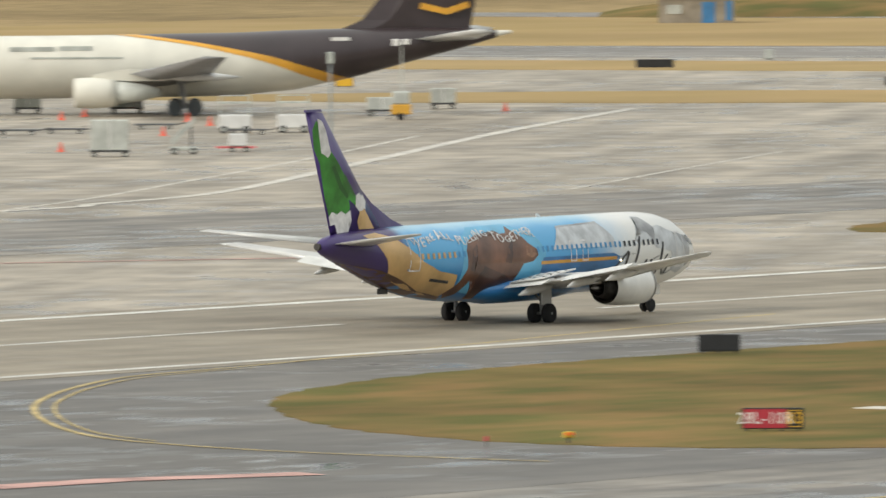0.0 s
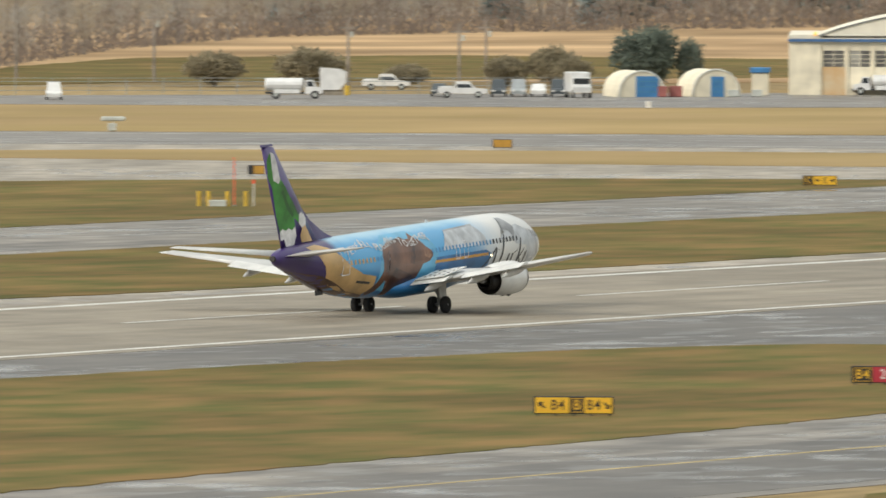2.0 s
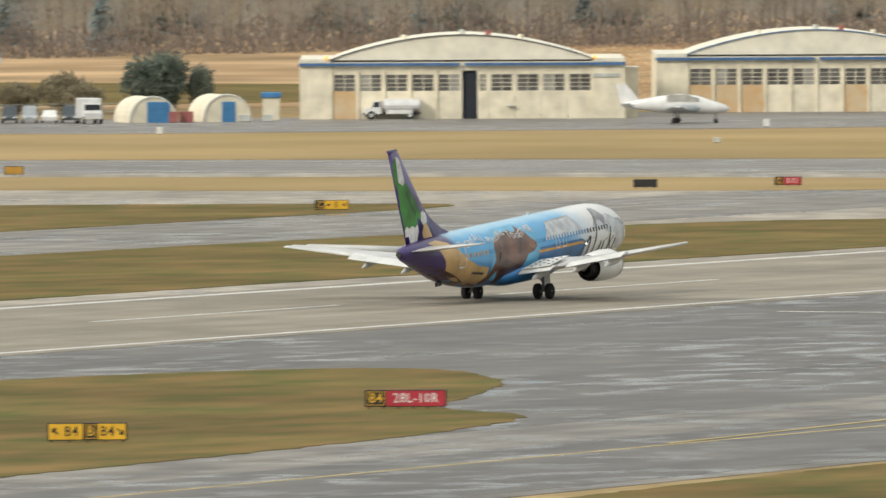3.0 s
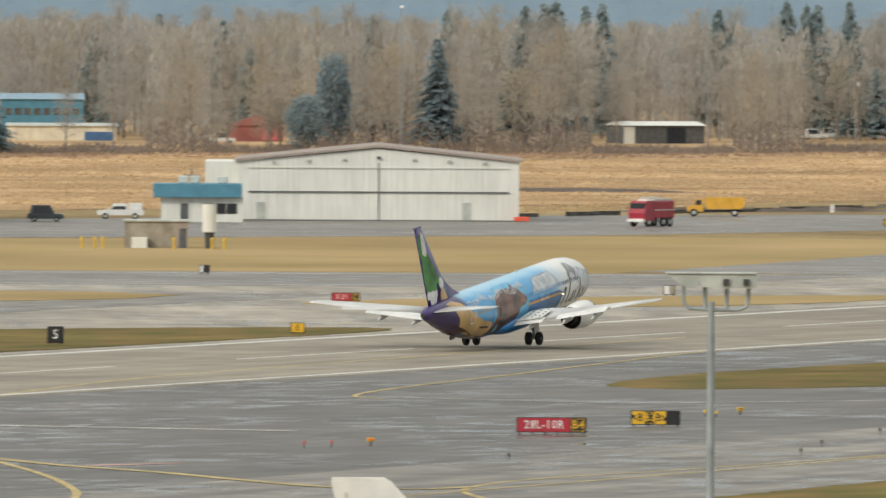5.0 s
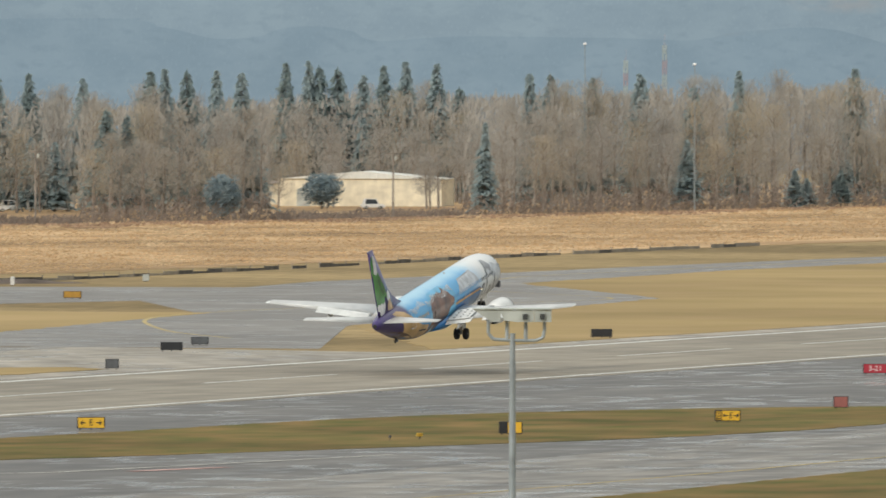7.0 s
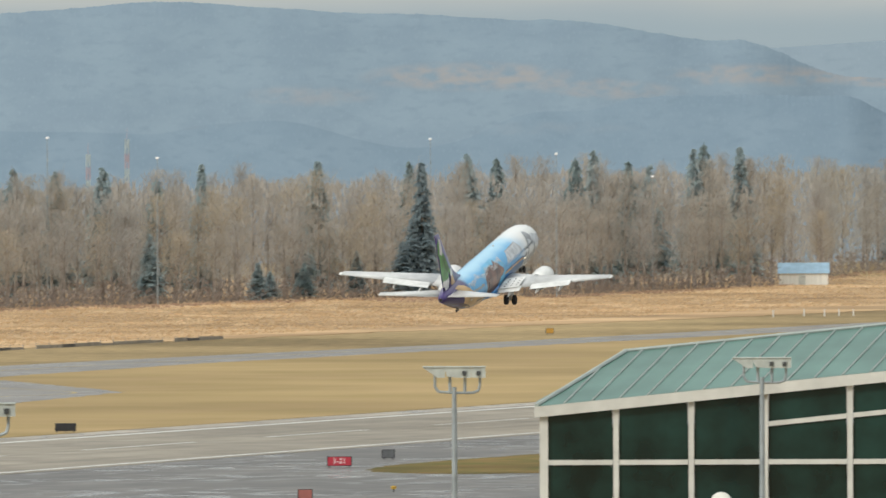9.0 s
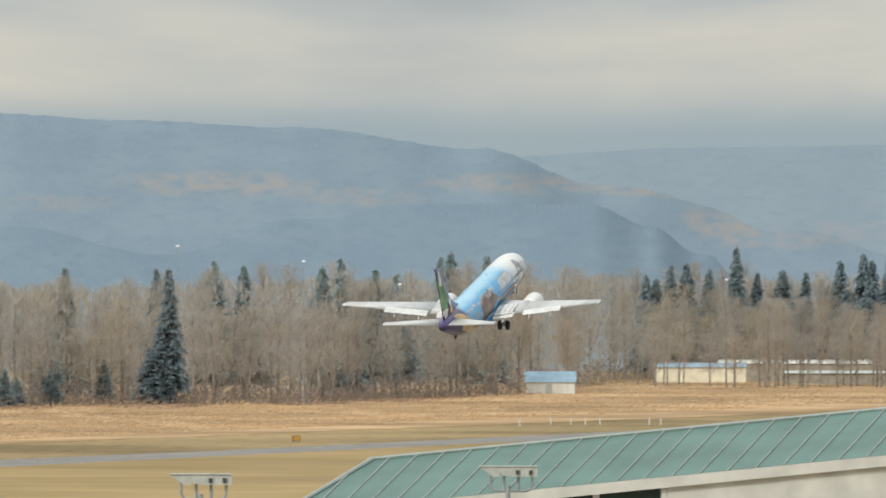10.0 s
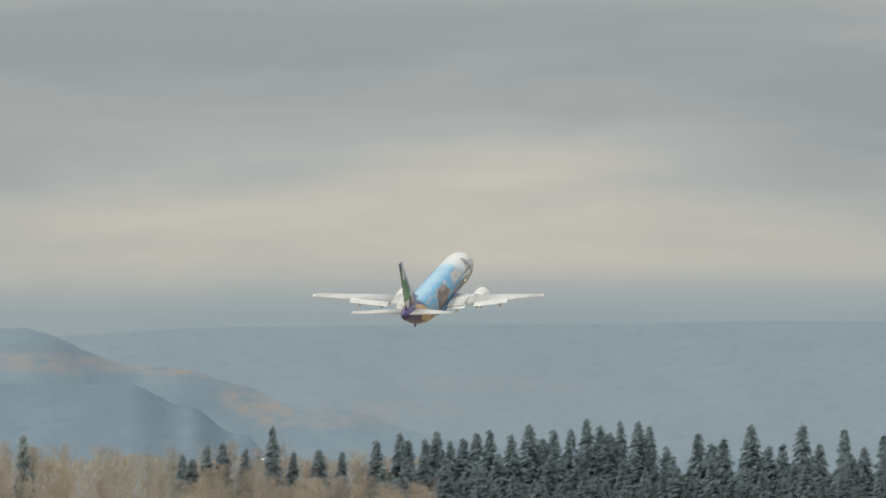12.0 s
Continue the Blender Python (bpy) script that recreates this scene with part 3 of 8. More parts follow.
def airliner():
    jet = thing("airliner", pose(-402.3, 625, 0), "twin-engine airliner with painted blue and purple livery, gear down", "airplane")
    hull = []
    for y, zc, a, b in STATIONS:
        hull.append([(a * math.cos(2 * math.pi * i / 40), y, zc + b * math.sin(2 * math.pi * i / 40)) for i in range(40)])
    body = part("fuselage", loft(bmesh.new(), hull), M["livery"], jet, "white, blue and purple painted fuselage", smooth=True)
    # belly fairing
    f = loft(bmesh.new(), [ring_y(y, 0, 1.75, rx, rz, 20) for y, rx, rz in ((7.0, 0.4, 0.2), (5.5, 1.5, 0.55), (3.0, 2.0, 0.75), (-1.5, 2.0, 0.75), (-3.5, 1.4, 0.5), (-4.6, 0.4, 0.2))])
    part("belly_fairing", f, M["livery"], jet, smooth=True)
    for s in (1, -1):
        w = blade(bmesh.new(), ((s * 1.5, 5.0, 1.95), (s * 1.5, -1.9, 1.95)), ((s * 5.2, 2.9, 2.35), (s * 5.2, -1.75, 2.35)), 0.95, 0.6)
        part("inner_wing", w, M["wing_grey"], jet, smooth=True)
        w = blade(bmesh.new(), ((s * 5.2, 2.9, 2.35), (s * 5.2, -1.75, 2.35)), ((s * 14.2, -2.3, 3.85), (s * 14.2, -3.85, 3.85)), 0.6, 0.2)
        part("outer_wing", w, M["wing_grey"], jet, smooth=True)
        w = blade(bmesh.new(), ((s * 14.2, -2.3, 3.85), (s * 14.2, -3.85, 3.85)), ((s * 14.44, -2.95, 3.92), (s * 14.44, -3.95, 3.92)), 0.2, 0.08)
        part("wing_tip", w, M["cowl"], jet)
        # flaps set for take-off, slats drooped
        for x0, x1, y0, y1, z0, z1 in ((2.0, 4.3, -1.75, -1.7, 1.98, 2.24), (5.4, 9.9, -1.70, -2.68, 2.42, 3.18)):
            fb = loft(bmesh.new(), [[(s * x, y + 0.25, z + 0.16), (s * x, y - 0.15, z + 0.13), (s * x, y - 0.95, z - 0.12), (s * x, y - 0.2, z - 0.02), (s * x, y + 0.2, z + 0.02)] for x, y, z in ((x0, y0, z0), (x1, y1, z1))])
            part("flap", fb, M["flap_white"], jet, "white take-off flap")
        for x in (3.2, 6.2, 8.8):
            z = 1.6 + (x - 2) * 0.158
            k = -1.75 if x < 5.4 else -1.75 - (x - 5.4) * 0.175
            fb = loft(bmesh.new(), [ring_y(y, s * x, z + dz, r, r * 1.3, 10) for y, r, dz in ((k + 1.8, 0.05, 0.15), (k + 0.8, 0.17, 0.05), (k - 0.5, 0.17, -0.06), (k - 1.35, 0.03, -0.22))])
            part("flap_fairing", fb, M["wing_grey"], jet, smooth=True)
        sl = blade(bmesh.new(), ((s * 5.6, 3.0, 2.22), (s * 5.6, 2.4, 2.5)), ((s * 13.8, -1.83, 3.7), (s * 13.8, -2.28, 3.87)), 0.12, 0.07)
        part("slat", sl, M["flap_white"], jet)
        # engine
        cx, cz = s * 4.83, 1.80
        nac = part("nacelle", loft(bmesh.new(), [ring_y(y - 0.75, cx, cz, r, r, 28, fl) for y, r, fl in
                   ((3.15, 0.86, 0), (3.5, 0.93, 0.02), (4.3, 1.02, 0.06), (5.4, 1.06, 0.1), (6.3, 1.02, 0.12), (6.7, 0.92, 0.1), (6.72, 0.84, 0.1), (6.3, 0.78, 0.1), (5.8, 0.76, 0.06))], caps=False),
                   M["cowl"], jet, "white engine nacelle", smooth=True)
        part("intake_lip", loft(bmesh.new(), [ring_y(y - 0.75, cx, cz, r, r, 28, 0.11) for y, r in ((6.52, 0.99), (6.70, 0.94), (6.75, 0.87), (6.66, 0.82))], caps=False), M["bare_metal"], nac, smooth=True)
        part("fan", loft(bmesh.new(), [ring_y(y - 0.75, cx, cz, r, r, 20) for y, r in ((5.75, 0.77), (5.8, 0.6), (6.2, 0.02))]), M["dark_metal"], nac)
        part("exhaust", loft(bmesh.new(), [ring_y(y - 0.75, cx, cz, r, r, 24) for y, r in ((3.3, 0.85), (3.16, 0.84), (3.4, 0.66), (2.75, 0.52), (2.45, 0.46), (2.55, 0.38), (3.2, 0.3))], caps=True), M["dark_metal"], nac, "sooty exhaust nozzle", smooth=True)
        part("exhaust_plug", loft(bmesh.new(), [ring_y(y - 0.75, cx, cz, r, r, 16) for y, r in ((3.1, 0.28), (2.3, 0.16), (1.9, 0.02))]), M["bare_metal"], nac, smooth=True)
        py = loft(bmesh.new(), [[(cx + dx * k, y, z) for dx, z in ((-0.17, z0), (0.17, z0), (0.12, z1), (-0.12, z1))] for y, z0, z1, k in
                  ((5.6, 2.3, 2.56, 0.3), (4.6, 2.2, 2.72, 1), (3.0, 2.0, 2.5, 1), (0.8, 2.0, 2.2, 0.5))])
        part("pylon", py, M["cowl"], jet)
        # the pale inner panel with its rows of dark cut-outs
        panel = part("inner_panel", loft(bmesh.new(), [[(s * 2.02, y, z), (s * 4.1, y, z + 0.28), (s * 4.1, y, z + 0.34), (s * 2.02, y, z + 0.06)] for y, z in ((0.9, 2.46), (-2.1, 2.10))]), M["flap_white"], jet, "white panel with dark cut-outs")
        for i in range(4):
            for k in (0.25, 0.55, 0.85):
                yy = 0.5 - i * 0.68
                zz = 2.10 + 0.12 * (yy + 2.1) + 0.345 * 1.0 - 0.28 + 0.28 * k
                part("cut_out", B(s * (2.02 + 2.08 * k) - 0.07, s * (2.02 + 2.08 * k) + 0.07, yy - 0.11, yy + 0.11, zz - 0.02, zz + 0.012), M["dark_metal"], panel)
        # tailplane
        st = blade(bmesh.new(), ((s * 0.5, -12.6, 4.45), (s * 0.5, -15.9, 4.55)), ((s * 6.25, -16.75, 5.15), (s * 6.25, -18.0, 5.17)), 0.42, 0.13)
        part("tailplane", st, M["wing_grey"], jet, "pale grey tailplane", smooth=True)
    # fin
    fin = blade(bmesh.new(), ((0, -10.8, 5.0), (0, -15.45, 4.7)), ((0, -16.2, 11.12), (0, -17.75, 11.22)), 0.52, 0.16)
    part("fin", fin, M["purple"], jet, "purple fin with painted green figure", smooth=True)
    dors = loft(bmesh.new(), [[(w, y, z0), (w * 0.3, y, z1), (-w * 0.3, y, z1), (-w, y, z0)] for y, z0, z1, w in ((-8.2, 5.0, 5.02, 0.05), (-10.1, 4.95, 5.62, 0.14), (-11.8, 4.8, 6.45, 0.2), (-12.8, 4.6, 7.2, 0.2))])
    part("dorsal_fillet", dors, M["purple"], jet)
    part("fin_cap", loft(bmesh.new(), [[(w, y0, z), (w, y1, z), (-w, y1, z), (-w, y0, z)] for w, y0, y1, z in ((0.07, -16.25, -17.75, 11.17), (0.04, -16.4, -17.75, 11.3))]), M["purple"], jet)

    # the painted figure on the fin, plain shapes
    def refit(y, z):
        """The same share of the fin's chord, kept a little inside its edges."""
        q = (z - 4.85) / 6.3
        c = (-11.2 - 5.1 * q - y) / (5.25 - 3.7 * q)
        return -10.8 - 5.4 * q - max(0.03, min(0.985, c)) * (4.65 - 3.1 * q)

    def fin_art(name, pts, k, lift, label=""):
        prof = ((0, 0), (0.04, 0.30), (0.15, 0.46), (0.35, 0.5), (0.65, 0.3), (1, 0.02))
        for s in (1, -1):
            bm = bmesh.new()
            bm.faces.new([bm.verts.new((0, refit(y, z), z)) for y, z in pts])
            bmesh.ops.triangulate(bm, faces=bm.faces)
            z = 5.0
            while z < 11:
                bmesh.ops.bisect_plane(bm, geom=bm.verts[:] + bm.edges[:] + bm.faces[:], plane_co=(0, 0, z), plane_no=(0, 0, 1))
                z += 0.5
            y = -17.6
            while y < -12:
                bmesh.ops.bisect_plane(bm, geom=bm.verts[:] + bm.edges[:] + bm.faces[:], plane_co=(0, y, 0), plane_no=(0, 1, 0))
                y += 0.35
            for v in bm.verts:
                q = (v.co.z - 4.85) / 6.3
                le, te, th = -10.8 - 5.4 * q, -15.45 - 2.3 * q, 0.52 - 0.36 * q
                c = max(0.0, min(1.0, (le - v.co.y) / (le - te)))
                for (c0, h0), (c1, h1) in zip(prof, prof[1:]):
                    if c0 <= c <= c1:
                        h = h0 + (h1 - h0) * (c - c0) / (c1 - c0)
                        break
                v.co.x = s * (h * th + 0.012 + lift)
            part(name, bm, M[k], jet, label)
    fin_art("painted_coat", [(-17.35, 10.3), (-17.0, 10.75), (-16.75, 10.6), (-16.45, 9.6), (-15.9, 9.2), (-15.3, 8.6), (-14.3, 7.3), (-13.7, 6.75), (-13.95, 6.35), (-14.6, 6.75), (-14.55, 6.3), (-15.0, 5.75),
                             (-16.45, 5.7), (-16.75, 6.8), (-16.95, 8.6), (-17.35, 9.3)], "green", 0.0, "painted green coat")
    fin_art("painted_fold", [(-15.9, 8.4), (-15.6, 8.45), (-15.1, 7.5), (-14.6, 6.9), (-14.75, 6.75), (-15.4, 7.3)], "deep_green", 0.006)
    fin_art("painted_fur", [(-16.9, 10.85), (-16.5, 10.7), (-16.2, 10.2), (-16.05, 9.6), (-15.9, 9.1), (-16.2, 8.85), (-16.45, 9.0), (-16.75, 9.1), (-16.8, 9.9)], "fur", 0.012, "painted white fur ruff")
    fin_art("painted_fur_cuff", [(-13.9, 6.9), (-13.55, 7.05), (-13.15, 6.7), (-13.3, 6.15), (-13.75, 6.1), (-14.05, 6.35)], "fur", 0.012)
    fin_art("painted_fur_hem", [(-16.55, 5.9), (-16.2, 6.15), (-15.8, 6.0), (-15.4, 6.15), (-15.0, 6.0), (-14.55, 6.2), (-14.5, 5.65), (-14.95, 5.55), (-15.0, 4.95), (-15.9, 4.95), (-16.05, 5.5), (-16.5, 5.45)], "fur", 0.012)
    fin_art("painted_paws", [(-13.6, 6.2), (-13.2, 6.25), (-12.75, 5.7), (-12.4, 5.2), (-13.9, 5.2), (-14.0, 5.6)], "skin", 0.008)
    fin_art("painted_mitten", [(-13.55, 6.75), (-13.2, 6.95), (-12.9, 6.6), (-13.1, 6.2), (-13.5, 6.25)], "fur", 0.016)
    fin_art("painted_sleeve_fold", [(-14.9, 8.0), (-14.7, 7.95), (-13.95, 6.95), (-14.1, 6.85)], "deep_green", 0.006)
    # art on the hull
    for s in (1, -1):
        decal("painted_ribbon", [(-13.6, 4.9), (-12.5, 5.0), (-11.5, 4.75), (-10.6, 4.2), (-9.6, 3.5), (-8.2, 2.95), (-6.6, 2.7), (-6.5, 2.1), (-7.1, 1.6), (-8.6, 1.78), (-10.2, 2.15), (-11.2, 2.5), (-11.9, 3.0), (-12.3, 3.7), (-12.9, 4.4)],
              M["skin"], jet, 0.014, s, "painted tan sweep")
        decal("painted_belly", [(-15.2, 3.6), (-12.3, 3.1), (-11.2, 2.75), (-9.0, 1.95), (-6.9, 1.6), (-6.7, 1.44), (-9.0, 1.73), (-11.0, 2.15), (-13.0, 2.72), (-15.3, 3.40)], M["umber"], jet, 0.018, s)
        decal("painted_glow", [(-6.4, 1.9), (-6.2, 3.2), (-5.9, 4.5), (-4.6, 5.0), (-1.0, 5.05), (0.9, 4.5), (1.6, 3.6), (1.2, 2.4), (-0.6, 1.7), (-3.0, 1.38)], M["sky_art"], jet, 0.013, s, "bright blue ground behind the animal")
        decal("painted_bear", [(-7.0, 1.75), (-6.3, 2.25), (-5.75, 3.0), (-5.75, 3.9), (-5.35, 4.35), (-4.5, 4.6), (-3.6, 4.55), (-2.9, 4.62), (-2.45, 4.78), (-2.1, 4.6), (-1.55, 4.62), (-1.1, 4.95), (-0.8, 4.62), (-0.25, 4.4), (0.1, 4.05), (0.75, 3.75), (0.85, 3.45),
                               (0.35, 3.15), (-0.55, 3.05), (-0.9, 2.6), (-1.35, 2.0), (-2.1, 1.55), (-3.1, 1.36), (-4.6, 1.38), (-4.9, 1.9), (-5.35, 2.35), (-5.9, 1.7), (-6.5, 1.5)], M["brown"], jet, 0.016, s, "painted brown animal shape")
        decal("painted_shade", [(-4.6, 1.45), (-4.85, 2.4), (-4.2, 3.05), (-3.0, 2.75), (-2.0, 2.5), (-1.3, 2.15), (-2.2, 1.62), (-3.1, 1.42)], M["umber"], jet, 0.021, s)
        decal("painted_shade", [(-5.5, 2.9), (-5.2, 3.9), (-4.6, 4.2), (-4.9, 3.4), (-5.1, 2.8)], M["umber"], jet, 0.021, s)
        decal("painted_shade", [(-2.3, 3.2), (-1.9, 3.9), (-1.3, 4.3), (-1.5, 3.6), (-1.7, 3.1)], M["umber"], jet, 0.021, s)
        decal("painted_muzzle", [(-0.15, 3.95), (0.65, 3.72), (0.72, 3.5), (0.25, 3.32), (-0.3, 3.5)], M["muzzle"], jet, 0.021, s)
        decal("painted_nose", [(0.55, 3.76), (0.78, 3.68), (0.8, 3.5), (0.6, 3.55)], M["umber"], jet, 0.024, s)
        decal("painted_water", [(1.30, 3.3), (8.00, 3.3), (8.60, 3.1), (8.40, 1.6), (2.00, 1.55), (1.00, 1.7)], M["deep_blue"], jet, 0.016, s)
        decal("painted_cabin", [(2.30, 3.65), (2.80, 4.2), (3.40, 4.75), (7.40, 4.85), (8.20, 4.1), (8.20, 3.65)], M["pale_art"], jet, 0.016, s, "painted pale grey roof shape")
        decal("painted_roof_edge", [(3.40, 4.72), (3.40, 4.8), (7.40, 4.9), (7.40, 4.82)], M["grey_art"], jet, 0.022, s)
        decal("painted_band", [(1.10, 2.95), (8.30, 2.95), (8.30, 3.12), (1.10, 3.12)], M["orange_line"], jet, 0.022, s)
        decal("painted_peak", [(10.00, 3.6), (10.60, 4.3), (11.10, 5.05), (11.70, 5.0), (12.40, 4.5), (13.00, 4.55), (13.70, 4.3), (14.40, 4.1), (15.20, 3.6), (15.70, 3.3), (15.70, 2.3), (15.00, 2.0), (14.00, 2.2), (13.70, 3.2), (12.20, 3.4), (11.40, 3.9)],
              M["pale_art"], jet, 0.014, s, "painted pale grey mountain shape")
        decal("painted_peak_shade", [(10.80, 4.4), (11.15, 5.0), (11.70, 4.95), (12.40, 4.4), (12.00, 3.7), (11.50, 4.2)], M["grey_art"], jet, 0.020, s)
        decal("painted_peak_shade", [(14.6, 4.1), (15.5, 3.95), (16.2, 3.4), (16.3, 2.5), (15.7, 2.3), (15.4, 3.2)], M["grey_art"], jet, 0.020, s)
        # the airline's script as plain slanted strokes
        for y0, z0, y1, z1, w in ((7.2, 1.9, 9.3, 3.35, 0.13), (7.0, 2.95, 10.0, 3.2, 0.10), (8.9, 2.0, 9.35, 3.3, 0.12), (9.75, 2.0, 10.55, 4.05, 0.12), (10.2, 1.95, 10.7, 2.3, 0.10), (10.75, 2.05, 11.1, 2.85, 0.12), (10.8, 2.0, 11.45, 2.15, 0.09), (11.3, 2.0, 11.6, 2.85, 0.12),
                                     (11.75, 2.0, 12.15, 2.3, 0.10), (11.8, 2.85, 12.3, 3.0, 0.09), (12.3, 2.0, 12.75, 3.7, 0.12), (12.55, 2.5, 13.25, 3.05, 0.09), (12.65, 2.5, 13.2, 2.0, 0.09), (13.3, 2.05, 13.6, 2.85, 0.11), (13.35, 2.0, 13.9, 2.2, 0.09)):
            decal("painted_stroke", [(y0, z0), (y0 + w * 1.6, z0), (y1 + w * 1.6, z1), (y1, z1)], M["ink"], jet, 0.026, s)
        # windows and doors
        for i in range(52):
            y = 12.2 - i * 0.457
            decal("cabin_window", [(y, 3.58), (y + 0.2, 3.58), (y + 0.2, 3.86), (y, 3.86)], M["glass_dark" if y > 8.6 else ("brown" if -5.8 < y < 0.4 else ("window_film" if y > -6.6 else "skin"))], jet, 0.028, s)
        for y, z0, z1, w in ((14.3, 2.35, 4.1, 0.85), (-10.6, 3.0, 4.6, 0.75), (3.9, 3.0, 4.0, 0.5), (5.0, 3.0, 4.0, 0.5)):
            for a0, a1, b0, b1 in ((y, y + 0.06, z0, z1), (y + w, y + w + 0.06, z0, z1), (y, y + w, z1, z1 + 0.06), (y, y + w, z0, z0 + 0.06)):
                decal("door_outline", [(a0, b0), (a1, b0), (a1, b1), (a0, b1)], M["fur"], jet, 0.027, s)
        decal("registration_bar", [(-8.8, 2.46), (-7.2, 2.28), (-7.2, 2.42), (-8.8, 2.60)], M["ink"], jet, 0.027, s, "dark registration bar")
        decal("flight_deck_window", [(16.3, 3.9), (17.0, 3.62), (17.15, 3.35), (16.5, 3.45), (15.9, 3.6), (15.8, 3.95)], M["glass_dark"], jet, 0.024, s)
        # the slogan
        txt = lettering("WE'RE ALL PULLING TOGETHER", 0.38, M["fur"], jet, Matrix(), "slogan")
        span = max(v.co.x for v in txt.data.vertices) - min(v.co.x for v in txt.data.vertices)
        k = 11.2 / span
        for v in txt.data.vertices:
            x, h, d = v.co
            v.co = Vector((0, -4.7 + s * x * k, 4.50 + h * (1.0 + 0.25 * math.sin(x * 5.1)) + 0.17 * math.sin(x * 2.2) - 0.012 * x))
            wrap([v], 0.03 + (0.01 if d > 0 else 0), s)
    # small fittings
    part("tail_skid", B(-0.08, 0.08, -11.2, -10.4, 1.85, 2.15, bevel=0.03), M["ink"], jet)
    part("apu_exhaust", rod(bmesh.new(), (0, -16.5, 4.42), (0, -16.75, 4.44), 0.2, 0.18, 14), M["dark_metal"], jet)
    part("antenna", loft(bmesh.new(), [[(w, y0, z), (w, y1, z), (-w, y1, z), (-w, y0, z)] for w, y0, y1, z in ((0.03, 4.0, 3.6, 5.2), (0.02, 3.75, 3.55, 5.42))]), M["fur"], jet)
    part("beacon_light", rod(bmesh.new(), (1.9, 8.6, 2.9), (1.98, 8.6, 2.9), 0.05, 0.035, 10), M["lamp_warm"], jet, "glowing wing inspection light")
    # landing gear, hinged at the top
    gears = []
    for s in (1, -1):
        leg = part("main_gear", rod(rod(rod(bmesh.new(), (0, 0, 0), (0, 0, -1.45), 0.13, 0.11, 10), (-0.62, 0, -1.45), (0.62, 0, -1.45), 0.07, n=8), (0, 0, -0.9), (-s * 0.9, 0.1, 0.05), 0.06, n=8), M["gear_grey"], jet, "grey main landing gear leg")
        leg.location = (s * 2.6, 0, 1.97)
        for dx in (-0.43, 0.43):
            tyre = part("tyre", wheel_bm(0.515, 0.36), M["tyre"], leg, smooth=True)
            tyre.location = (dx, 0, -1.45)
            hub = part("rim", rod(bmesh.new(), (-0.17, 0, 0), (0.17, 0, 0), 0.27, n=14), M["bare_metal"], leg)
            hub.location = (dx, 0, -1.45)
        door = part("gear_door", B(-0.05, 0.03, -0.45, 0.45, -1.0, -0.1, bevel=0.02), M["wing_grey"], leg)
        door.location = (s * 0.28, 0, 0.0)
        gears.append((leg, s))
    nose = part("nose_gear", rod(rod(bmesh.new(), (0, 0, 0), (0, 0, -1.3), 0.08, 0.07, 10), (-0.28, 0, -1.3), (0.28, 0, -1.3), 0.05, n=8), M["gear_grey"], jet)
    nose.location = (0, 14.2, 1.645)
    for dx in (-0.2, 0.2):
        tyre = part("tyre", wheel_bm(0.345, 0.2), M["tyre"], nose, smooth=True)
        tyre.location = (dx, 0, -1.3)
    for s in (-1, 1):
        part("nose_gear_door", B(s * 0.42 - 0.02, s * 0.42 + 0.02, -0.9, 0.5, -0.75, -0.2, bevel=0.01), M["cowl"], nose)
    return jet, gears, nose


M["lamp_warm"] = mat("glowing_lamp", (1.0, 0.82, 0.5), 0.4, 0.02, 1.0, emit=3.0)
JET, GEARS, NOSE_GEAR = airliner()


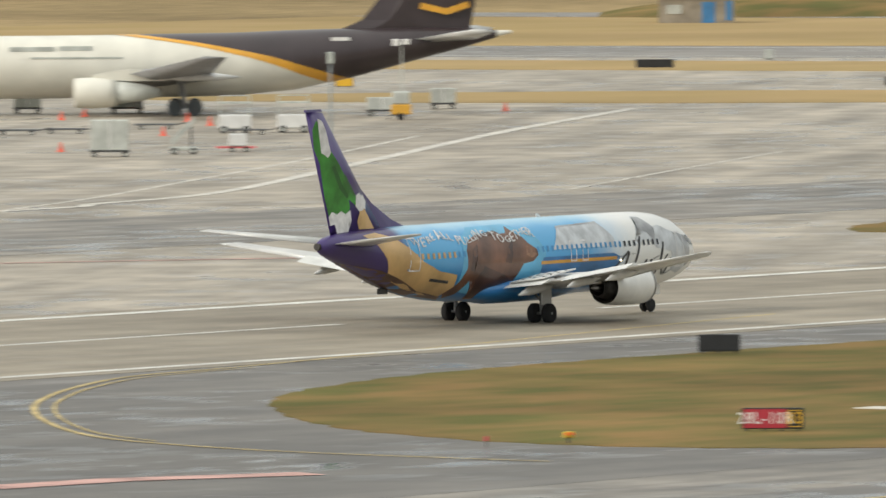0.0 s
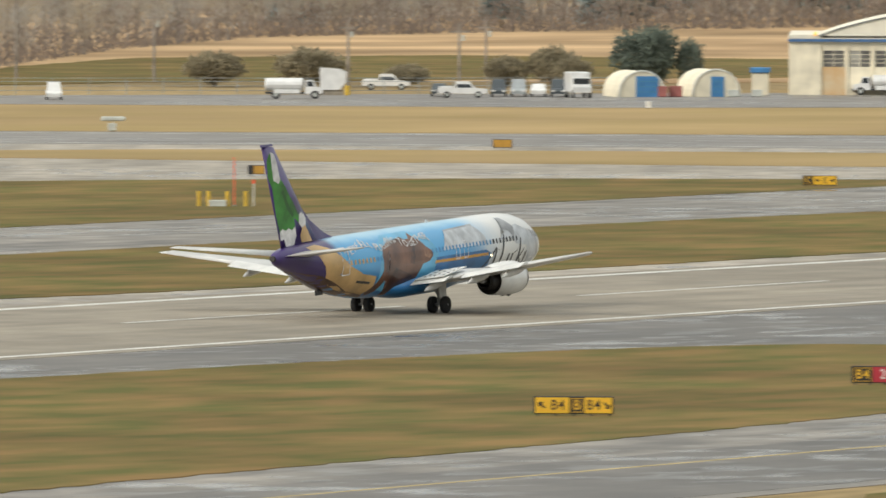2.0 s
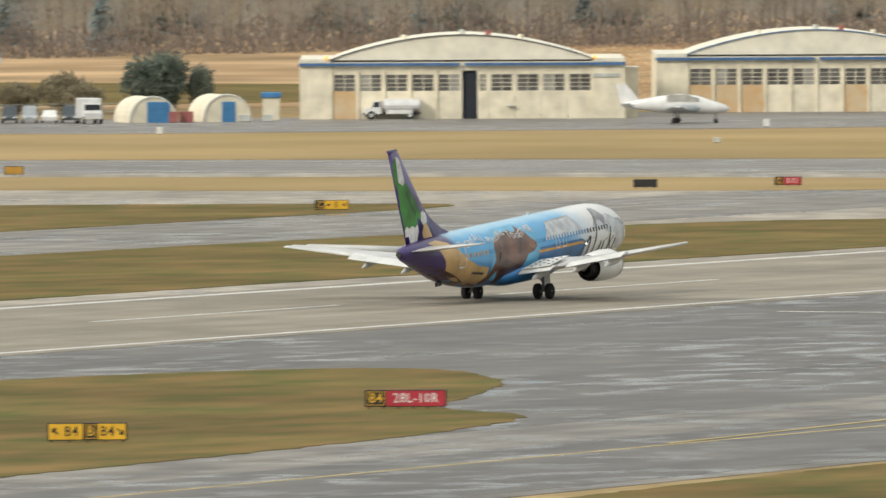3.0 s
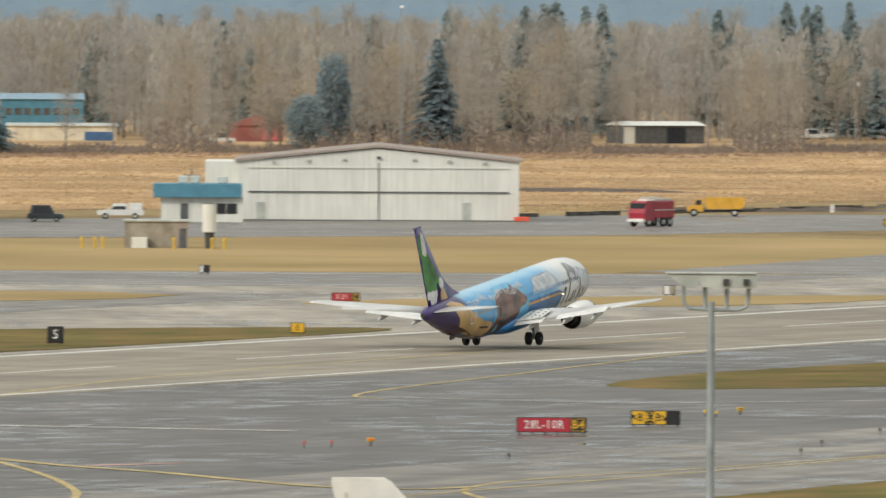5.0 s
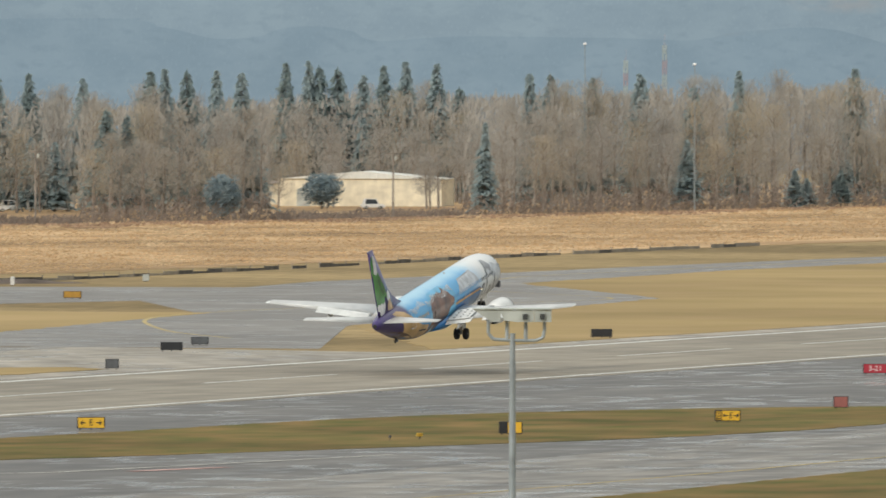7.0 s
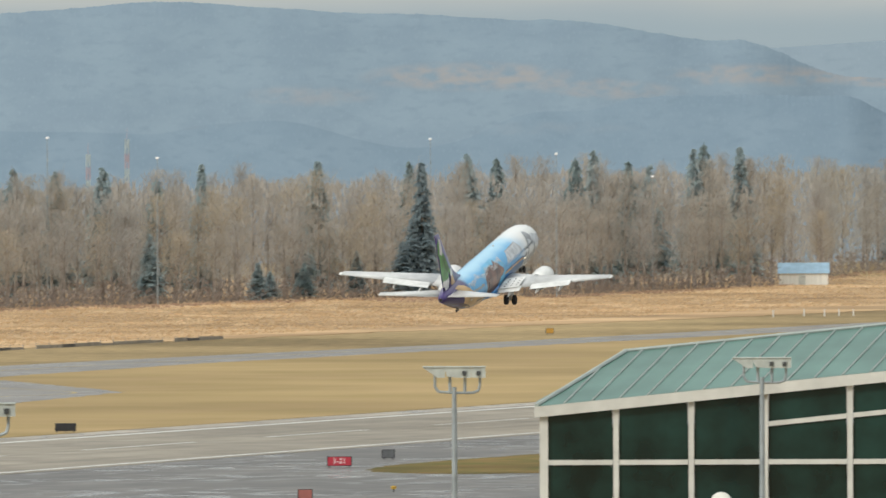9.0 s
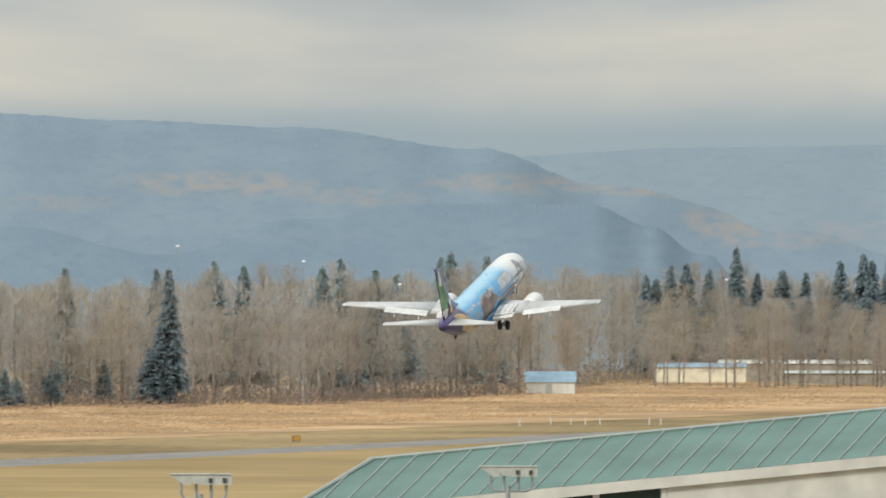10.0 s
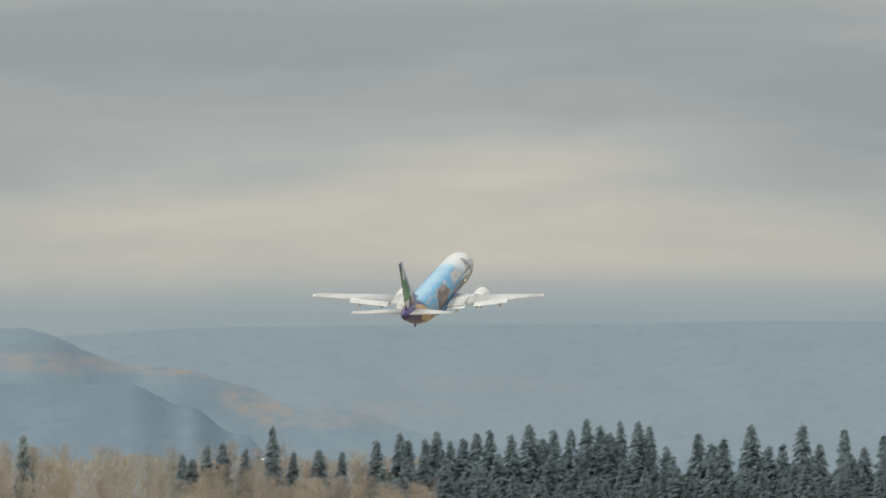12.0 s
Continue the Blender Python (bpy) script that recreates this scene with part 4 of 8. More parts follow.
# ---- distance: hills ----
def hills():
    def ridge(name, pts, far, material, label, rough=1.0):
        """pts: bearing, elevation of the crest; a rolling slope down to the plain."""
        bm = bmesh.new()
        r = random.Random(len(name))
        rows = []
        bs = [-60 + 0.12 * i for i in range(333)] + [-20 + 0.0042 * i for i in range(2262)] + [-10.5 + 0.15 * i for i in range(204)]
        n = len(bs) - 1
        for k in (0, 0.12, 1, 2, 3, 4, 5, 6, 7, 8):
            row = []
            for i in range(n + 1):
                b = min(max(bs[i], pts[0][0]), pts[-1][0])
                for (p, e), (q, f) in zip(pts, pts[1:]):
                    if p <= b <= q:
                        el = e + (f - e) * (0.5 - 0.5 * math.cos(math.pi * (b - p) / (q - p)))
                        break
                d = far - 800 * (k / 8)
                top = EYE + far * math.tan(radians(el)) + (((1.3 * noise.noise((b * 1.6, 0, 7)) + 0.5 * noise.noise((b * 5, 0, 5))) * rough if k < 0.5 else 0) + (rough * (0.4 * noise.noise((b * 17, 0, 2)) + 0.45 * abs(noise.noise((b * 42, 0, 9)))) if k == 0 else 0))
                z = top * (1 - k / 8) ** 1.15 + (2.5 * noise.noise((b * 2, k * 1.1, 1)) if 0.5 < k < 8 else 0)
                row.append(bm.verts.new((d * math.sin(radians(b)), d * math.cos(radians(b)), max(z, -2))))
            rows.append(row)
        for a, c in zip(rows, rows[1:]):
            for i in range(n):
                bm.faces.new((a[i], a[i + 1], c[i + 1], c[i]))
        ob = part(name, bm, material, None, "", smooth=True)
        tagged(ob, label, "hills", kind="structure")
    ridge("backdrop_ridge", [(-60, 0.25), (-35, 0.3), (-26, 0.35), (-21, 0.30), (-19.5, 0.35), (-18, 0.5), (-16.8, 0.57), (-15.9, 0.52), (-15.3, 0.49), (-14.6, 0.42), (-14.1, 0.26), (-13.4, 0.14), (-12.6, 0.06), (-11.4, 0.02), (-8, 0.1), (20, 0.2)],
          4650, M["hill"], "distant wooded hills with pale clearings, blue haze in their colour")
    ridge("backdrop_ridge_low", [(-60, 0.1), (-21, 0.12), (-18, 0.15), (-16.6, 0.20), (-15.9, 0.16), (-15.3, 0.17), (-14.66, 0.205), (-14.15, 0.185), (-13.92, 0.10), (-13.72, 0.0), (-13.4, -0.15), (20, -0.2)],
          4400, M["hill_low"], "low wooded foothill, darker blue haze in its colour", 1.0)
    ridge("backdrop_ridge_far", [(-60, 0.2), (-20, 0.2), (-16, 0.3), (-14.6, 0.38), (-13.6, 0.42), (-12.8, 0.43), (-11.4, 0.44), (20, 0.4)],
          4900, M["hill_far"], "farther hills, paler blue haze in their colour", 0.35)


def hill_mat(name, wood, wood2, clearing, patches=()):
    """Distant slope: woods in two tones, distance haze put into their blue, with pale clearings."""
    m = bpy.data.materials.new(name)
    m.use_nodes = True
    nt = m.node_tree
    N, L = nt.nodes.new, nt.links.new
    b = nt.nodes["Principled BSDF"]
    b.inputs["Roughness"].default_value, b.inputs["Specular IOR Level"].default_value = 1.0, 0.0
    co = N("ShaderNodeTexCoord")
    sep, div, far, flat = N("ShaderNodeSeparateXYZ"), N("ShaderNodeMath"), N("ShaderNodeMath"), N("ShaderNodeCombineXYZ")
    L(co.outputs["Object"], sep.inputs[0])
    div.operation, far.operation = "DIVIDE", "MULTIPLY"
    L(sep.outputs["X"], div.inputs[0])
    L(sep.outputs["Y"], div.inputs[1])
    L(div.outputs[0], far.inputs[0])
    far.inputs[1].default_value = 4600
    L(far.outputs[0], flat.inputs[0])
    L(sep.outputs["Z"], flat.inputs[2])

    def layer(scale, stretch, lo, hi, detail=5.0):
        mp = N("ShaderNodeMapping")
        mp.inputs["Scale"].default_value = stretch
        L(flat.outputs[0], mp.inputs["Vector"])
        n = N("ShaderNodeTexNoise")
        n.inputs["Scale"].default_value, n.inputs["Detail"].default_value = scale, detail
        L(mp.outputs[0], n.inputs["Vector"])
        r = N("ShaderNodeMapRange")
        r.inputs["From Min"].default_value, r.inputs["From Max"].default_value = lo, hi
        L(n.outputs["Fac"], r.inputs["Value"])
        return r.outputs[0]

    def over(a, c, f):
        x = N("ShaderNodeMix")
        x.data_type = "RGBA"
        for s, k in ((a, "A"), (c, "B")):
            i = [q for q in x.inputs if q.name == k and q.type == "RGBA"][0]
            if isinstance(s, tuple):
                i.default_value = (*s, 1)
            else:
                L(s, i)
        L(f, x.inputs[0])
        return [q for q in x.outputs if q.type == "RGBA"][0]
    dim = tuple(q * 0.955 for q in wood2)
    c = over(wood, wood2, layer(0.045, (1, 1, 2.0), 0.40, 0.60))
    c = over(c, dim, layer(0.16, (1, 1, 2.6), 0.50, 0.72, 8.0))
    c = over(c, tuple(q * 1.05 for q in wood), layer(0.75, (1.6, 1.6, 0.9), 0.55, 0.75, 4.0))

    def math_node(op, a, d):
        q = N("ShaderNodeMath")
        q.operation = op
        for k, v in ((0, a), (1, d)):
            if isinstance(v, (int, float)):
                q.inputs[k].default_value = v
            else:
                L(v, q.inputs[k])
        return q.outputs[0]

    # cut-over land: long patches half way up the slope, broken by stands of wood
    for cx, cz, rx, rz, slope, most in patches:
        dx = math_node("DIVIDE", math_node("SUBTRACT", far.outputs[0], cx), rx)
        dz = math_node("DIVIDE", math_node("SUBTRACT", math_node("SUBTRACT", sep.outputs["Z"], cz), math_node("MULTIPLY", dx, slope)), rz)
        rr = math_node("ADD", math_node("MULTIPLY", dx, dx), math_node("MULTIPLY", dz, dz))
        inside = N("ShaderNodeMapRange")
        inside.interpolation_type = "SMOOTHSTEP"
        inside.inputs["From Min"].default_value, inside.inputs["From Max"].default_value = 1.0, 0.1
        L(rr, inside.inputs["Value"])
        c = over(c, clearing, math_node("MULTIPLY", math_node("MULTIPLY", inside.outputs[0], layer(0.13, (1, 1, 2.4), 0.38, 0.60, 9.0)), most))
    L(c, b.inputs["Base Color"])
    return m


# wood colours carry the blue-grey of the air; the far ridge carries most
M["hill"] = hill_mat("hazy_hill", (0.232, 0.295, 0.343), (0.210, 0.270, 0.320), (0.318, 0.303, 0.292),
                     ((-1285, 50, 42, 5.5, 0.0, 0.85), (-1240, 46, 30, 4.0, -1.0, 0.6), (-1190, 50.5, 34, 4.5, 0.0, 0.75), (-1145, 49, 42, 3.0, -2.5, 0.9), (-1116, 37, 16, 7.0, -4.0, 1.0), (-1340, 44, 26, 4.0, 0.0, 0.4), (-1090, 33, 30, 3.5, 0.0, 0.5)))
M["hill_low"] = hill_mat("hazy_dark_foothill", (0.213, 0.276, 0.328), (0.192, 0.254, 0.306), (0.25, 0.285, 0.315), ((-1400, 36, 40, 3.0, 0.0, 0.5), (-1270, 34, 50, 2.5, 0.0, 0.3)))
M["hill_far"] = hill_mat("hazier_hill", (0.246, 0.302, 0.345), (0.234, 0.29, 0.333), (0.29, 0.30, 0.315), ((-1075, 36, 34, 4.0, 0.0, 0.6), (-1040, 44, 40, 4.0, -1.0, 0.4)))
hills()


# ---- trees ----
M.update(
    # twig colours are lifted and greyed to hold the distance haze
    twig=mat("hazy_bare_twigs", (0.475, 0.435, 0.375), 0.95, 0.1, 0.25, spec=0.1),
    twig_grey=mat("hazy_grey_twigs", (0.465, 0.44, 0.40), 0.95, 0.1, 0.25, spec=0.1),
    twig_warm=mat("hazy_warm_twigs", (0.49, 0.43, 0.335), 0.95, 0.1, 0.25, spec=0.1),
    reed_gold=mat("golden_tufts", (0.68, 0.49, 0.295), 0.95, 0.12, 0.1, spec=0.1),
    reed_pale=mat("straw_tufts", (0.80, 0.61, 0.39), 0.95, 0.1, 0.1, spec=0.1),
    reed_rust=mat("rusty_tufts", (0.50, 0.35, 0.25), 0.95, 0.2, 0.1, spec=0.1),
    bark=mat("pale_bark", (0.34, 0.30, 0.26), 0.95, 0.2, 0.6, spec=0.1),
    # needles far paler and bluer than foliage: haze put into the base colour
    needle=mat("hazy_needles", (0.35, 0.425, 0.425), 0.9, 0.1, 0.5, spec=0.1),
    needle_hazier=mat("hazier_needles", (0.42, 0.50, 0.51), 0.9, 0.1, 0.5, spec=0.1),
    needle_dark=mat("hazy_deep_needles", (0.30, 0.37, 0.395), 0.9, 0.08, 0.5, spec=0.05),
    brush=mat("brown_brush", (0.30, 0.25, 0.215), 0.95, 0.12, 0.2, spec=0.1),
    evergreen=mat("dark_evergreen", (0.20, 0.24, 0.20), 0.9, 0.25, 0.5, spec=0.15),
    shrub=mat("olive_shrub", (0.36, 0.315, 0.215), 0.9, 0.2, 0.5, spec=0.15),
)


def let_light_through(m, share):
    """Thin twigs and needles pass light on to their shaded side."""
    nt = m.node_tree
    b = nt.nodes["Principled BSDF"]
    out = nt.nodes["Material Output"]
    tl, mx = nt.nodes.new("ShaderNodeBsdfTranslucent"), nt.nodes.new("ShaderNodeMixShader")
    nt.links.new(b.inputs["Base Color"].links[0].from_socket, tl.inputs["Color"])
    mx.inputs[0].default_value = share
    nt.links.new(b.outputs[0], mx.inputs[1])
    nt.links.new(tl.outputs[0], mx.inputs[2])
    nt.links.new(mx.outputs[0], out.inputs["Surface"])


for _k in ("twig", "twig_grey", "twig_warm", "reed_gold", "reed_pale", "reed_rust", "needle", "needle_hazier", "needle_dark", "brush", "evergreen", "shrub"):
    let_light_through(M[_k], 0.5)


def sliver(bm, p, d, w, r):
    s = d.cross(Vector((r.uniform(-1, 1), r.uniform(-1, 1), r.uniform(-0.3, 0.3))))
    if s.length < 1e-4:
        return
    s = s.normalized() * w
    bm.faces.new([bm.verts.new(q) for q in (p - s, p + s, p + d)])


def bare_tree(seed, h, spread, material):
    """A slender winter tree: trunk, rising limbs, and a haze of fine upright twigs."""
    r = random.Random(seed)
    tr, cr = bmesh.new(), bmesh.new()
    lean = Vector((r.uniform(-0.03, 0.03), r.uniform(-0.03, 0.03), 1))
    rod(tr, (0, 0, -0.3), lean * h * 0.5, 0.27, 0.15, 6)
    rod(tr, lean * h * 0.5, lean * h * 0.9, 0.15, 0.04, 5)
    fork = lean * h * r.uniform(0.25, 0.4)
    a = r.uniform(0, 6.28)
    rod(tr, fork, fork + Vector((math.cos(a) * spread * 0.35, math.sin(a) * spread * 0.35, h * 0.4)), 0.13, 0.04, 5)
    tips = []
    for i in range(17):
        k = 0.22 + 0.66 * (i / 16)
        a = i * 2.4 + r.uniform(-0.4, 0.4)
        reach = spread * math.sin(math.pi * (0.16 + 0.78 * k)) ** 0.7 * r.uniform(0.5, 0.95)
        p = lean * h * k
        q = p + Vector((math.cos(a) * reach, math.sin(a) * reach, h * r.uniform(0.10, 0.18)))
        rod(tr, p, q, 0.07, 0.02, 4)
        tips += [(p.lerp(q, 0.4), 0.8), (p.lerp(q, 0.75), 0.95), (q, 1.0)]
    tips += [(lean * h * k, 0.8) for k in (0.78, 0.86, 0.92)]
    for p, w in tips:
        for _ in range(36):
            o = Vector((r.gauss(0, 0.72), r.gauss(0, 0.72), r.gauss(0, 0.95))) * w
            d = Vector((r.gauss(0, 0.30), r.gauss(0, 0.30), r.uniform(0.35, 1.0))) * h * 0.055
            if p.z + o.z + d.z < h * 1.02:
                sliver(cr, p + o, d, r.uniform(0.022, 0.055), r)
    return tr, cr, material


def conifer(seed, h, spread, material):
    """Whorls of drooping boughs, each hung with short sprays."""
    r = random.Random(seed)
    tr, cr = bmesh.new(), bmesh.new()
    rod(tr, (0, 0, -0.3), (0, 0, h * 0.96), 0.26, 0.03, 6)
    z = h * r.uniform(0.08, 0.16)
    ragged_side = [r.uniform(0.8, 1.12) for _ in range(7)]
    while z < h * 0.985:
        k = (h - z) / h
        whorl = (spread * k ** 0.85 + 0.15) * r.uniform(0.86, 1.08)
        for i in range(6 + int(9 * k)):
            a = r.uniform(0, 6.283)
            reach = whorl * r.uniform(0.7, 1.05) * ragged_side[int(a / 6.284 * 7)]
            out, side = Vector((math.cos(a), math.sin(a), 0)), Vector((-math.sin(a), math.cos(a), 0))
            p = Vector((0, 0, z + r.uniform(-0.2, 0.2)))
            q = p + out * reach * 0.55 + Vector((0, 0, -0.10 * reach))
            e = p + out * reach + Vector((0, 0, -0.34 * reach))
            w = 0.2 * reach + 0.15
            cr.faces.new([cr.verts.new(v) for v in (p, q - side * w, e, q + side * w)])
            for _ in range(3 + int(3 * k)):
                f = r.uniform(0.25, 1.0)
                c = p.lerp(q, f * 2) if f < 0.5 else q.lerp(e, f * 2 - 1)
                sliver(cr, c + side * r.uniform(-w, w), Vector((r.gauss(0, 0.22), r.gauss(0, 0.22), -r.uniform(0.35, 0.95))) + out * 0.25, r.uniform(0.12, 0.28), r)
        z += 0.40 + 0.12 * k
    for _ in range(5):
        sliver(cr, Vector((0, 0, h * 0.955)), Vector((r.gauss(0, 0.1), r.gauss(0, 0.1), h * 0.045)), 0.12, r)
    return tr, cr, material


def round_tree(seed, h, spread, material):
    r = random.Random(seed)
    tr, cr = bmesh.new(), bmesh.new()
    rod(tr, (0, 0, -0.2), (0, 0, h * 0.6), 0.2, 0.1, 6)
    leaf = 0.35 + 0.05 * h
    for _ in range(2600):
        v = Vector((r.gauss(0, 1), r.gauss(0, 1), r.gauss(0, 1))).normalized() * r.uniform(0.5, 1.0)
        bulge = 1 + 0.3 * noise.noise(v * 2.1 + Vector((seed, 0, 0))) + 0.15 * noise.noise(v * 5.0 + Vector((seed, 3, 0)))
        p = Vector((v.x * spread * bulge, v.y * spread * bulge, h * 0.55 + v.z * h * 0.45 * bulge))
        sliver(cr, p, Vector((r.gauss(0, .5), r.gauss(0, .5), r.gauss(0.1, .5))) * leaf, r.uniform(0.12, 0.30) * leaf, r)
    return tr, cr, material


def make_tree(kind, label):
    tr, cr, material = kind
    t = thing("tree", pose(0, -4000, 0), label, "tree", "trees of the wood behind the field")
    part("trunk", tr, M["bark"], t)
    part("crown", cr, M[material], t)
    return t


def at(bearing, dist):
    b = radians(bearing)
    return dist * math.sin(b), dist * math.cos(b)


BARE = "bare grey-brown deciduous tree in the wood"
FIR = "tall dark conifer in the wood"


def front(b):
    """How far off the wood's edge lies on a bearing."""
    rows = ((-40, 1760), (-36, 1800), (-33, 1810), (-31.4, 1760), (-30.5, 1700), (-28.95, 1715), (-28.45, 1880), (-28.1, 2010), (-27.5, 2150), (-26.5, 2210), (-24, 2350), (-21.5, 2400), (-20, 2420), (-18.5, 2520), (-17, 2660), (-16.2, 2760), (-15.3, 2800), (-14.4, 3000), (-14.05, 3330), (-13, 3380), (-11, 3400), (-8, 3400))
    for (p, d), (q, e) in zip(rows, rows[1:]):
        if p <= b <= q:
            return d + (e - d) * (b - p) / (q - p)
    return 3000


# where buildings stand among the trees: bearings, and how far back the clearing goes
CLEARINGS = ((-22.9, -22.2, 2600), (-21.95, -21.6, 2580), (-20.45, -19.9, 2600), (-19.62, -19.25, 2610), (-18.5, -17.75, 2775))


def cleared(b, d, margin=0.0):
    return any(b0 - margin < b < b1 + margin and d < far for b0, b1, far in CLEARINGS)


def canopy(b):
    """Height of the bare trees on a bearing."""
    rows = ((-40, 13.5), (-27.4, 14.0), (-26.6, 19.5), (-24, 22.0), (-21, 22.0), (-19.5, 20.5), (-18, 21.0), (-16.6, 22.5), (-15.4, 24.2), (-14.2, 24.0), (-13.6, 24.0), (-12.95, 23.0), (-12.7, 19.0), (-8, 17.0))
    for (p, d), (q, e) in zip(rows, rows[1:]):
        if p <= b <= q:
            return (d + (e - d) * (b - p) / (q - p)) * (1 + 0.06 * noise.noise((b * 5, 0, 3)))
    return 20.0


# firs that rise over the wood: bearing, height
FIRS_EAST = ((-20.718, 24.2), (-20.641, 24.5), (-20.597, 25.3), (-20.479, 23.9), (-20.413, 24.3), (-19.962, 23.4), (-19.900, 20.9), (-19.694, 25.3), (-19.616, 24.5), (-19.572, 24.3),
             (-19.446, 25.0), (-19.236, 24.0), (-21.02, 23.5), (-21.31, 22.5), (-22.90, 24.0), (-22.40, 20.0), (-21.9, 21.0), (-22.15, 22.0), (-23.3, 22.5), (-27.39, 19), (-26.1, 20), (-26.0, 21), (-25.9, 20), (-25.35, 21), (-25.28, 20), (-24.9, 21), (-24.8, 22), (-24.3, 21), (-24.2, 20.5))
FIRS_MIDDLE = ((-18.972, 25.5), (-18.916, 25.8), (-18.828, 25.9), (-18.713, 25.6), (-18.613, 25.1), (-18.441, 26.9), (-18.352, 27.2), (-18.310, 26.4), (-18.237, 26.0), (-18.137, 24.4),
               (-18.056, 26.4), (-17.972, 27.0), (-17.850, 26.6), (-17.761, 22.2), (-17.485, 24.9), (-17.403, 24.9), (-17.241, 24.2), (-17.054, 24.9), (-16.844, 22.7), (-16.667, 25.4),
               (-16.214, 25.8), (-15.853, 25.8), (-15.627, 27.1), (-15.512, 26.6), (-15.204, 26.3), (-15.130, 27.7), (-14.997, 25.4), (-14.913, 24.7), (-14.740, 27.9), (-14.700, 29.3), (-14.558, 28.2))
FIRS_WEST = ((-13.937, 23.9), (-13.895, 22.9), (-13.839, 26.3), (-13.777, 26.7), (-13.688, 25.4), (-13.582, 30.4), (-13.50, 24.5), (-13.40, 25.0), (-13.31, 24.6), (-13.175, 27.2), (-13.085, 28.9), (-13.05, 27.2), (-12.985, 27.6),
             (-12.939, 29.3), (-12.885, 27.0), (-12.835, 27.7), (-12.784, 29.0), (-12.731, 29.7), (-12.647, 28.6), (-12.576, 31.0), (-12.525, 27.7), (-12.481, 29.7), (-12.415, 29.9), (-12.353, 32.3),
             (-12.298, 30.7), (-12.260, 29.0), (-12.220, 31.9), (-12.149, 31.7), (-12.105, 30.7), (-12.039, 25.7), (-11.917, 29.0), (-11.862, 26.4), (-11.817, 27.7), (-11.707, 31.0), (-11.640, 26.0),
             (-11.585, 26.4), (-11.508, 31.0), (-11.441, 26.4), (-11.342, 30.0), (-11.264, 25.7), (-11.187, 28.6))


def wood():
    r = random.Random(11)
    sizes = ((21, 3.3, "twig"), (23, 3.9, "twig_grey"), (18, 4.0, "twig_warm"), (24, 3.4, "twig"), (19, 3.1, "twig_grey"), (22, 4.4, "twig_grey"), (15, 3.8, "twig_warm"))
    fir_sizes = ((25, 5.0, "needle"), (25, 4.6, "needle_hazier"), (25, 5.8, "needle"), (25, 5.2, "needle_hazier"), (25, 5.4, "needle_dark"), (25, 6.0, "needle_dark"))
    heights = [q[0] for q in sizes + fir_sizes]
    bare = [bare_tree(i, *q) for i, q in enumerate(sizes)]
    firs = [conifer(20 + i, *q) for i, q in enumerate(fir_sizes)]
    nb = len(bare)
    shapes, flat = {}, {}
    for key, (tr, cr, material) in enumerate(bare + firs):
        for bm in (tr, cr):
            bmesh.ops.recalc_face_normals(bm, faces=bm.faces)
        flat[key] = []
        for bm in (tr, cr):
            bm.verts.index_update()
            flat[key].append((np.array([v.co for v in bm.verts]), [[v.index for v in f.verts] for f in bm.faces]))
        shapes[key] = make_tree((tr, cr, material), BARE if key < nb else FIR)
    used, rest = set(), {}

    def put(key, b, d, wide, tall, single_tree):
        """tall: metres."""
        x, y = at(b, d)
        turn, kz = r.uniform(0, 360), tall / heights[key]
        if single_tree:
            src = shapes[key]
            m = pose(x, y, 0, 0, 0, turn)
            if key not in used:
                used.add(key)
                t = src
                t.matrix_basis = m
            else:
                t = copy_thing(src, m)
            t.scale = (wide, wide, kz)
        else:
            c, s = math.cos(radians(turn)), math.sin(radians(turn))
            mx = np.array([[c * wide, -s * wide, 0], [s * wide, c * wide, 0], [0, 0, kz]])
            mat_name = (bare + firs)[key][2]
            for (vs, fs), kk in zip(flat[key], ("bark", mat_name)):
                store = rest.setdefault(kk, [[], [], 0])
                store[0].append(vs @ mx.T + np.array([x, y, 0]))
                store[1] += [[q + store[2] for q in f] for f in fs]
                store[2] += len(vs)

    b = -35.5
    while b < -11.2:
        base = front(b)
        step = 6.4 / base * 57.3
        behind = max([far - base for b0, b1, far in CLEARINGS if b0 - 0.05 < b < b1 + 0.05] + [0])
        for row in range(5):
            d = base + max(12, behind + 8) + row * 24 + r.uniform(-10, 10)
            bb = b + r.uniform(-0.5, 0.5) * step
            if cleared(bb, d):
                continue
            west = b > -12.95
            if west and (row > 1 or r.random() < 0.86):
                continue
            h = canopy(bb) * (1.12 if b > -27 else 1.0) * r.uniform(0.82, 1.0) * ((0.62, 0.8, 0.92, 1.0, 1.02)[row] if r.random() < 0.8 else 0.7)
            if not west and r.random() < 0.04 and row in (1, 2):
                put(nb + r.randrange(4), bb, d, r.uniform(0.7, 1.0), h * 0.8, True)
            else:
                put(r.randrange(nb), bb, d, r.uniform(0.85, 1.2), h, row == 0)
        b += step
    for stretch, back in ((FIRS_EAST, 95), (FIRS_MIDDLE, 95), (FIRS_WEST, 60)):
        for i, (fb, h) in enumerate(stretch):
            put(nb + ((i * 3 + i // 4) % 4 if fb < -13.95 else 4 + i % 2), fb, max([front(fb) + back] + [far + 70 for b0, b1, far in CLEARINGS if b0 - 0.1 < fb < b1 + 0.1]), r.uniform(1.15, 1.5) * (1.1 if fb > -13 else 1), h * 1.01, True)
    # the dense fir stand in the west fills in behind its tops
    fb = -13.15
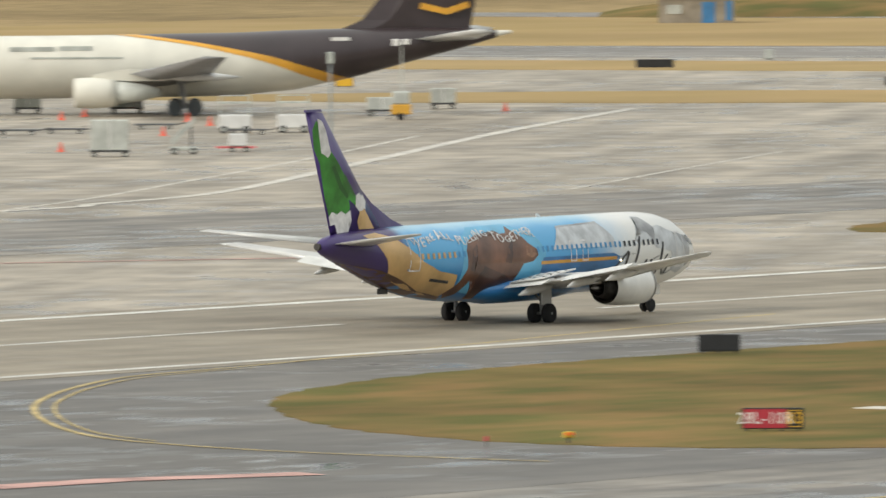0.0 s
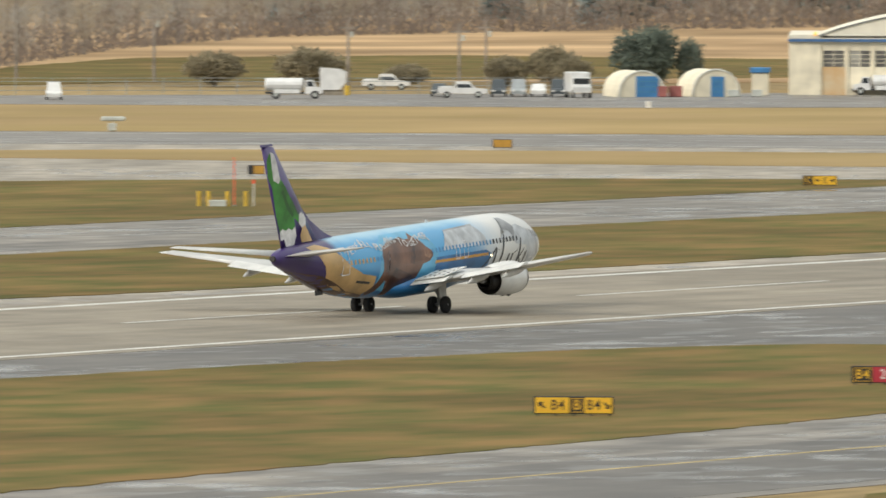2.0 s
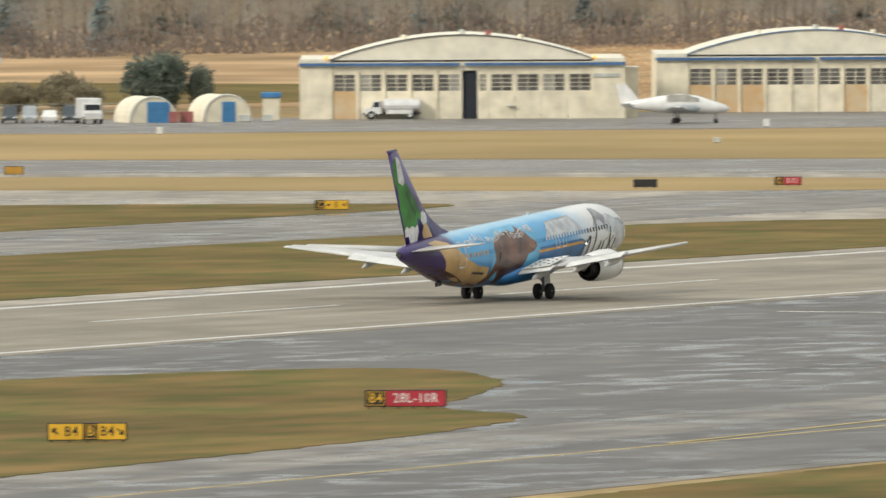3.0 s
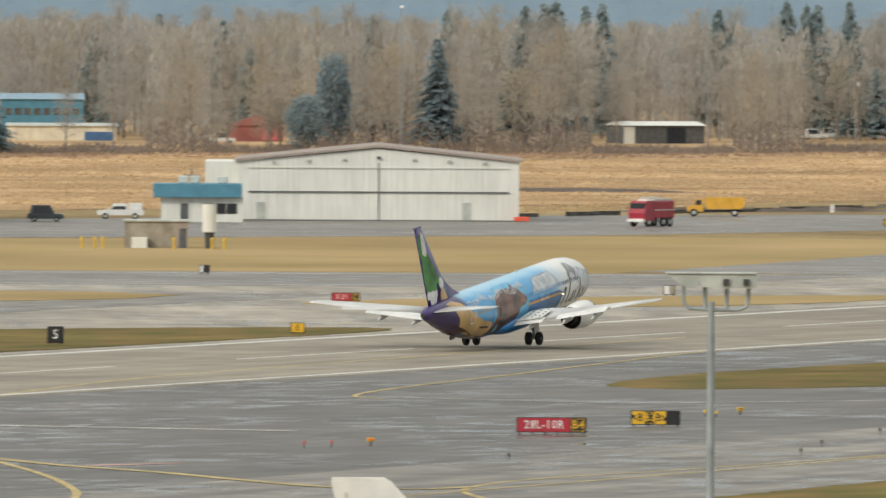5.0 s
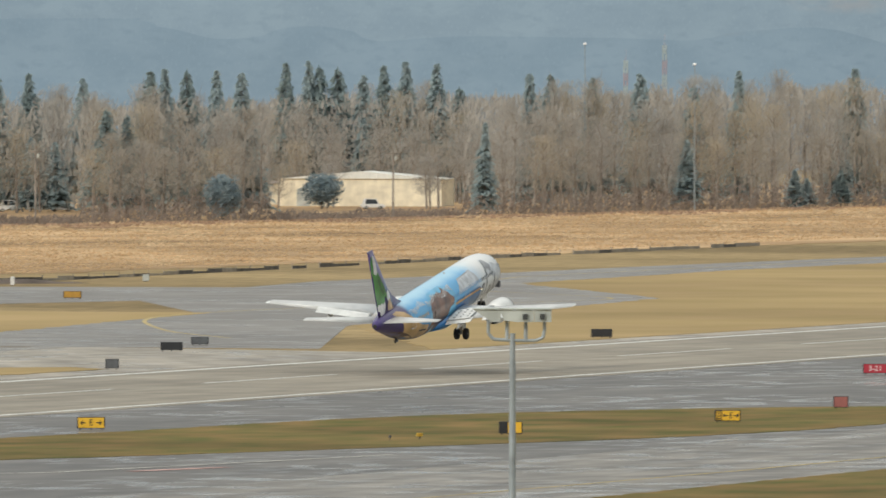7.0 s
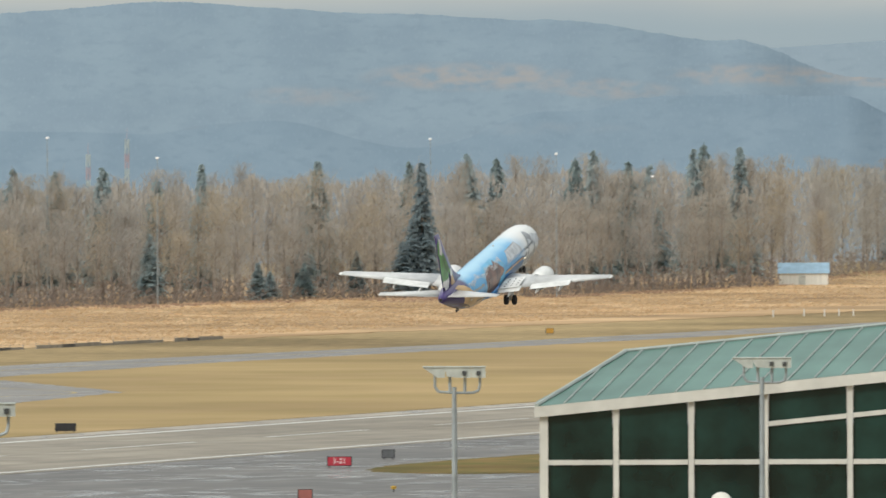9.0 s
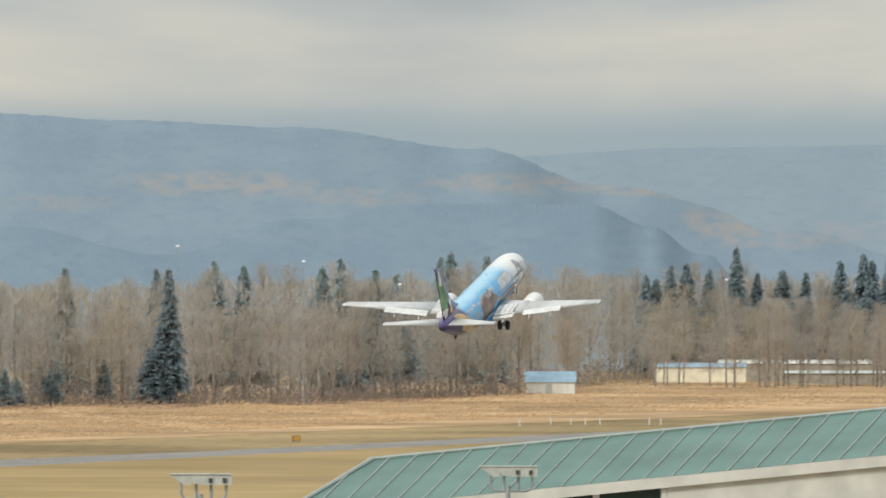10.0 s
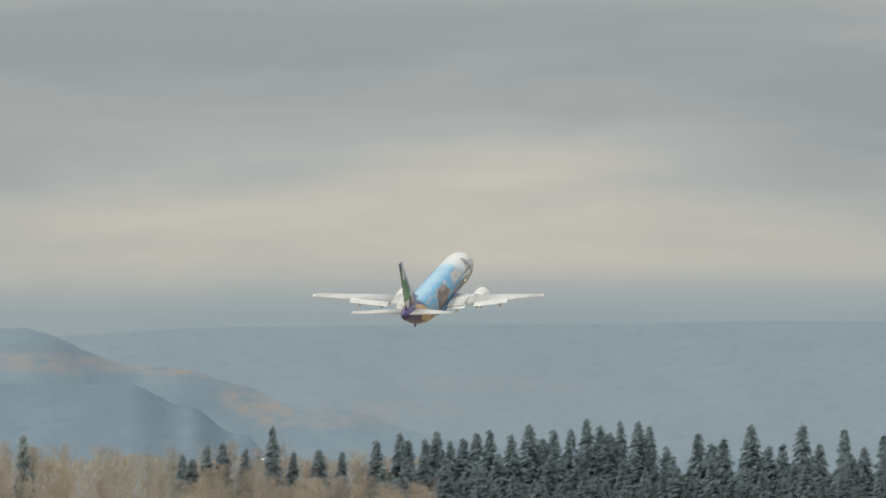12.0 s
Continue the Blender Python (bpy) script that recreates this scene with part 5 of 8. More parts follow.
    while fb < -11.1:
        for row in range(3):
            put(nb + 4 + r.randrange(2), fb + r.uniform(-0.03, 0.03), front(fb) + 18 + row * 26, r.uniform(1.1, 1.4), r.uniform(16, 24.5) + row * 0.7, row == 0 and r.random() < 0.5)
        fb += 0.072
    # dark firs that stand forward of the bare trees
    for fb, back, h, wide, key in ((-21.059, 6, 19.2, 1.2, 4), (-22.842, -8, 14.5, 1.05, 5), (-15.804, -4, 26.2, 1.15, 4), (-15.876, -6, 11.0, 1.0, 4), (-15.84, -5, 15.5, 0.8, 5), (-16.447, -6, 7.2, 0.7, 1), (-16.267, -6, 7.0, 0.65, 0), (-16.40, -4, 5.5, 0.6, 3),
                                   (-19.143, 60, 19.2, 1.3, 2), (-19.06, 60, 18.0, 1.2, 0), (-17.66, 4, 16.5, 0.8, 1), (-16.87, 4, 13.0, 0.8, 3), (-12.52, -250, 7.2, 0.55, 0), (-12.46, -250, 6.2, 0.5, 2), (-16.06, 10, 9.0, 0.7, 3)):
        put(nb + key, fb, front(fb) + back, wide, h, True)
    # trees before the depots and the warehouse, on the open ground
    for b0, b1, d0, d1, n in ((-13.98, -12.9, 3130, 3200, 40), (-18.75, -18.45, 2690, 2715, 6), (-18.3, -18.2, 2700, 2715, 2), (-17.9, -17.65, 2690, 2715, 5), (-20.6, -20.35, 2500, 2530, 4), (-19.95, -19.6, 2500, 2530, 7), (-22.7, -21.2, 2395, 2460, 12)):
        for _ in range(n):
            put(r.randrange(nb), r.uniform(b0, b1), r.uniform(d0, d1), r.uniform(0.7, 1.0), r.uniform(8, 16) * (1.3 if b0 > -14 else 0.75 if b0 < -22 else 1), True)
    for kk, (vs, fs, _) in rest.items():
        me = bpy.data.meshes.new("wood_mass")
        me.from_pydata(np.concatenate(vs).tolist(), [], fs)
        me.materials.append(M[kk])
        tagged(new("wood_mass", me), "dense mass of the wood's deeper trees", "trees", kind="stuff")
    # the far mass of the same wood
    bm = bmesh.new()
    for i in range(190000):
        b = r.uniform(-27.5, -10.8) if i % 8 else r.uniform(-38, -27)
        d = max([front(b) + 60] + [far + 20 for b0, b1, far in CLEARINGS if b0 < b < b1]) + r.uniform(0, 240)
        x, y = at(b, d)
        h = canopy(b) * (0.96 + 0.08 * noise.noise((b * 14, 0, 4)))
        z = h * r.random() ** 0.85
        sliver(bm, Vector((x, y, z - 1)), Vector((r.gauss(0, 0.4), r.gauss(0, 0.4), r.uniform(0.9, 2.4))), r.uniform(0.10, 0.26), r)
    tagged(part("far_wood", bm, M["twig_grey"], None), "dense far wood of bare trees", "trees", kind="stuff")
    # low brush along the wood's edge
    bm = bmesh.new()
    for i in range(80000):
        b = r.uniform(-36, -11)
        base = front(b)
        d = base + r.uniform(-14, 22)
        h = (4.6 + 3.0 * noise.noise((b * 6, 1, 0))) * (0.35 + 0.65 * min(1, (d - base + 14) / 16))
        if cleared(b, d):
            h *= 0.25
        x, y = at(b, d)
        sliver(bm, Vector((x, y, h * r.random() ** 1.2 - 0.3)), Vector((r.gauss(0, 0.45), r.gauss(0, 0.45), r.uniform(0.4, 1.1))), r.uniform(0.06, 0.18), r)
    tagged(part("brush", bm, M["brush"], None), "low brown brush along the edge of the wood", "shrubs", kind="stuff")


def reeds():
    """Standing tufts in drifts over the field, in three tones."""
    r = random.Random(77)
    drifts = {k: bmesh.new() for k in ("reed_gold", "reed_pale", "reed_rust")}
    for i in range(72000):
        b, u = r.uniform(-24.5, -11.6), r.random()
        far = front(b) - 15
        near = max(1800, 634 / math.sin(radians(-b)))
        d = near + (far - near) * u
        x, y = at(b, d)
        across = b * 45
        n = noise.noise((across * 0.05, d * 0.012, 1)) + 0.6 * noise.noise((across * 0.16, d * 0.03, 5))
        edge = (far - d) / max(1, far - near)
        h = 0.08 + 0.20 * max(0, n + 0.3) + (0.25 if edge < 0.10 else 0)
        rust = edge < 0.09 + 0.12 * noise.noise((b * 3, 0, 2))
        bm = drifts["reed_rust" if rust else ("reed_pale" if n > 0.38 else "reed_gold")]
        for _ in range(2):
            sliver(bm, Vector((x + r.uniform(-0.5, 0.5), y, 0)), Vector((r.gauss(0, 0.25), r.gauss(0, 0.2), h * r.uniform(0.5, 1.2))), r.uniform(0.12, 0.32), r)
    for k, bm in drifts.items():
        tagged(part("reeds", bm, M[k], None), {"reed_gold": "golden dry reed tufts in the field", "reed_pale": "pale straw drifts in the field", "reed_rust": "rusty brown brush drifts in the field"}[k], "grass", kind="stuff")


reeds()
wood()


# ---- things on the field ----
M.update(
    sign_yellow=mat("sign_yellow", (0.80, 0.47, 0.035), 0.45, 0.06, 1.0),
    sign_red=mat("sign_red", (0.46, 0.035, 0.055), 0.45, 0.06, 1.0),
    sign_pink=mat("sun_bleached_red", (0.72, 0.16, 0.17), 0.5, 0.06, 1.0),
    sign_ochre=mat("weathered_yellow", (0.50, 0.27, 0.04), 0.5, 0.12, 1.5),
    sign_black=mat("sign_black", (0.022, 0.023, 0.026), 0.5, 0.12, 1.5),
    sign_back=mat("sign_back_grey", (0.11, 0.115, 0.12), 0.6, 0.15, 1.5),
    sign_white=mat("sign_white", (0.78, 0.77, 0.74), 0.5, 0.06, 1.5),
    leg_metal=mat("dark_leg_metal", (0.06, 0.06, 0.06), 0.6, 0.1, 3.0),
    cone_red=mat("cone_orange", (0.85, 0.12, 0.06), 0.6, 0.08, 3.0),
    post_yellow=mat("post_yellow", (0.72, 0.47, 0.05), 0.6, 0.12, 2.0),
    steel=mat("galvanised_pole", (0.33, 0.37, 0.385), 0.5, 0.12, 1.2, metal=0.3),
    flood=mat("floodlight_housing", (0.47, 0.50, 0.46), 0.5, 0.1, 1.5),
    flood_dark=mat("floodlight_recess", (0.05, 0.055, 0.055), 0.6, 0.1, 2.0),
    hangar_wall=mat("cream_stucco", (0.82, 0.75, 0.58), 0.85, 0.07, 0.6, big=0.06, bigscale=0.15),
    hangar_roof=mat("cream_roofing", (0.82, 0.77, 0.63), 0.7, 0.06, 0.5),
    rust_stain=mat("rust_stained_panel", (0.64, 0.52, 0.34), 0.85, second=(0.62, 0.40, 0.20), scale=0.5),
    blue_trim=mat("blue_trim", (0.07, 0.16, 0.33), 0.5, 0.1, 0.8),
    pane=mat("dull_hangar_pane", (0.13, 0.125, 0.115), 0.35, 0.25, 0.8),
    pane_light=mat("blinded_pane", (0.36, 0.35, 0.31), 0.45, 0.15, 0.8),
    # near-black colour for sheets that stand in for shade inside openings
    opening_shade=mat("shadowed_interior", (0.02, 0.025, 0.035), 0.8, 0.1, 1.0),
    white_metal=mat("white_sheet_metal", (0.76, 0.76, 0.70), 0.55, 0.05, 0.5, stretch=(6, 6, 0.3), big=0.05, bigscale=0.2),
    roof_tan=mat("tan_roofing", (0.36, 0.30, 0.26), 0.8, 0.1, 0.4),
    teal=mat("teal_cladding", (0.09, 0.26, 0.36), 0.55, 0.08, 0.6),
    blue_roof=mat("pale_blue_roof", (0.27, 0.40, 0.50), 0.5, 0.08, 0.8),
    blue_door=mat("blue_door", (0.06, 0.22, 0.46), 0.5, 0.08, 1.0),
    concrete_wall=mat("weathered_block", (0.33, 0.29, 0.23), 0.9, 0.12, 0.8),
    barn=mat("barn_red", (0.35, 0.12, 0.105), 0.7, 0.12, 0.5),
    car_white=mat("white_vehicle_paint", (0.76, 0.76, 0.74), 0.3, 0.05, 1.0, coat=0.4),
    car_dark=mat("dark_vehicle_paint", (0.06, 0.075, 0.085), 0.3, 0.1, 1.0, coat=0.4),
    car_silver=mat("silver_vehicle_paint", (0.36, 0.39, 0.40), 0.3, 0.08, 1.0, coat=0.4),
    truck_red=mat("red_truck_paint", (0.36, 0.025, 0.045), 0.35, 0.1, 1.0, coat=0.3),
    truck_yellow=mat("yellow_truck_paint", (0.74, 0.40, 0.05), 0.4, 0.08, 1.0, coat=0.2),
    cargo_white=mat("cargo_white_paint", (0.74, 0.72, 0.63), 0.35, 0.05, 0.4, coat=0.3),
    cargo_brown=mat("cargo_brown_paint", (0.045, 0.032, 0.034), 0.35, 0.1, 0.4, coat=0.3),
    cargo_gold=mat("cargo_gold_paint", (0.72, 0.36, 0.035), 0.35, 0.06, 0.6, coat=0.3),
    bin_grey=mat("container_sheet", (0.52, 0.54, 0.50), 0.5, 0.1, 0.8),
    roof_green=mat("green_standing_seam", (0.105, 0.195, 0.165), 0.45, 0.06, 0.3, big=0.06, bigscale=0.3),
    seam=mat("seam_rib", (0.36, 0.40, 0.37), 0.5, 0.06, 1.0),
    terminal_frame=mat("cream_window_frame", (0.60, 0.59, 0.53), 0.6, 0.07, 0.7),
    glass_green=mat("dark_green_glass", (0.010, 0.034, 0.028), 0.07, 0.3, 0.35),
    fence_dark=mat("dark_fence_sheet", (0.11, 0.10, 0.088), 0.8, 0.25, 1.0),
    # tower red washed out: the distance haze is in the paint colour
    tower_red_hazy=mat("tower_red_hazy", (0.44, 0.34, 0.34), 0.7, 0.05, 1.0),
    lamp_head=mat("bright_lamp_head", (0.8, 0.8, 0.8), 0.4, 0.02, 1.0, emit=0.2),
    lamp_amber=mat("amber_lamp", (1.0, 0.45, 0.06), 0.4, 0.02, 1.0, emit=1.0),
    lamp_red=mat("red_orange_lamp", (0.8, 0.14, 0.03), 0.4, 0.02, 1.0, emit=0.25),
)


def seen(x, y, turn=0.0, z=0.0):
    """A pose on the ground whose local x runs across the sight line and whose local -y faces the eye."""
    return pose(x, y, z, 0, 0, math.degrees(math.atan2(-x, y)) + turn)


LETTER_FRONT = Matrix(((1, 0, 0, 0), (0, 0, -1, 0), (0, 1, 0, 0), (0, 0, 0, 1)))   # text upright, facing -y


def arrow(bm, cx, cz, ang, L, y, w):
    d = Vector((math.cos(ang), 0, math.sin(ang)))
    s = Vector((-d.z, 0, d.x))
    c = Vector((cx, y, cz))
    a, b = c - d * L / 2, c + d * L / 2
    bm.faces.new([bm.verts.new(p) for p in (a - s * w / 2, b - s * w / 2, b + s * w / 2, a + s * w / 2)])
    for q in (1, -1):
        e = b - d * L * 0.38 + s * q * L * 0.34
        t = (b - e).normalized()
        n = Vector((-t.z, 0, t.x)) * w / 2
        bm.faces.new([bm.verts.new(p) for p in (e - n, b - n, b + n, e + n)])


def sign(x, y, panels, h, label, turn=0.0, lift=0.16, category="airfield sign"):
    """panels: (width, face material, text, text material, arrow degrees or None)."""
    root = thing("airfield_sign", seen(x, y, turn), label, category, "airfield signs")
    total = sum(p[0] for p in panels)
    part("cabinet", B(-total / 2 - 0.06, total / 2 + 0.06, -0.09, 0.14, lift, lift + h, bevel=0.02), M["sign_black"], root, "dark sign cabinet")
    n = max(2, int(total / 0.8) + 1)
    for i in range(n):
        px = -total / 2 + 0.15 + (total - 0.3) * i / (n - 1)
        part("leg", rod(bmesh.new(), (px, 0, -0.02), (px, 0, lift + 0.05), 0.05, n=6), M["leg_metal"], root)
    cx = -total / 2
    for w, face, txt, ink, arr in panels:
        p = part("panel", B(cx + 0.02, cx + w - 0.02, -0.115, -0.088, lift + 0.05, lift + h - 0.05), M[face], root)
        mid = cx + w / 2
        if face == "sign_black" and txt and ink == "sign_yellow":
            for a in (B(cx + 0.06, cx + w - 0.06, -0.125, -0.112, lift + 0.09, lift + 0.12), B(cx + 0.06, cx + w - 0.06, -0.125, -0.112, lift + h - 0.12, lift + h - 0.09),
                      B(cx + 0.06, cx + 0.09, -0.125, -0.112, lift + 0.12, lift + h - 0.12), B(cx + w - 0.09, cx + w - 0.06, -0.125, -0.112, lift + 0.12, lift + h - 0.12)):
                part("border", a, M[ink], p)
        tx = mid
        if arr:
            for side, ang in arr:
                bm = bmesh.new()
                arrow(bm, mid + side * w * 0.3, lift + h / 2, radians(ang), h * 0.45, -0.122, h * 0.10)
                part("arrow", bm, M[ink], p)
            if len(arr) == 1:
                tx = mid - arr[0][0] * w * 0.16
        if txt:
            m = Matrix.Translation((tx, -0.122, lift + h / 2)) @ LETTER_FRONT
            t = lettering(txt, h * 0.56, M[ink], p, m, "lettering", 0.004)
            for v in t.data.vertices:
                v.co.x *= 0.92
        cx += w
    return root


Y, K, R, O = "sign_yellow", "sign_black", "sign_red", "sign_ochre"
SIGNS = (
    (-371, 596, ((1.9, K, "", K, None),), 0.82, "black back of an airfield sign on the turf edge"),
    (-326, 528, ((1.85, R, "28L-10R", "sign_white", None), (0.65, K, "B3", Y, None)), 0.9, "red runway holding sign with a black panel"),
    (-369, 667, ((1.95, Y, "B3", K, ((1, 45),)),), 0.82, "yellow taxiway sign with arrow on the turf edge"),
    (-322, 652, ((1.72, Y, "B4", K, ((-1, 135),)), (0.72, K, "B", Y, None), (1.42, Y, "B4", K, ((1, -45),))), 0.88, "yellow and black taxiway direction sign on the turf"),
    (-326, 698, ((1.05, K, "B4", Y, None), (3.15, R, "28L-10R", "sign_white", None)), 0.9, "red runway holding sign with black location panel"),
    (-323.3, 859.9, ((3.35, R, "28L-10R", "sign_white", None), (0.95, K, "B4", Y, None)), 0.95, "red runway holding sign beside the connector"),
    (-323, 878, ((0.85, Y, "B", K, ((-1, 135),)), (0.6, K, "B3", Y, None), (0.75, Y, "B", K, ((1, -45),)), (0.85, K, "", K, None)), 0.92, "yellow and black direction sign beside the connector"),
    (-365, 1048, ((2.0, Y, "E", K, ((-1, 180), (1, 0))),), 0.86, "yellow two-way taxiway sign on the turf strip"),
    (-330.6, 1044.8, ((0.6, K, "", K, None), (1.05, Y, "", K, None)), 0.9, "black and yellow sign edge-on to the taxiway"),
    (-326, 1086, ((0.5, K, "B", Y, None), (1.4, Y, "E", K, ((-1, 180), (1, 0)))), 0.85, "black and yellow taxiway sign on the turf strip"),
    (-330, 1131, ((1.1, "barn", "", K, None),), 0.9, "dull red sign back at the turf's end"),
    (-362.45, 1253.2, ((2.1, R, "3-21", "sign_white", None),), 0.85, "red crossing-runway holding sign"),
    (-367, 1285, ((1.1, "sign_back", "", K, None),), 0.8, "grey sign back beside the runway"),
    (-266, 861, ((0.7, K, "B", Y, None), (3.6, K, "", K, None)), 0.95, "long black sign with a small yellow letter on near turf"),
    (-719, 1144, ((1.7, K, "", K, None), (1.7, K, "", K, None)), 0.75, "black twin sign back by the crossing runway"),
    (-660, 1090, ((0.5, K, "", K, None), (1.75, O, "", K, None)), 0.75, "weathered yellow sign on the turf sliver"),
    (-642, 1067, ((1.1, O, "", K, None), (0.6, K, "", K, None), (1.1, O, "", K, None)), 0.75, "weathered yellow and black sign on the turf sliver"),
    (-694, 1159, ((2.0, "sign_pink", "", K, None),), 0.75, "bleached red sign by the crossing runway"),
    (-710, 1198, ((0.4, "sign_white", "", K, None), (1.0, K, "", K, None)), 0.7, "white and black marker by the crossing runway"),
    (-518, 912, ((0.9, K, "", O, ((0, 0),)), (2.1, K, "", K, None)), 0.85, "long black sign at the turf wedge"),
    (-474, 832, ((2.5, "sign_back", "", K, None),), 0.9, "dark grey sign back on the turf"),
    (-433, 743, ((1.15, K, "6", "sign_white", None),), 1.35, "black distance sign with white six beside the runway"),
    (-432, 755, ((1.0, "sign_back", "", K, None),), 0.85, "dark box beside the runway"),
    (-646, 1165, ((2.5, K, "", K, None),), 0.72, "black sign back on the far turf"),
    (-609, 1218, ((1.7, O, "", K, None),), 0.78, "weathered yellow sign on the far turf"),
    (-578, 1109, ((0.4, K, "", K, None), (0.95, O, "", K, None)), 0.78, "weathered yellow and black sign on the far turf"),
    (-520, 1099, ((0.8, K, "C", Y, None), (1.95, Y, "E", K, ((-1, 180), (1, 0)))), 0.8, "black and yellow taxiway sign on the far turf"),
    (-529, 1183, ((2.0, K, "", K, None),), 0.7, "black sign back on the crossing turf"),
    (-520, 1194, ((0.75, K, "C", Y, None), (1.55, R, "3-21", "sign_white", None)), 0.75, "red crossing-runway sign with black panel"),
    (-521, 1227, ((0.7, K, "", K, None),), 0.75, "small dark marker box on the turf"),
    (-528, 1309, ((0.35, "sign_white", "", K, None), (0.55, K, "", K, None)), 0.75, "small white and black marker box"),
    (-471, 1201, ((1.65, R, "3-21", "sign_white", None), (0.75, K, "C", Y, None)), 0.75, "red crossing-runway sign with black panel"),
    (-459, 1204, ((1.7, O, "", K, None), (0.45, K, "E", Y, None)), 0.75, "weathered yellow sign on the corner turf"),
    (-462, 1226, ((1.9, K, "", K, None),), 0.72, "black sign back on the corner turf"),
    (-436, 1050, ((1.15, K, "5", "sign_white", None),), 1.3, "black distance sign with white five beside the runway"),
    (-432, 1091, ((1.05, Y, "E", K, None),), 0.82, "small yellow taxiway sign beside the runway"),
    (-456, 1243, ((0.5, "sign_white", "", K, None), (0.45, "concrete_wall", "", K, None)), 0.85, "small white and brown cabinet by the crossing"),
    (-454, 1327, ((2.0, K, "", K, None),), 0.78, "black sign back beyond the runway"),
    (-461, 1356, ((1.6, "sign_back", "", K, None),), 0.7, "grey sign back beyond the runway"),
    (-433, 1249, ((1.1, "sign_back", "", K, None),), 0.85, "grey box beside the runway"),
    (-562, 1607, ((2.0, O, "", K, None),), 0.8, "weathered yellow sign by the curving taxiway"),
    (-435, 1405, ((2.0, K, "", K, None),), 0.8, "black sign back beyond the runway"),
    (-541, 1702, ((2.0, K, "", K, None),), 0.78, "black sign back in the curve"),
    (-702, 1066, ((1.5, Y, "", K, None),), 0.8, "bright yellow sign beyond the freighter"),
    (-587, 2145, ((1.1, "sign_ochre", "", K, None),), 0.8, "weathered yellow marker by the far taxiway"),
)
for x, y, p, h, label in SIGNS:
    sign(x, y, p, h, label)


def guard_light(x, y, label="amber runway guard light on the paving", s=1.0):
    g = thing("guard_light", seen(x, y, 15), label, "runway light", "runway guard lights")
    part("housing", B(-0.35 * s, 0.35 * s, -0.12, 0.12, 0.28, 0.54, bevel=0.03), M["post_yellow"], g)
    part("leg", rod(bmesh.new(), (0, 0, -0.02), (0, 0, 0.3), 0.06, n=8), M["leg_metal"], g)
    for k in (-0.17, 0.17):
        part("lamp", rod(bmesh.new(), (k * s, -0.12, 0.45), (k * s, -0.15, 0.45), 0.075, n=10), M["lamp_red" if y < 900 else "sign_ochre"], g, "amber lamp")


for x, y in ((-328, 515), (-325, 833), (-327, 905), (-333, 1030), (-332, 1164)):
    guard_light(x, y, s=0.6)


def edge_light(x, y, k="cone_red"):
    e = thing("edge_marker", seen(x, y), "small coloured edge marker on the paving", "marker", "edge markers")
    part("stem", rod(bmesh.new(), (0, 0, -0.02), (0, 0, 0.3), 0.03, n=6), M["leg_metal"], e)
    part("cap", rod(bmesh.new(), (0, 0, 0.28), (0, 0, 0.48), 0.11, 0.07, 8), M[k], e)


for x, y in ((-329.5, 511), (-326, 829), (-327, 827), (-328, 901), (-326.5, 899), (-308, 812), (-334, 1026), (-296, 830), (-300, 845), (-305, 870)):
    edge_light(x, y, "sign_red" if y in (511, 829, 827) else ("post_yellow" if 890 < y < 910 else "leg_metal"))


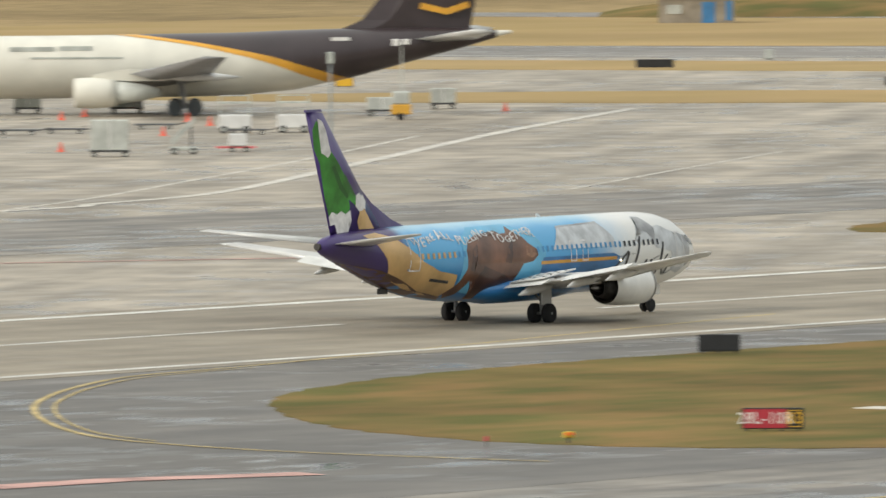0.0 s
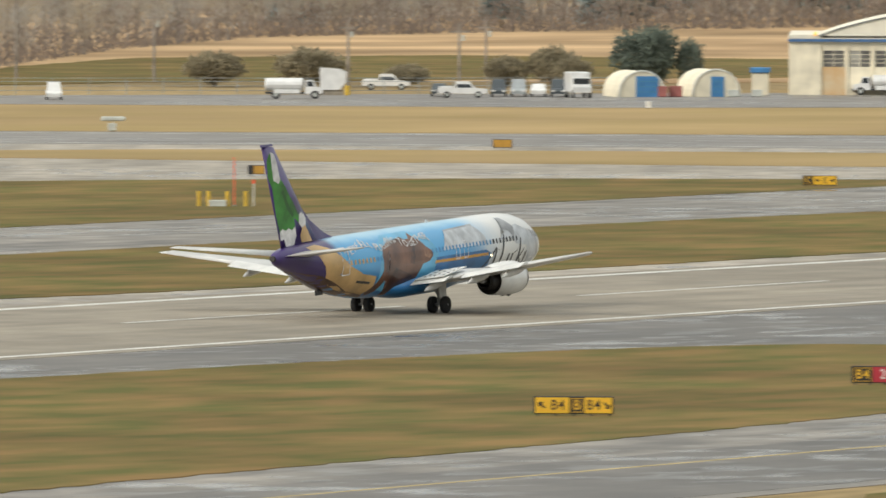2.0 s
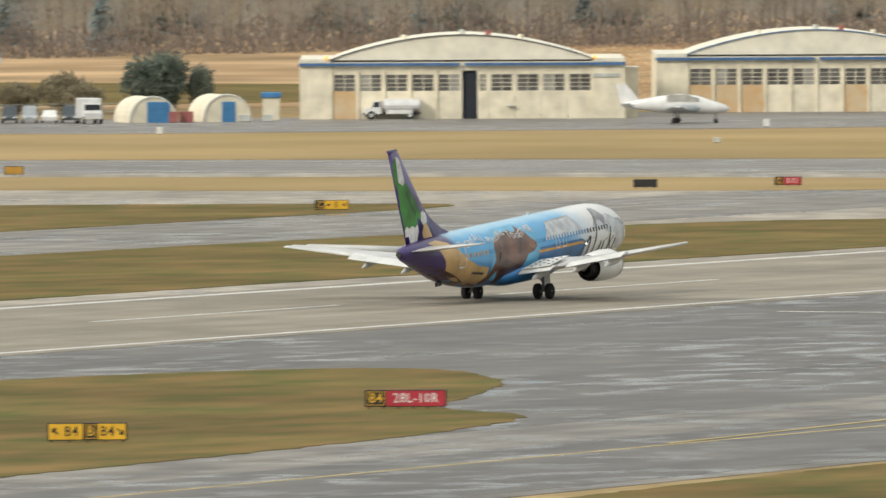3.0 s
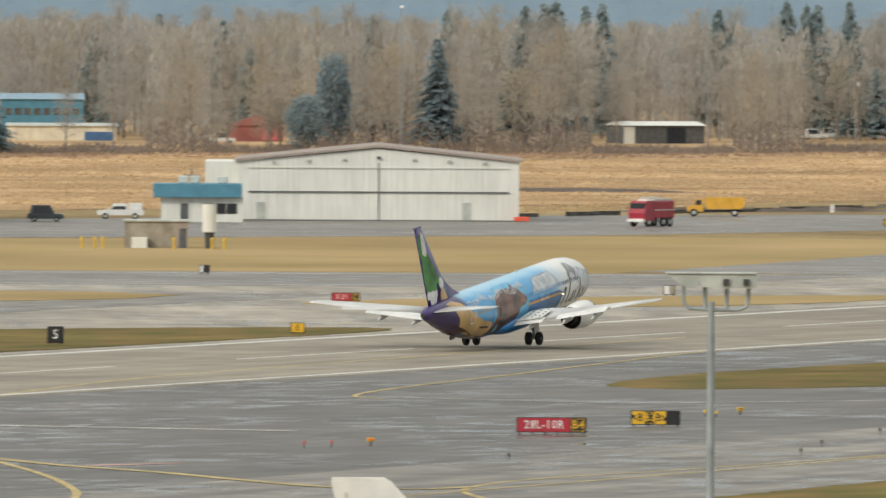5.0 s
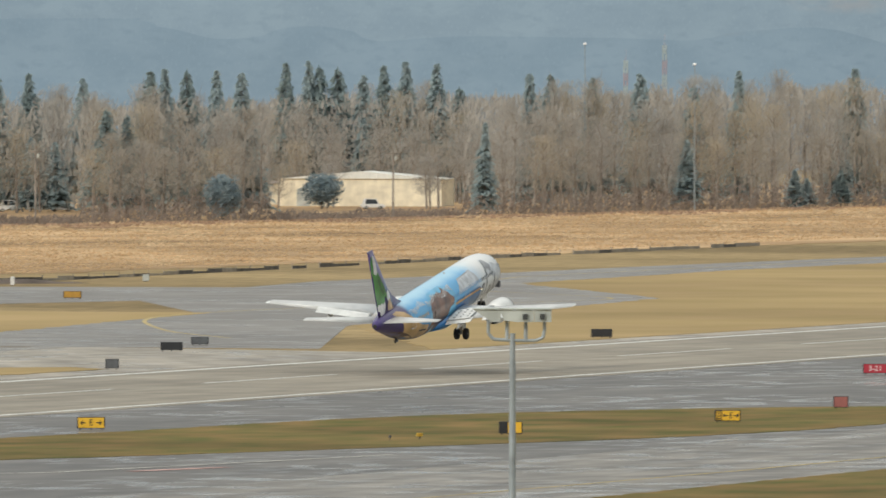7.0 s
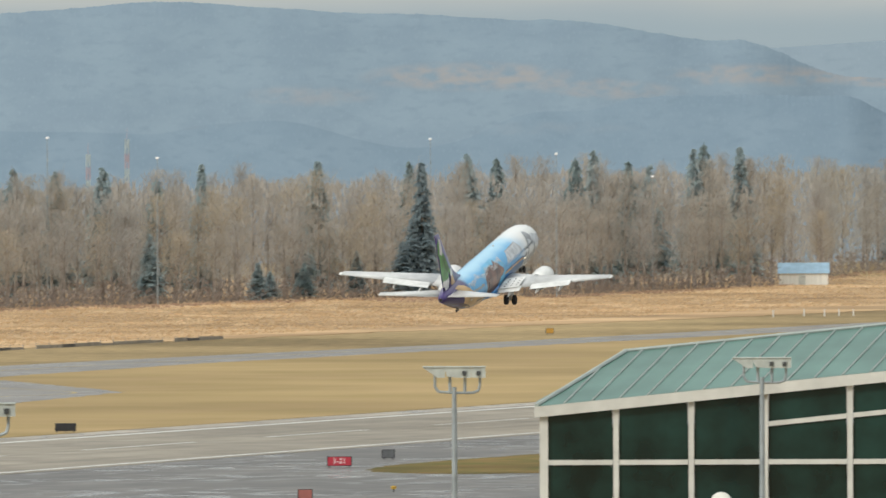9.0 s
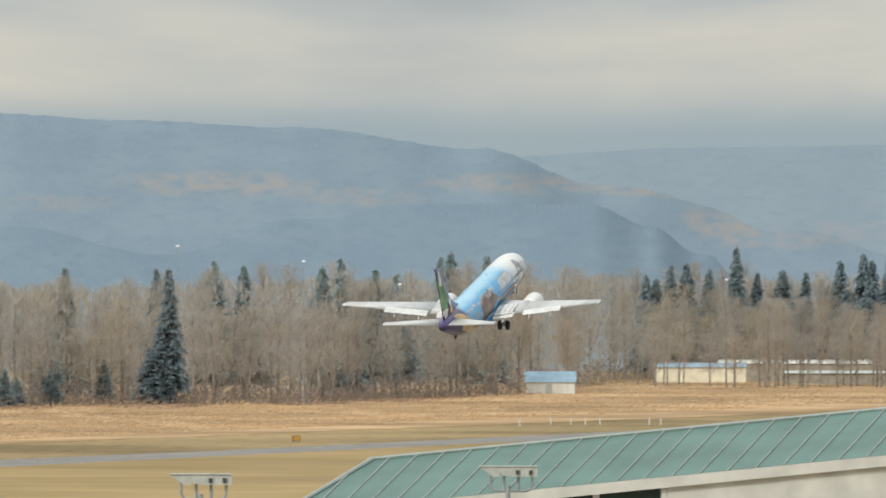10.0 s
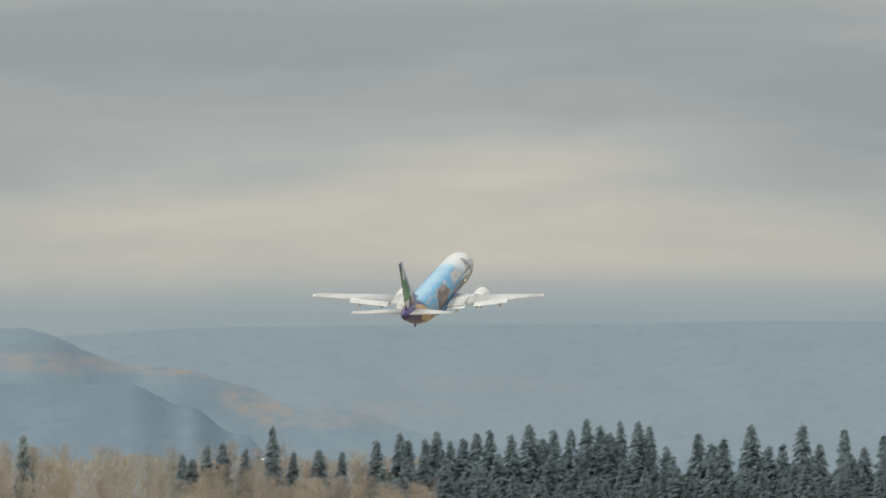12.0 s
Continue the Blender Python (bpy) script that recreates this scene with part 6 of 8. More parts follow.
# equipment near the crossing
def equipment_site():
    hut = thing("equipment_hut", seen(-584, 1434), "brown block equipment hut with flat roof on the turf", "shed")
    part("wall", B(-3.3, 2.2, -2, 2, 0, 2.8), M["concrete_wall"], hut)
    part("side_wall", B(2.2, 3.4, -2.002, 2, 0, 2.8), M["roof_tan"], hut)
    part("roof", B(-3.5, 3.6, -2.2, 2.2, 2.8, 3.02, bevel=0.03), M["bin_grey"], hut)
    part("door", B(2.45, 3.2, -2.06, -2.0, 0, 2.1), M["sign_back"], hut)
    part("cabinet", B(-2.6, -0.9, -3.0, -2.1, 0, 1.15, bevel=0.04), M["white_metal"], hut)
    mast = thing("radome_mast", seen(-577.5, 1433), "white cylindrical aerial on a dark stand", "aerial")
    part("drum", rod(bmesh.new(), (0, 0, 1.75), (0, 0, 4.7), 0.75, n=20), M["white_metal"], mast, smooth=False)
    part("stand", rod(bmesh.new(), (0, 0, 0), (0, 0, 1.76), 0.42, 0.5, 8), M["leg_metal"], mast)
    for x, y in ((-590, 1428), (-588.5, 1428), (-587.6, 1428), (-579.5, 1428), (-575.6, 1429), (-574.4, 1429.5), (-533.0, 1012.9), (-532.3, 1013.2), (-530.9, 1013.7), (-529.6, 1014.3)):
        single("bollard", rod(bmesh.new(), (0, 0, -0.02), (0, 0, 1.25), 0.15, n=10), M["post_yellow"], pose(x, y, 0), "yellow steel bollard standing on turf", "bollard", "yellow bollards")
    p = thing("marker_pole", seen(-530.4, 1013.9), "thin orange-red marker pole on the turf", "pole")
    part("shaft", rod(bmesh.new(), (0, 0, 0), (0, 0, 3.9), 0.06, 0.045, 8), M["cone_red"], p)
    part("base", rod(bmesh.new(), (0, 0, 0), (0, 0, 0.2), 0.16, n=8), M["concrete_wall"], p)
    p = thing("marker_pole", seen(-529.0, 1014.5), "pale short marker pole with red top", "pole")
    part("shaft", rod(bmesh.new(), (0, 0, 0), (0, 0, 1.9), 0.05, 0.045, 8), M["sign_white"], p)
    part("top", rod(bmesh.new(), (0, 0, 1.85), (0, 0, 2.15), 0.12, n=8), M["cone_red"], p)
    c = thing("utility_cabinet", seen(-531.6, 1013.4), "low grey-green cabinet between bollards", "cabinet")
    part("case", B(-0.7, 0.7, -0.4, 0.4, 0, 0.55, bevel=0.05), M["bin_grey"], c)
    for x, y, w, h in ((-732, 1185, 0.8, 0.95), (-735, 1251, 0.9, 0.6), (-679, 1272, 0.85, 0.8), (-689, 1413, 0.6, 0.8), (-609, 1380, 0.8, 0.6), (-641, 1466, 0.7, 0.9), (-597, 1735, 0.8, 0.9), (-602, 1699, 0.5, 1.1)):
        b = thing("marker_box", seen(x, y), "small pale marker box on the grass", "marker", "pale marker boxes")
        part("case", B(-w / 2, w / 2, -w / 3, w / 3, 0.08, h, bevel=0.03), M["bin_grey" if w > 0.75 else "sign_white"], b)
        part("foot", B(-w / 4, w / 4, -w / 5, w / 5, -0.02, 0.1), M["leg_metal"], b)
    v = thing("wind_vane", seen(-679.6, 1273.3), "low white tetrahedral wind marker", "marker")
    part("post", rod(bmesh.new(), (0, 0, 0), (0, 0, 1.0), 0.07, n=8), M["sign_white"], v)
    part("vane", B(-1.2, 1.2, -0.3, 0.3, 1.0, 1.45, bevel=0.1), M["bin_grey"], v)
    b = thing("blue_bin", seen(-810, 1373), "small blue box at the wood's edge", "bin")
    part("case", B(-0.6, 0.6, -0.4, 0.4, 0, 0.8, bevel=0.05), M["blue_door"], b)
    part("lid", B(-0.62, 0.62, -0.42, 0.42, 0.8, 0.9, bevel=0.03), M["blue_trim"], b)
    for x, y in ((-607, 2359), (-605, 2372), (-602, 2374), (-599.5, 2374), (-597, 2374), (-590, 2380), (-588, 2380)):
        single("white_peg", rod(bmesh.new(), (0, 0, -0.02), (0, 0, 1.2), 0.10, n=6), M["sign_white"], pose(x, y, 0), "white peg marker on the dry field", "peg", "white pegs")


equipment_site()


# ---- hangars ----
HANGAR_TURN = 25.0      # degrees from x to the hangars' fronts


def arched_hangar(x, y, w, open_door, label):
    """Origin at the front's near corner; local x along the front, y into the building."""
    h = thing("hangar", pose(x, y, 0, 0, 0, HANGAR_TURN), label, "hangar", "arched hangars")
    eave, crown, depth = 6.5, 9.35, 36
    n = 24
    arch = [(3.4 + (w - 6.8) * i / n, eave + 0.2 + (crown - eave) * math.sin(math.pi * i / n) ** 0.85) for i in range(n + 1)]
    bay0, bay1 = 3.6, w - 3.6
    mid = (bay0 + bay1) / 2
    gap = 1.4 if open_door else 0.0
    # front wall: base, pilasters, heads, with windows let in
    part("corner_block", B(0, bay0, 0, depth, 0, eave), M["hangar_wall"], h)
    part("corner_block", B(bay1, w, 0, depth, 0, eave), M["hangar_wall"], h)
    part("back_wall", B(bay0, bay1, depth - 0.4, depth, 0, eave), M["hangar_wall"], h)
    part("header", B(bay0, bay1, 0.15, 0.55, 5.5, eave), M["hangar_wall"], h)
    bays = 10
    bw = (bay1 - bay0) / bays
    for i in range(bays):
        x0 = bay0 + i * bw
        x1 = x0 + bw
        if open_door and i == 5:
            x0 += gap * 1.2
        d = part("door_leaf", B(x0 + 0.02, x1 - 0.02, 0.2, 0.45, 0, 3.2), M["rust_stain" if (i == 0 or not open_door and i in (1, 2, 6, 8)) else "hangar_wall"], h, "stained cream door leaf")
        part("lintel", B(x0 + 0.02, x1 - 0.02, 0.2, 0.45, 5.05, 5.5), M["hangar_wall"], d)
        for a, b in ((x0 + 0.02, x0 + 0.32), (x1 - 0.32, x1 - 0.02)):
            part("pier", B(a, b, 0.2, 0.45, 3.2, 5.05), M["hangar_wall"], d)
        cxm = (x0 + x1) / 2
        for q, (a, b) in enumerate(((x0 + 0.32, cxm - 0.05), (cxm + 0.05, x1 - 0.32))):
            part("pane", B(a, b, 0.30, 0.36, 3.2, 5.05), M["pane_light" if (i * 2 + q) % 7 == 2 else "pane"], d)
            for z in (3.65, 4.1, 4.6):
                part("glazing_bar", B(a, b, 0.27, 0.30, z - 0.03, z + 0.03), M["hangar_wall"], d)
        part("mullion", B(cxm - 0.05, cxm + 0.05, 0.26, 0.4, 3.2, 5.05), M["hangar_wall"], d)
        if i < 5 or not open_door:
            part("pilaster", B(x0 - 0.14, x0 + 0.14, 0.05, 0.2, 0, 5.5), M["hangar_wall"], h)
    if open_door:
        # a thin dark sheet closes the gap and stands for the interior's shade
        part("open_doorway", B(bay0 + 5 * bw + 0.05, bay0 + 5 * bw + gap * 1.2, 0.5, 0.6, 0, 5.4), M["opening_shade"], h, "dark sheet for the shade in the open door gap")
    for a, b in ((-0.1, mid - 0.3), (mid + 0.3, w + 0.1)):
        part("canopy", B(a, b, -0.35, 0.15, eave - 0.45, eave - 0.12), M["blue_trim"], h, "blue canopy strip")
    for a, b in ((0, bay0), (bay1, w)):
        part("parapet", B(a, b, -0.05, depth, eave, eave + 0.35), M["hangar_roof"], h)
    g = bmesh.new()
    for y0, y1 in ((0.1, depth - 0.1),):
        fa = [g.verts.new((px, y0, pz)) for px, pz in arch]
        ba = [g.verts.new((px, y1, pz)) for px, pz in arch]
        for i in range(n):
            g.faces.new((fa[i], fa[i + 1], ba[i + 1], ba[i]))
        g.faces.new(fa)
        g.faces.new(ba[::-1])
    part("vault", g, M["hangar_roof"], h, "shallow cream vault roof")
    e = bmesh.new()
    for (ax, az), (bx, bz) in zip(arch, arch[1:]):
        rod(e, (ax, 0.0, az), (bx, 0.0, bz), 0.07, n=5)
    part("vault_edge", e, M["sign_back" if open_door else "blue_trim"], h)
    for px, k in ((w * 0.32, "hangar_roof"), (w * 0.5, "bin_grey"), (w * 0.58, "barn"), (w * 0.68, "hangar_roof")):
        pz = eave + 0.2 + (crown - eave) * math.sin(math.pi * (px - 3.4) / (w - 6.8)) ** 0.85
        part("roof_vent", rod(bmesh.new(), (px, 6, pz - 0.3), (px, 6, pz + 0.55), 0.28, 0.34, 10), M[k], h)
    if open_door:
        for px in (3.0, w - 3.4):
            part("lamp", rod(bmesh.new(), (px, -0.1, eave + 0.35), (px, -0.35, eave + 0.6), 0.17, n=10), M["lamp_amber"], h, "lit amber lamp")
        part("name_board", B(w - 3.6, w - 0.6, -0.12, -0.003, 4.7, 5.1), M["bin_grey"], h, "pale board")
    return h


arched_hangar(-713.2, 1499, 36.9, True, "cream arched hangar with blue canopy and open door gap")
arched_hangar(-691.4, 1549.5, 37.2, False, "cream arched hangar with stained doors and blue canopy")
link = thing("hangar_link", pose(-685.0, 1507.0, 0, 0, 0, HANGAR_TURN), "low cream link building between hangars", "building")
part("wall", B(4.0, 9.5, 7.5, 16, 0, 5.6), M["hangar_wall"], link)
part("parapet", B(4.0, 9.5, 7.3, 16, 5.6, 5.8), M["hangar_roof"], link)
part("window", B(4.6, 5.8, 7.4, 7.5, 3.6, 4.7), M["pane"], link)
part("blue_hoarding", B(4.2, 5.4, 7.2, 7.45, 0, 1.4), M["blue_door"], link)
annex = thing("annex_shed", pose(-718.5, 1494, 0, 0, 0, HANGAR_TURN), "small cream annex with blue roof beside the hangar", "shed")
part("wall", B(2.7, 4.6, 2.0, 5, 0, 2.5), M["hangar_wall"], annex)
part("roof", B(2.5, 4.8, 1.8, 5.2, 2.5, 3.1, bevel=0.08), M["blue_door"], annex)


def white_hangar():
    h = thing("hangar", pose(-642.4, 1603, 0, 0, 0, 21.5), "white sheet-metal hangar with low gabled roof", "hangar")
    w, eave, ridge, depth = 33.2, 7.0, 8.7, 32
    g = bmesh.new()
    pts = [(0, 0), (w, 0), (w, eave), (w / 2, ridge - 0.15), (0, eave)]
    lo = [g.verts.new((x, 0, z)) for x, z in pts]
    hi = [g.verts.new((x, depth, z)) for x, z in pts]
    g.faces.new(lo)
    g.faces.new(hi[::-1])
    for i in range(5):
        g.faces.new((lo[i], lo[(i + 1) % 5], hi[(i + 1) % 5], hi[i]))
    part("wall", g, M["white_metal"], h)
    for s in (0, 1):
        r = bmesh.new()
        a, b = ((-0.4, eave - 0.02), (w / 2, ridge)) if s == 0 else ((w / 2, ridge), (w + 0.4, eave - 0.02))
        loft(r, [[(px, y, pz), (px, y, pz + 0.28)] + [(qx, y, qz + 0.28), (qx, y, qz)] for y in (-0.35, depth + 0.3) for (px, pz), (qx, qz) in ((a, b),)])
        part("roof", r, M["roof_tan"], h, "tan roofing with brown edge")
    part("side_bay", B(-3.9, 0, 4, 26, 0, eave - 0.1), M["white_metal"], h)
    part("door_rail", B(1.2, w - 1.2, -0.18, -0.003, 3.35, 3.5), M["sign_back"], h)
    part("door_rail", B(1.2, w - 1.2, -0.12, -0.003, 6.2, 6.27), M["bin_grey"], h)
    part("door_seam", B(w / 2 - 0.06, w / 2 + 0.06, -0.1, -0.003, 0, 6.9), M["sign_back"], h)
    part("sill", B(0, w, -0.15, 0, 0, 0.15), M["sign_back"], h)
    for i in range(1, 8):
        x = w * i / 8
        part("lamp", B(x - 0.2, x + 0.2, -0.35, -0.003, 7.35 - abs(i - 4) * 0.2, 7.65 - abs(i - 4) * 0.2, bevel=0.04), M["sign_back" if i == 4 else "bin_grey"], h)
    for x in (2.2, 26.5):
        part("door", B(x, x + 1.0, -0.06, -0.003, 0.15, 2.2), M["bin_grey"], h)
    part("fire_cart", B(w - 0.6, w + 1.2, -1.4, -0.5, 0.1, 0.6, bevel=0.06), M["cone_red"], h)
    o = thing("office", pose(-645.5, 1586.5, 0, 0, 0, 21.8), "low white office with deep teal fascia", "building")
    part("wall", B(0, 9.6, 0, 8, 0, 2.9), M["white_metal"], o)
    part("fascia", B(-0.9, 9.5, -0.9, 8.2, 2.9, 4.5, bevel=0.05), M["teal"], o, "teal fascia")
    part("door", B(2.3, 3.2, -0.08, -0.003, 0, 2.2), M["sign_back"], o)
    part("frame", B(2.15, 2.3, -0.1, -0.003, 0, 2.3), M["white_metal"], o)
    for a, b in ((5.0, 6.3), (6.4, 7.6), (7.7, 8.9)):
        part("window", B(a, b, -0.07, -0.003, 1.0, 2.2), M["glass_dark"], o)
    for x in (2.0, 3.4, 6.6):
        part("roof_unit", B(x, x + 1.2, 3, 4.4, 4.5, 5.4, bevel=0.1), M["bin_grey"], o)


white_hangar()


def shed(name, m, w, d, eave, ridge, wall, roof, label, windows=(), category="building", gable_front=False):
    h = thing(name, m, label, category)
    part("wall", B(-w / 2, w / 2, 0, d, 0, eave), M[wall], h)
    r = bmesh.new()
    if gable_front:
        pr = [(-w / 2 - 0.3, eave), (w / 2 + 0.3, eave), (0, ridge)]
        loft(r, [[(x, y, z) for x, z in pr] for y in (-0.3, d + 0.3)])
    else:
        pr = [(-0.4, eave), (d + 0.4, eave), (d / 2, ridge)]
        loft(r, [[(x, y, z) for y, z in pr] for x in (-w / 2 - 0.3, w / 2 + 0.3)])
    part("roof", r, M[roof], h)
    for x0, x1, z0, z1, k in windows:
        part("door" if z0 < 0.2 else "window", B(x0, x1, -0.06, -0.003, z0, z1), M[k], h)
    return h


shed("pump_house", seen(-840, 1345), 8.2, 6, 2.9, 5.0, "concrete_wall", "blue_roof", "small grey pump house with pale blue roof", ((0.6, 2.0, 0, 2.3, "blue_door"), (3.2, 3.9, 0.3, 2.4, "blue_door"), (-3.2, -1.6, 1.0, 2.0, "bin_grey")))
shed("field_shed", seen(-739.5, 2899), 10.0, 6, 2.4, 4.6, "white_metal", "blue_roof", "small grey shed with pale blue roof on the field", ((-1, 0.4, 0, 2.0, "bin_grey"),))
shed("teal_warehouse", seen(*at(-22.608, 2590)), 14.5, 12, 7.0, 8.0, "teal", "blue_roof", "teal warehouse with pale roof in the wood", tuple((-6.5 + i * 1.7, -5.3 + i * 1.7, 4.2, 5.4, "pane") for i in range(8)))
shed("low_store", seen(*at(-22.53, 2560)), 19, 8, 2.6, 3.1, "hangar_wall", "bin_grey", "low cream store building in the wood", ((4, 9, 0, 1.6, "blue_trim"),))
shed("red_barn", seen(*at(-21.77, 2560)), 9.5, 9, 2.8, 4.6, "barn", "barn", "red barn at the wood's edge", ((1.2, 3.8, 0.3, 2.2, "sign_pink"),), "barn", True)
# the carport's last panel is a dark sheet for the shade in its opening
shed("carport", seen(*at(-20.17, 2560), 20), 15, 9, 3.2, 3.9, "sign_back", "white_metal", "long open shed with white roof", ((-7.5, -5.5, 0, 3.0, "white_metal"), (0.5, 4, 0, 2.8, "opening_shade")))
shed("yellow_warehouse", seen(*at(-18.15, 2740), -10), 31, 14, 5.2, 6.6, "hangar_wall", "white_metal", "pale yellow warehouse behind bare trees", ((-12, -9.5, 0, 3.2, "bin_grey"),), gable_front=True)
shed("low_annex", seen(*at(-18.55, 2770)), 14, 8, 4.0, 4.6, "hangar_wall", "roof_tan", "low tan annex behind bare trees")
shed("long_depot", seen(*at(-13.15, 3290), -4), 58, 14, 4.0, 4.8, "concrete_wall", "white_metal", "long low depot with white roof", ((8, 16, 0, 2.6, "pane"),))
shed("blue_store", seen(*at(-13.72, 3260)), 20, 12, 3.4, 4.4, "hangar_wall", "blue_roof", "low store with blue-green roof")
shed("small_store", seen(*at(-12.72, 3230)), 9, 7, 2.2, 3.4, "hangar_wall", "blue_roof", "small store with blue roof")
shed("grey_house", seen(*at(-13.15, 3220)), 28, 10, 2.4, 3.0, "concrete_wall", "bin_grey", "long pale low shed before the depot")


def hut_arched(x, y, w, h, door, label):
    t = thing("arched_hut", seen(x, y, 12), label, "hut", "arched white huts")
    n = 16
    prof = [(-w / 2 * math.cos(math.pi * i / n), h * math.sin(math.pi * i / n) ** 0.8) for i in range(n + 1)]
    part("shell", loft(bmesh.new(), [[(px, y0, pz) for px, pz in prof] for y0 in (0, 9)]), M["hangar_wall"], t, "cream arched shell")
    rim = bmesh.new()
    for (ax, az), (bx, bz) in zip(prof, prof[1:]):
        rod(rim, (ax, -0.05, az), (bx, -0.05, bz), 0.09, n=5)
    part("rim", rim, M["white_metal"], t)
    part("door", B(door[0], door[1], -0.09, -0.004, 0, door[2]), M["blue_door"], t, "blue door")
    for i in range(1, 4):
        part("door_rib", B(door[0], door[1], -0.11, -0.09, door[2] * i / 4 - 0.03, door[2] * i / 4 + 0.03), M["teal"], t)


hut_arched(-720.7, 1476.4, 5.25, 2.95, (-0.7, 1.9, 2.35), "cream arched hut with wide blue door")
hut_arched(-714.4, 1482.5, 5.4, 3.1, (-0.6, 0.9, 2.3), "cream arched hut with narrow blue door")
for x, y, w in ((-719.2, 1478, 1.6), (-718, 1479.5, 1.5), (-713.0, 1484, 1.3), (-711, 1486, 1.2)):
    b = thing("crate", seen(x, y), "orange-red crate beside the huts", "crate", "orange crates")
    part("case", B(-w / 2, w / 2, -0.5, 0.5, 0.05, 1.25 if w > 1.4 else 0.8, bevel=0.05), M["barn" if w > 1.3 else "bin_grey"], b)
    part("base", B(-w / 2, w / 2, -0.45, 0.45, -0.02, 0.08), M["leg_metal"], b)


# ---- vehicles ----
def wheels(parent, xs, half, r):
    for x in xs:
        for s in (-1, 1):
            t = part("tyre", rod(bmesh.new(), (x, s * half - 0.13, r), (x, s * half + 0.13, r), r, n=14), M["tyre"], parent)
            part("rim", rod(bmesh.new(), (x, s * half - 0.14, r), (x, s * half + 0.14, r), r * 0.5, n=10), M["bin_grey"], t)


def side_loft(prof, half, inset=0.0):
    """A body from its side outline (x, z), a little narrower above."""
    top = max(z for _, z in prof)
    bm = bmesh.new()
    return loft(bm, [[(x, s * (half - inset * max(0, z - 0.9) / max(0.3, top - 0.9)), z) for x, z in prof] for s in (-1, 1)])


def car(x, y, turn, paint, label, van=False):
    c = thing("van" if van else "car", seen(x, y, turn), label, "van" if van else "car", "parked vehicles")
    h = 1.95 if van else 1.45
    low = [(-2.1, 0.35), (2.1, 0.35), (2.15, 0.7), (1.9, 0.95), (-1.95, 1.0), (-2.15, 0.8)]
    part("body", side_loft(low, 0.88), M[paint], c)
    part("cabin", side_loft([(-1.85, 0.96), (1.15, 0.94), (0.55, h), (-1.6 if van else -1.1, h)], 0.84, 0.14), M[paint], c)
    part("side_glass", side_loft([(-1.55, 1.02), (0.9, 1.02), (0.48, h - 0.1), (-1.4 if van else -1.0, h - 0.1)], 0.855, 0.14), M["glass_dark"], c)
    wheels(c, (-1.3, 1.3), 0.78, 0.32)
    for s in (-0.6, 0.6):
        part("headlight", B(2.08, 2.17, s - 0.18, s + 0.18, 0.6, 0.78), M["sign_white"], c)


for x, y, p, v in ((-742, 1468, "car_dark", 0), (-736, 1471, "car_dark", 1), (-734, 1472, "car_silver", 1), (-732, 1473, "car_white", 0), (-730, 1474, "car_dark", 1), (-657, 1579, "car_dark", 1), (-768, 1425, "car_white", 1)):
    car(x, y, -90 if x < -700 else 0, p, {"car_dark": "dark parked vehicle on the ramp", "car_silver": "silver parked van on the ramp", "car_white": "white parked vehicle on the ramp"}[p], bool(v))
for x, y in (at(-19.58, 2640), at(-19.32, 2650), at(-18.1, 2690), at(-19.52, 2660), at(-21.9, 2530)):
    car(x, y, 10, "car_white", "white vehicle parked at the wood's edge", True)


def pickup(x, y, turn, label):
    c = thing("pickup_truck", seen(x, y, turn), label, "pickup truck", "parked vehicles")
    part("body", side_loft([(-2.8, 0.5), (2.7, 0.5), (2.75, 1.0), (1.4, 1.12), (-2.8, 1.08)], 0.92), M["car_white"], c)
    part("cab", side_loft([(-0.9, 1.05), (1.45, 1.05), (0.75, 1.85), (-0.75, 1.85)], 0.88, 0.14), M["car_white"], c)
    part("side_glass", side_loft([(-0.7, 1.15), (1.1, 1.15), (0.65, 1.72), (-0.6, 1.72)], 0.895, 0.14), M["glass_dark"], c)
    part("bed_box", B(-2.6, -1.0, -0.8, 0.8, 1.08, 1.9 if turn > 100 else 1.3, bevel=0.05), M["car_white"], c)
    wheels(c, (-1.75, 1.75), 0.8, 0.38)


pickup(-735.5, 1461, 0, "white pickup truck with a bed cap on the ramp")
pickup(-657, 1602, 180, "white pickup truck beside the office")
pickup(-766, 1502, 0, "white pickup truck behind the ramp fence")


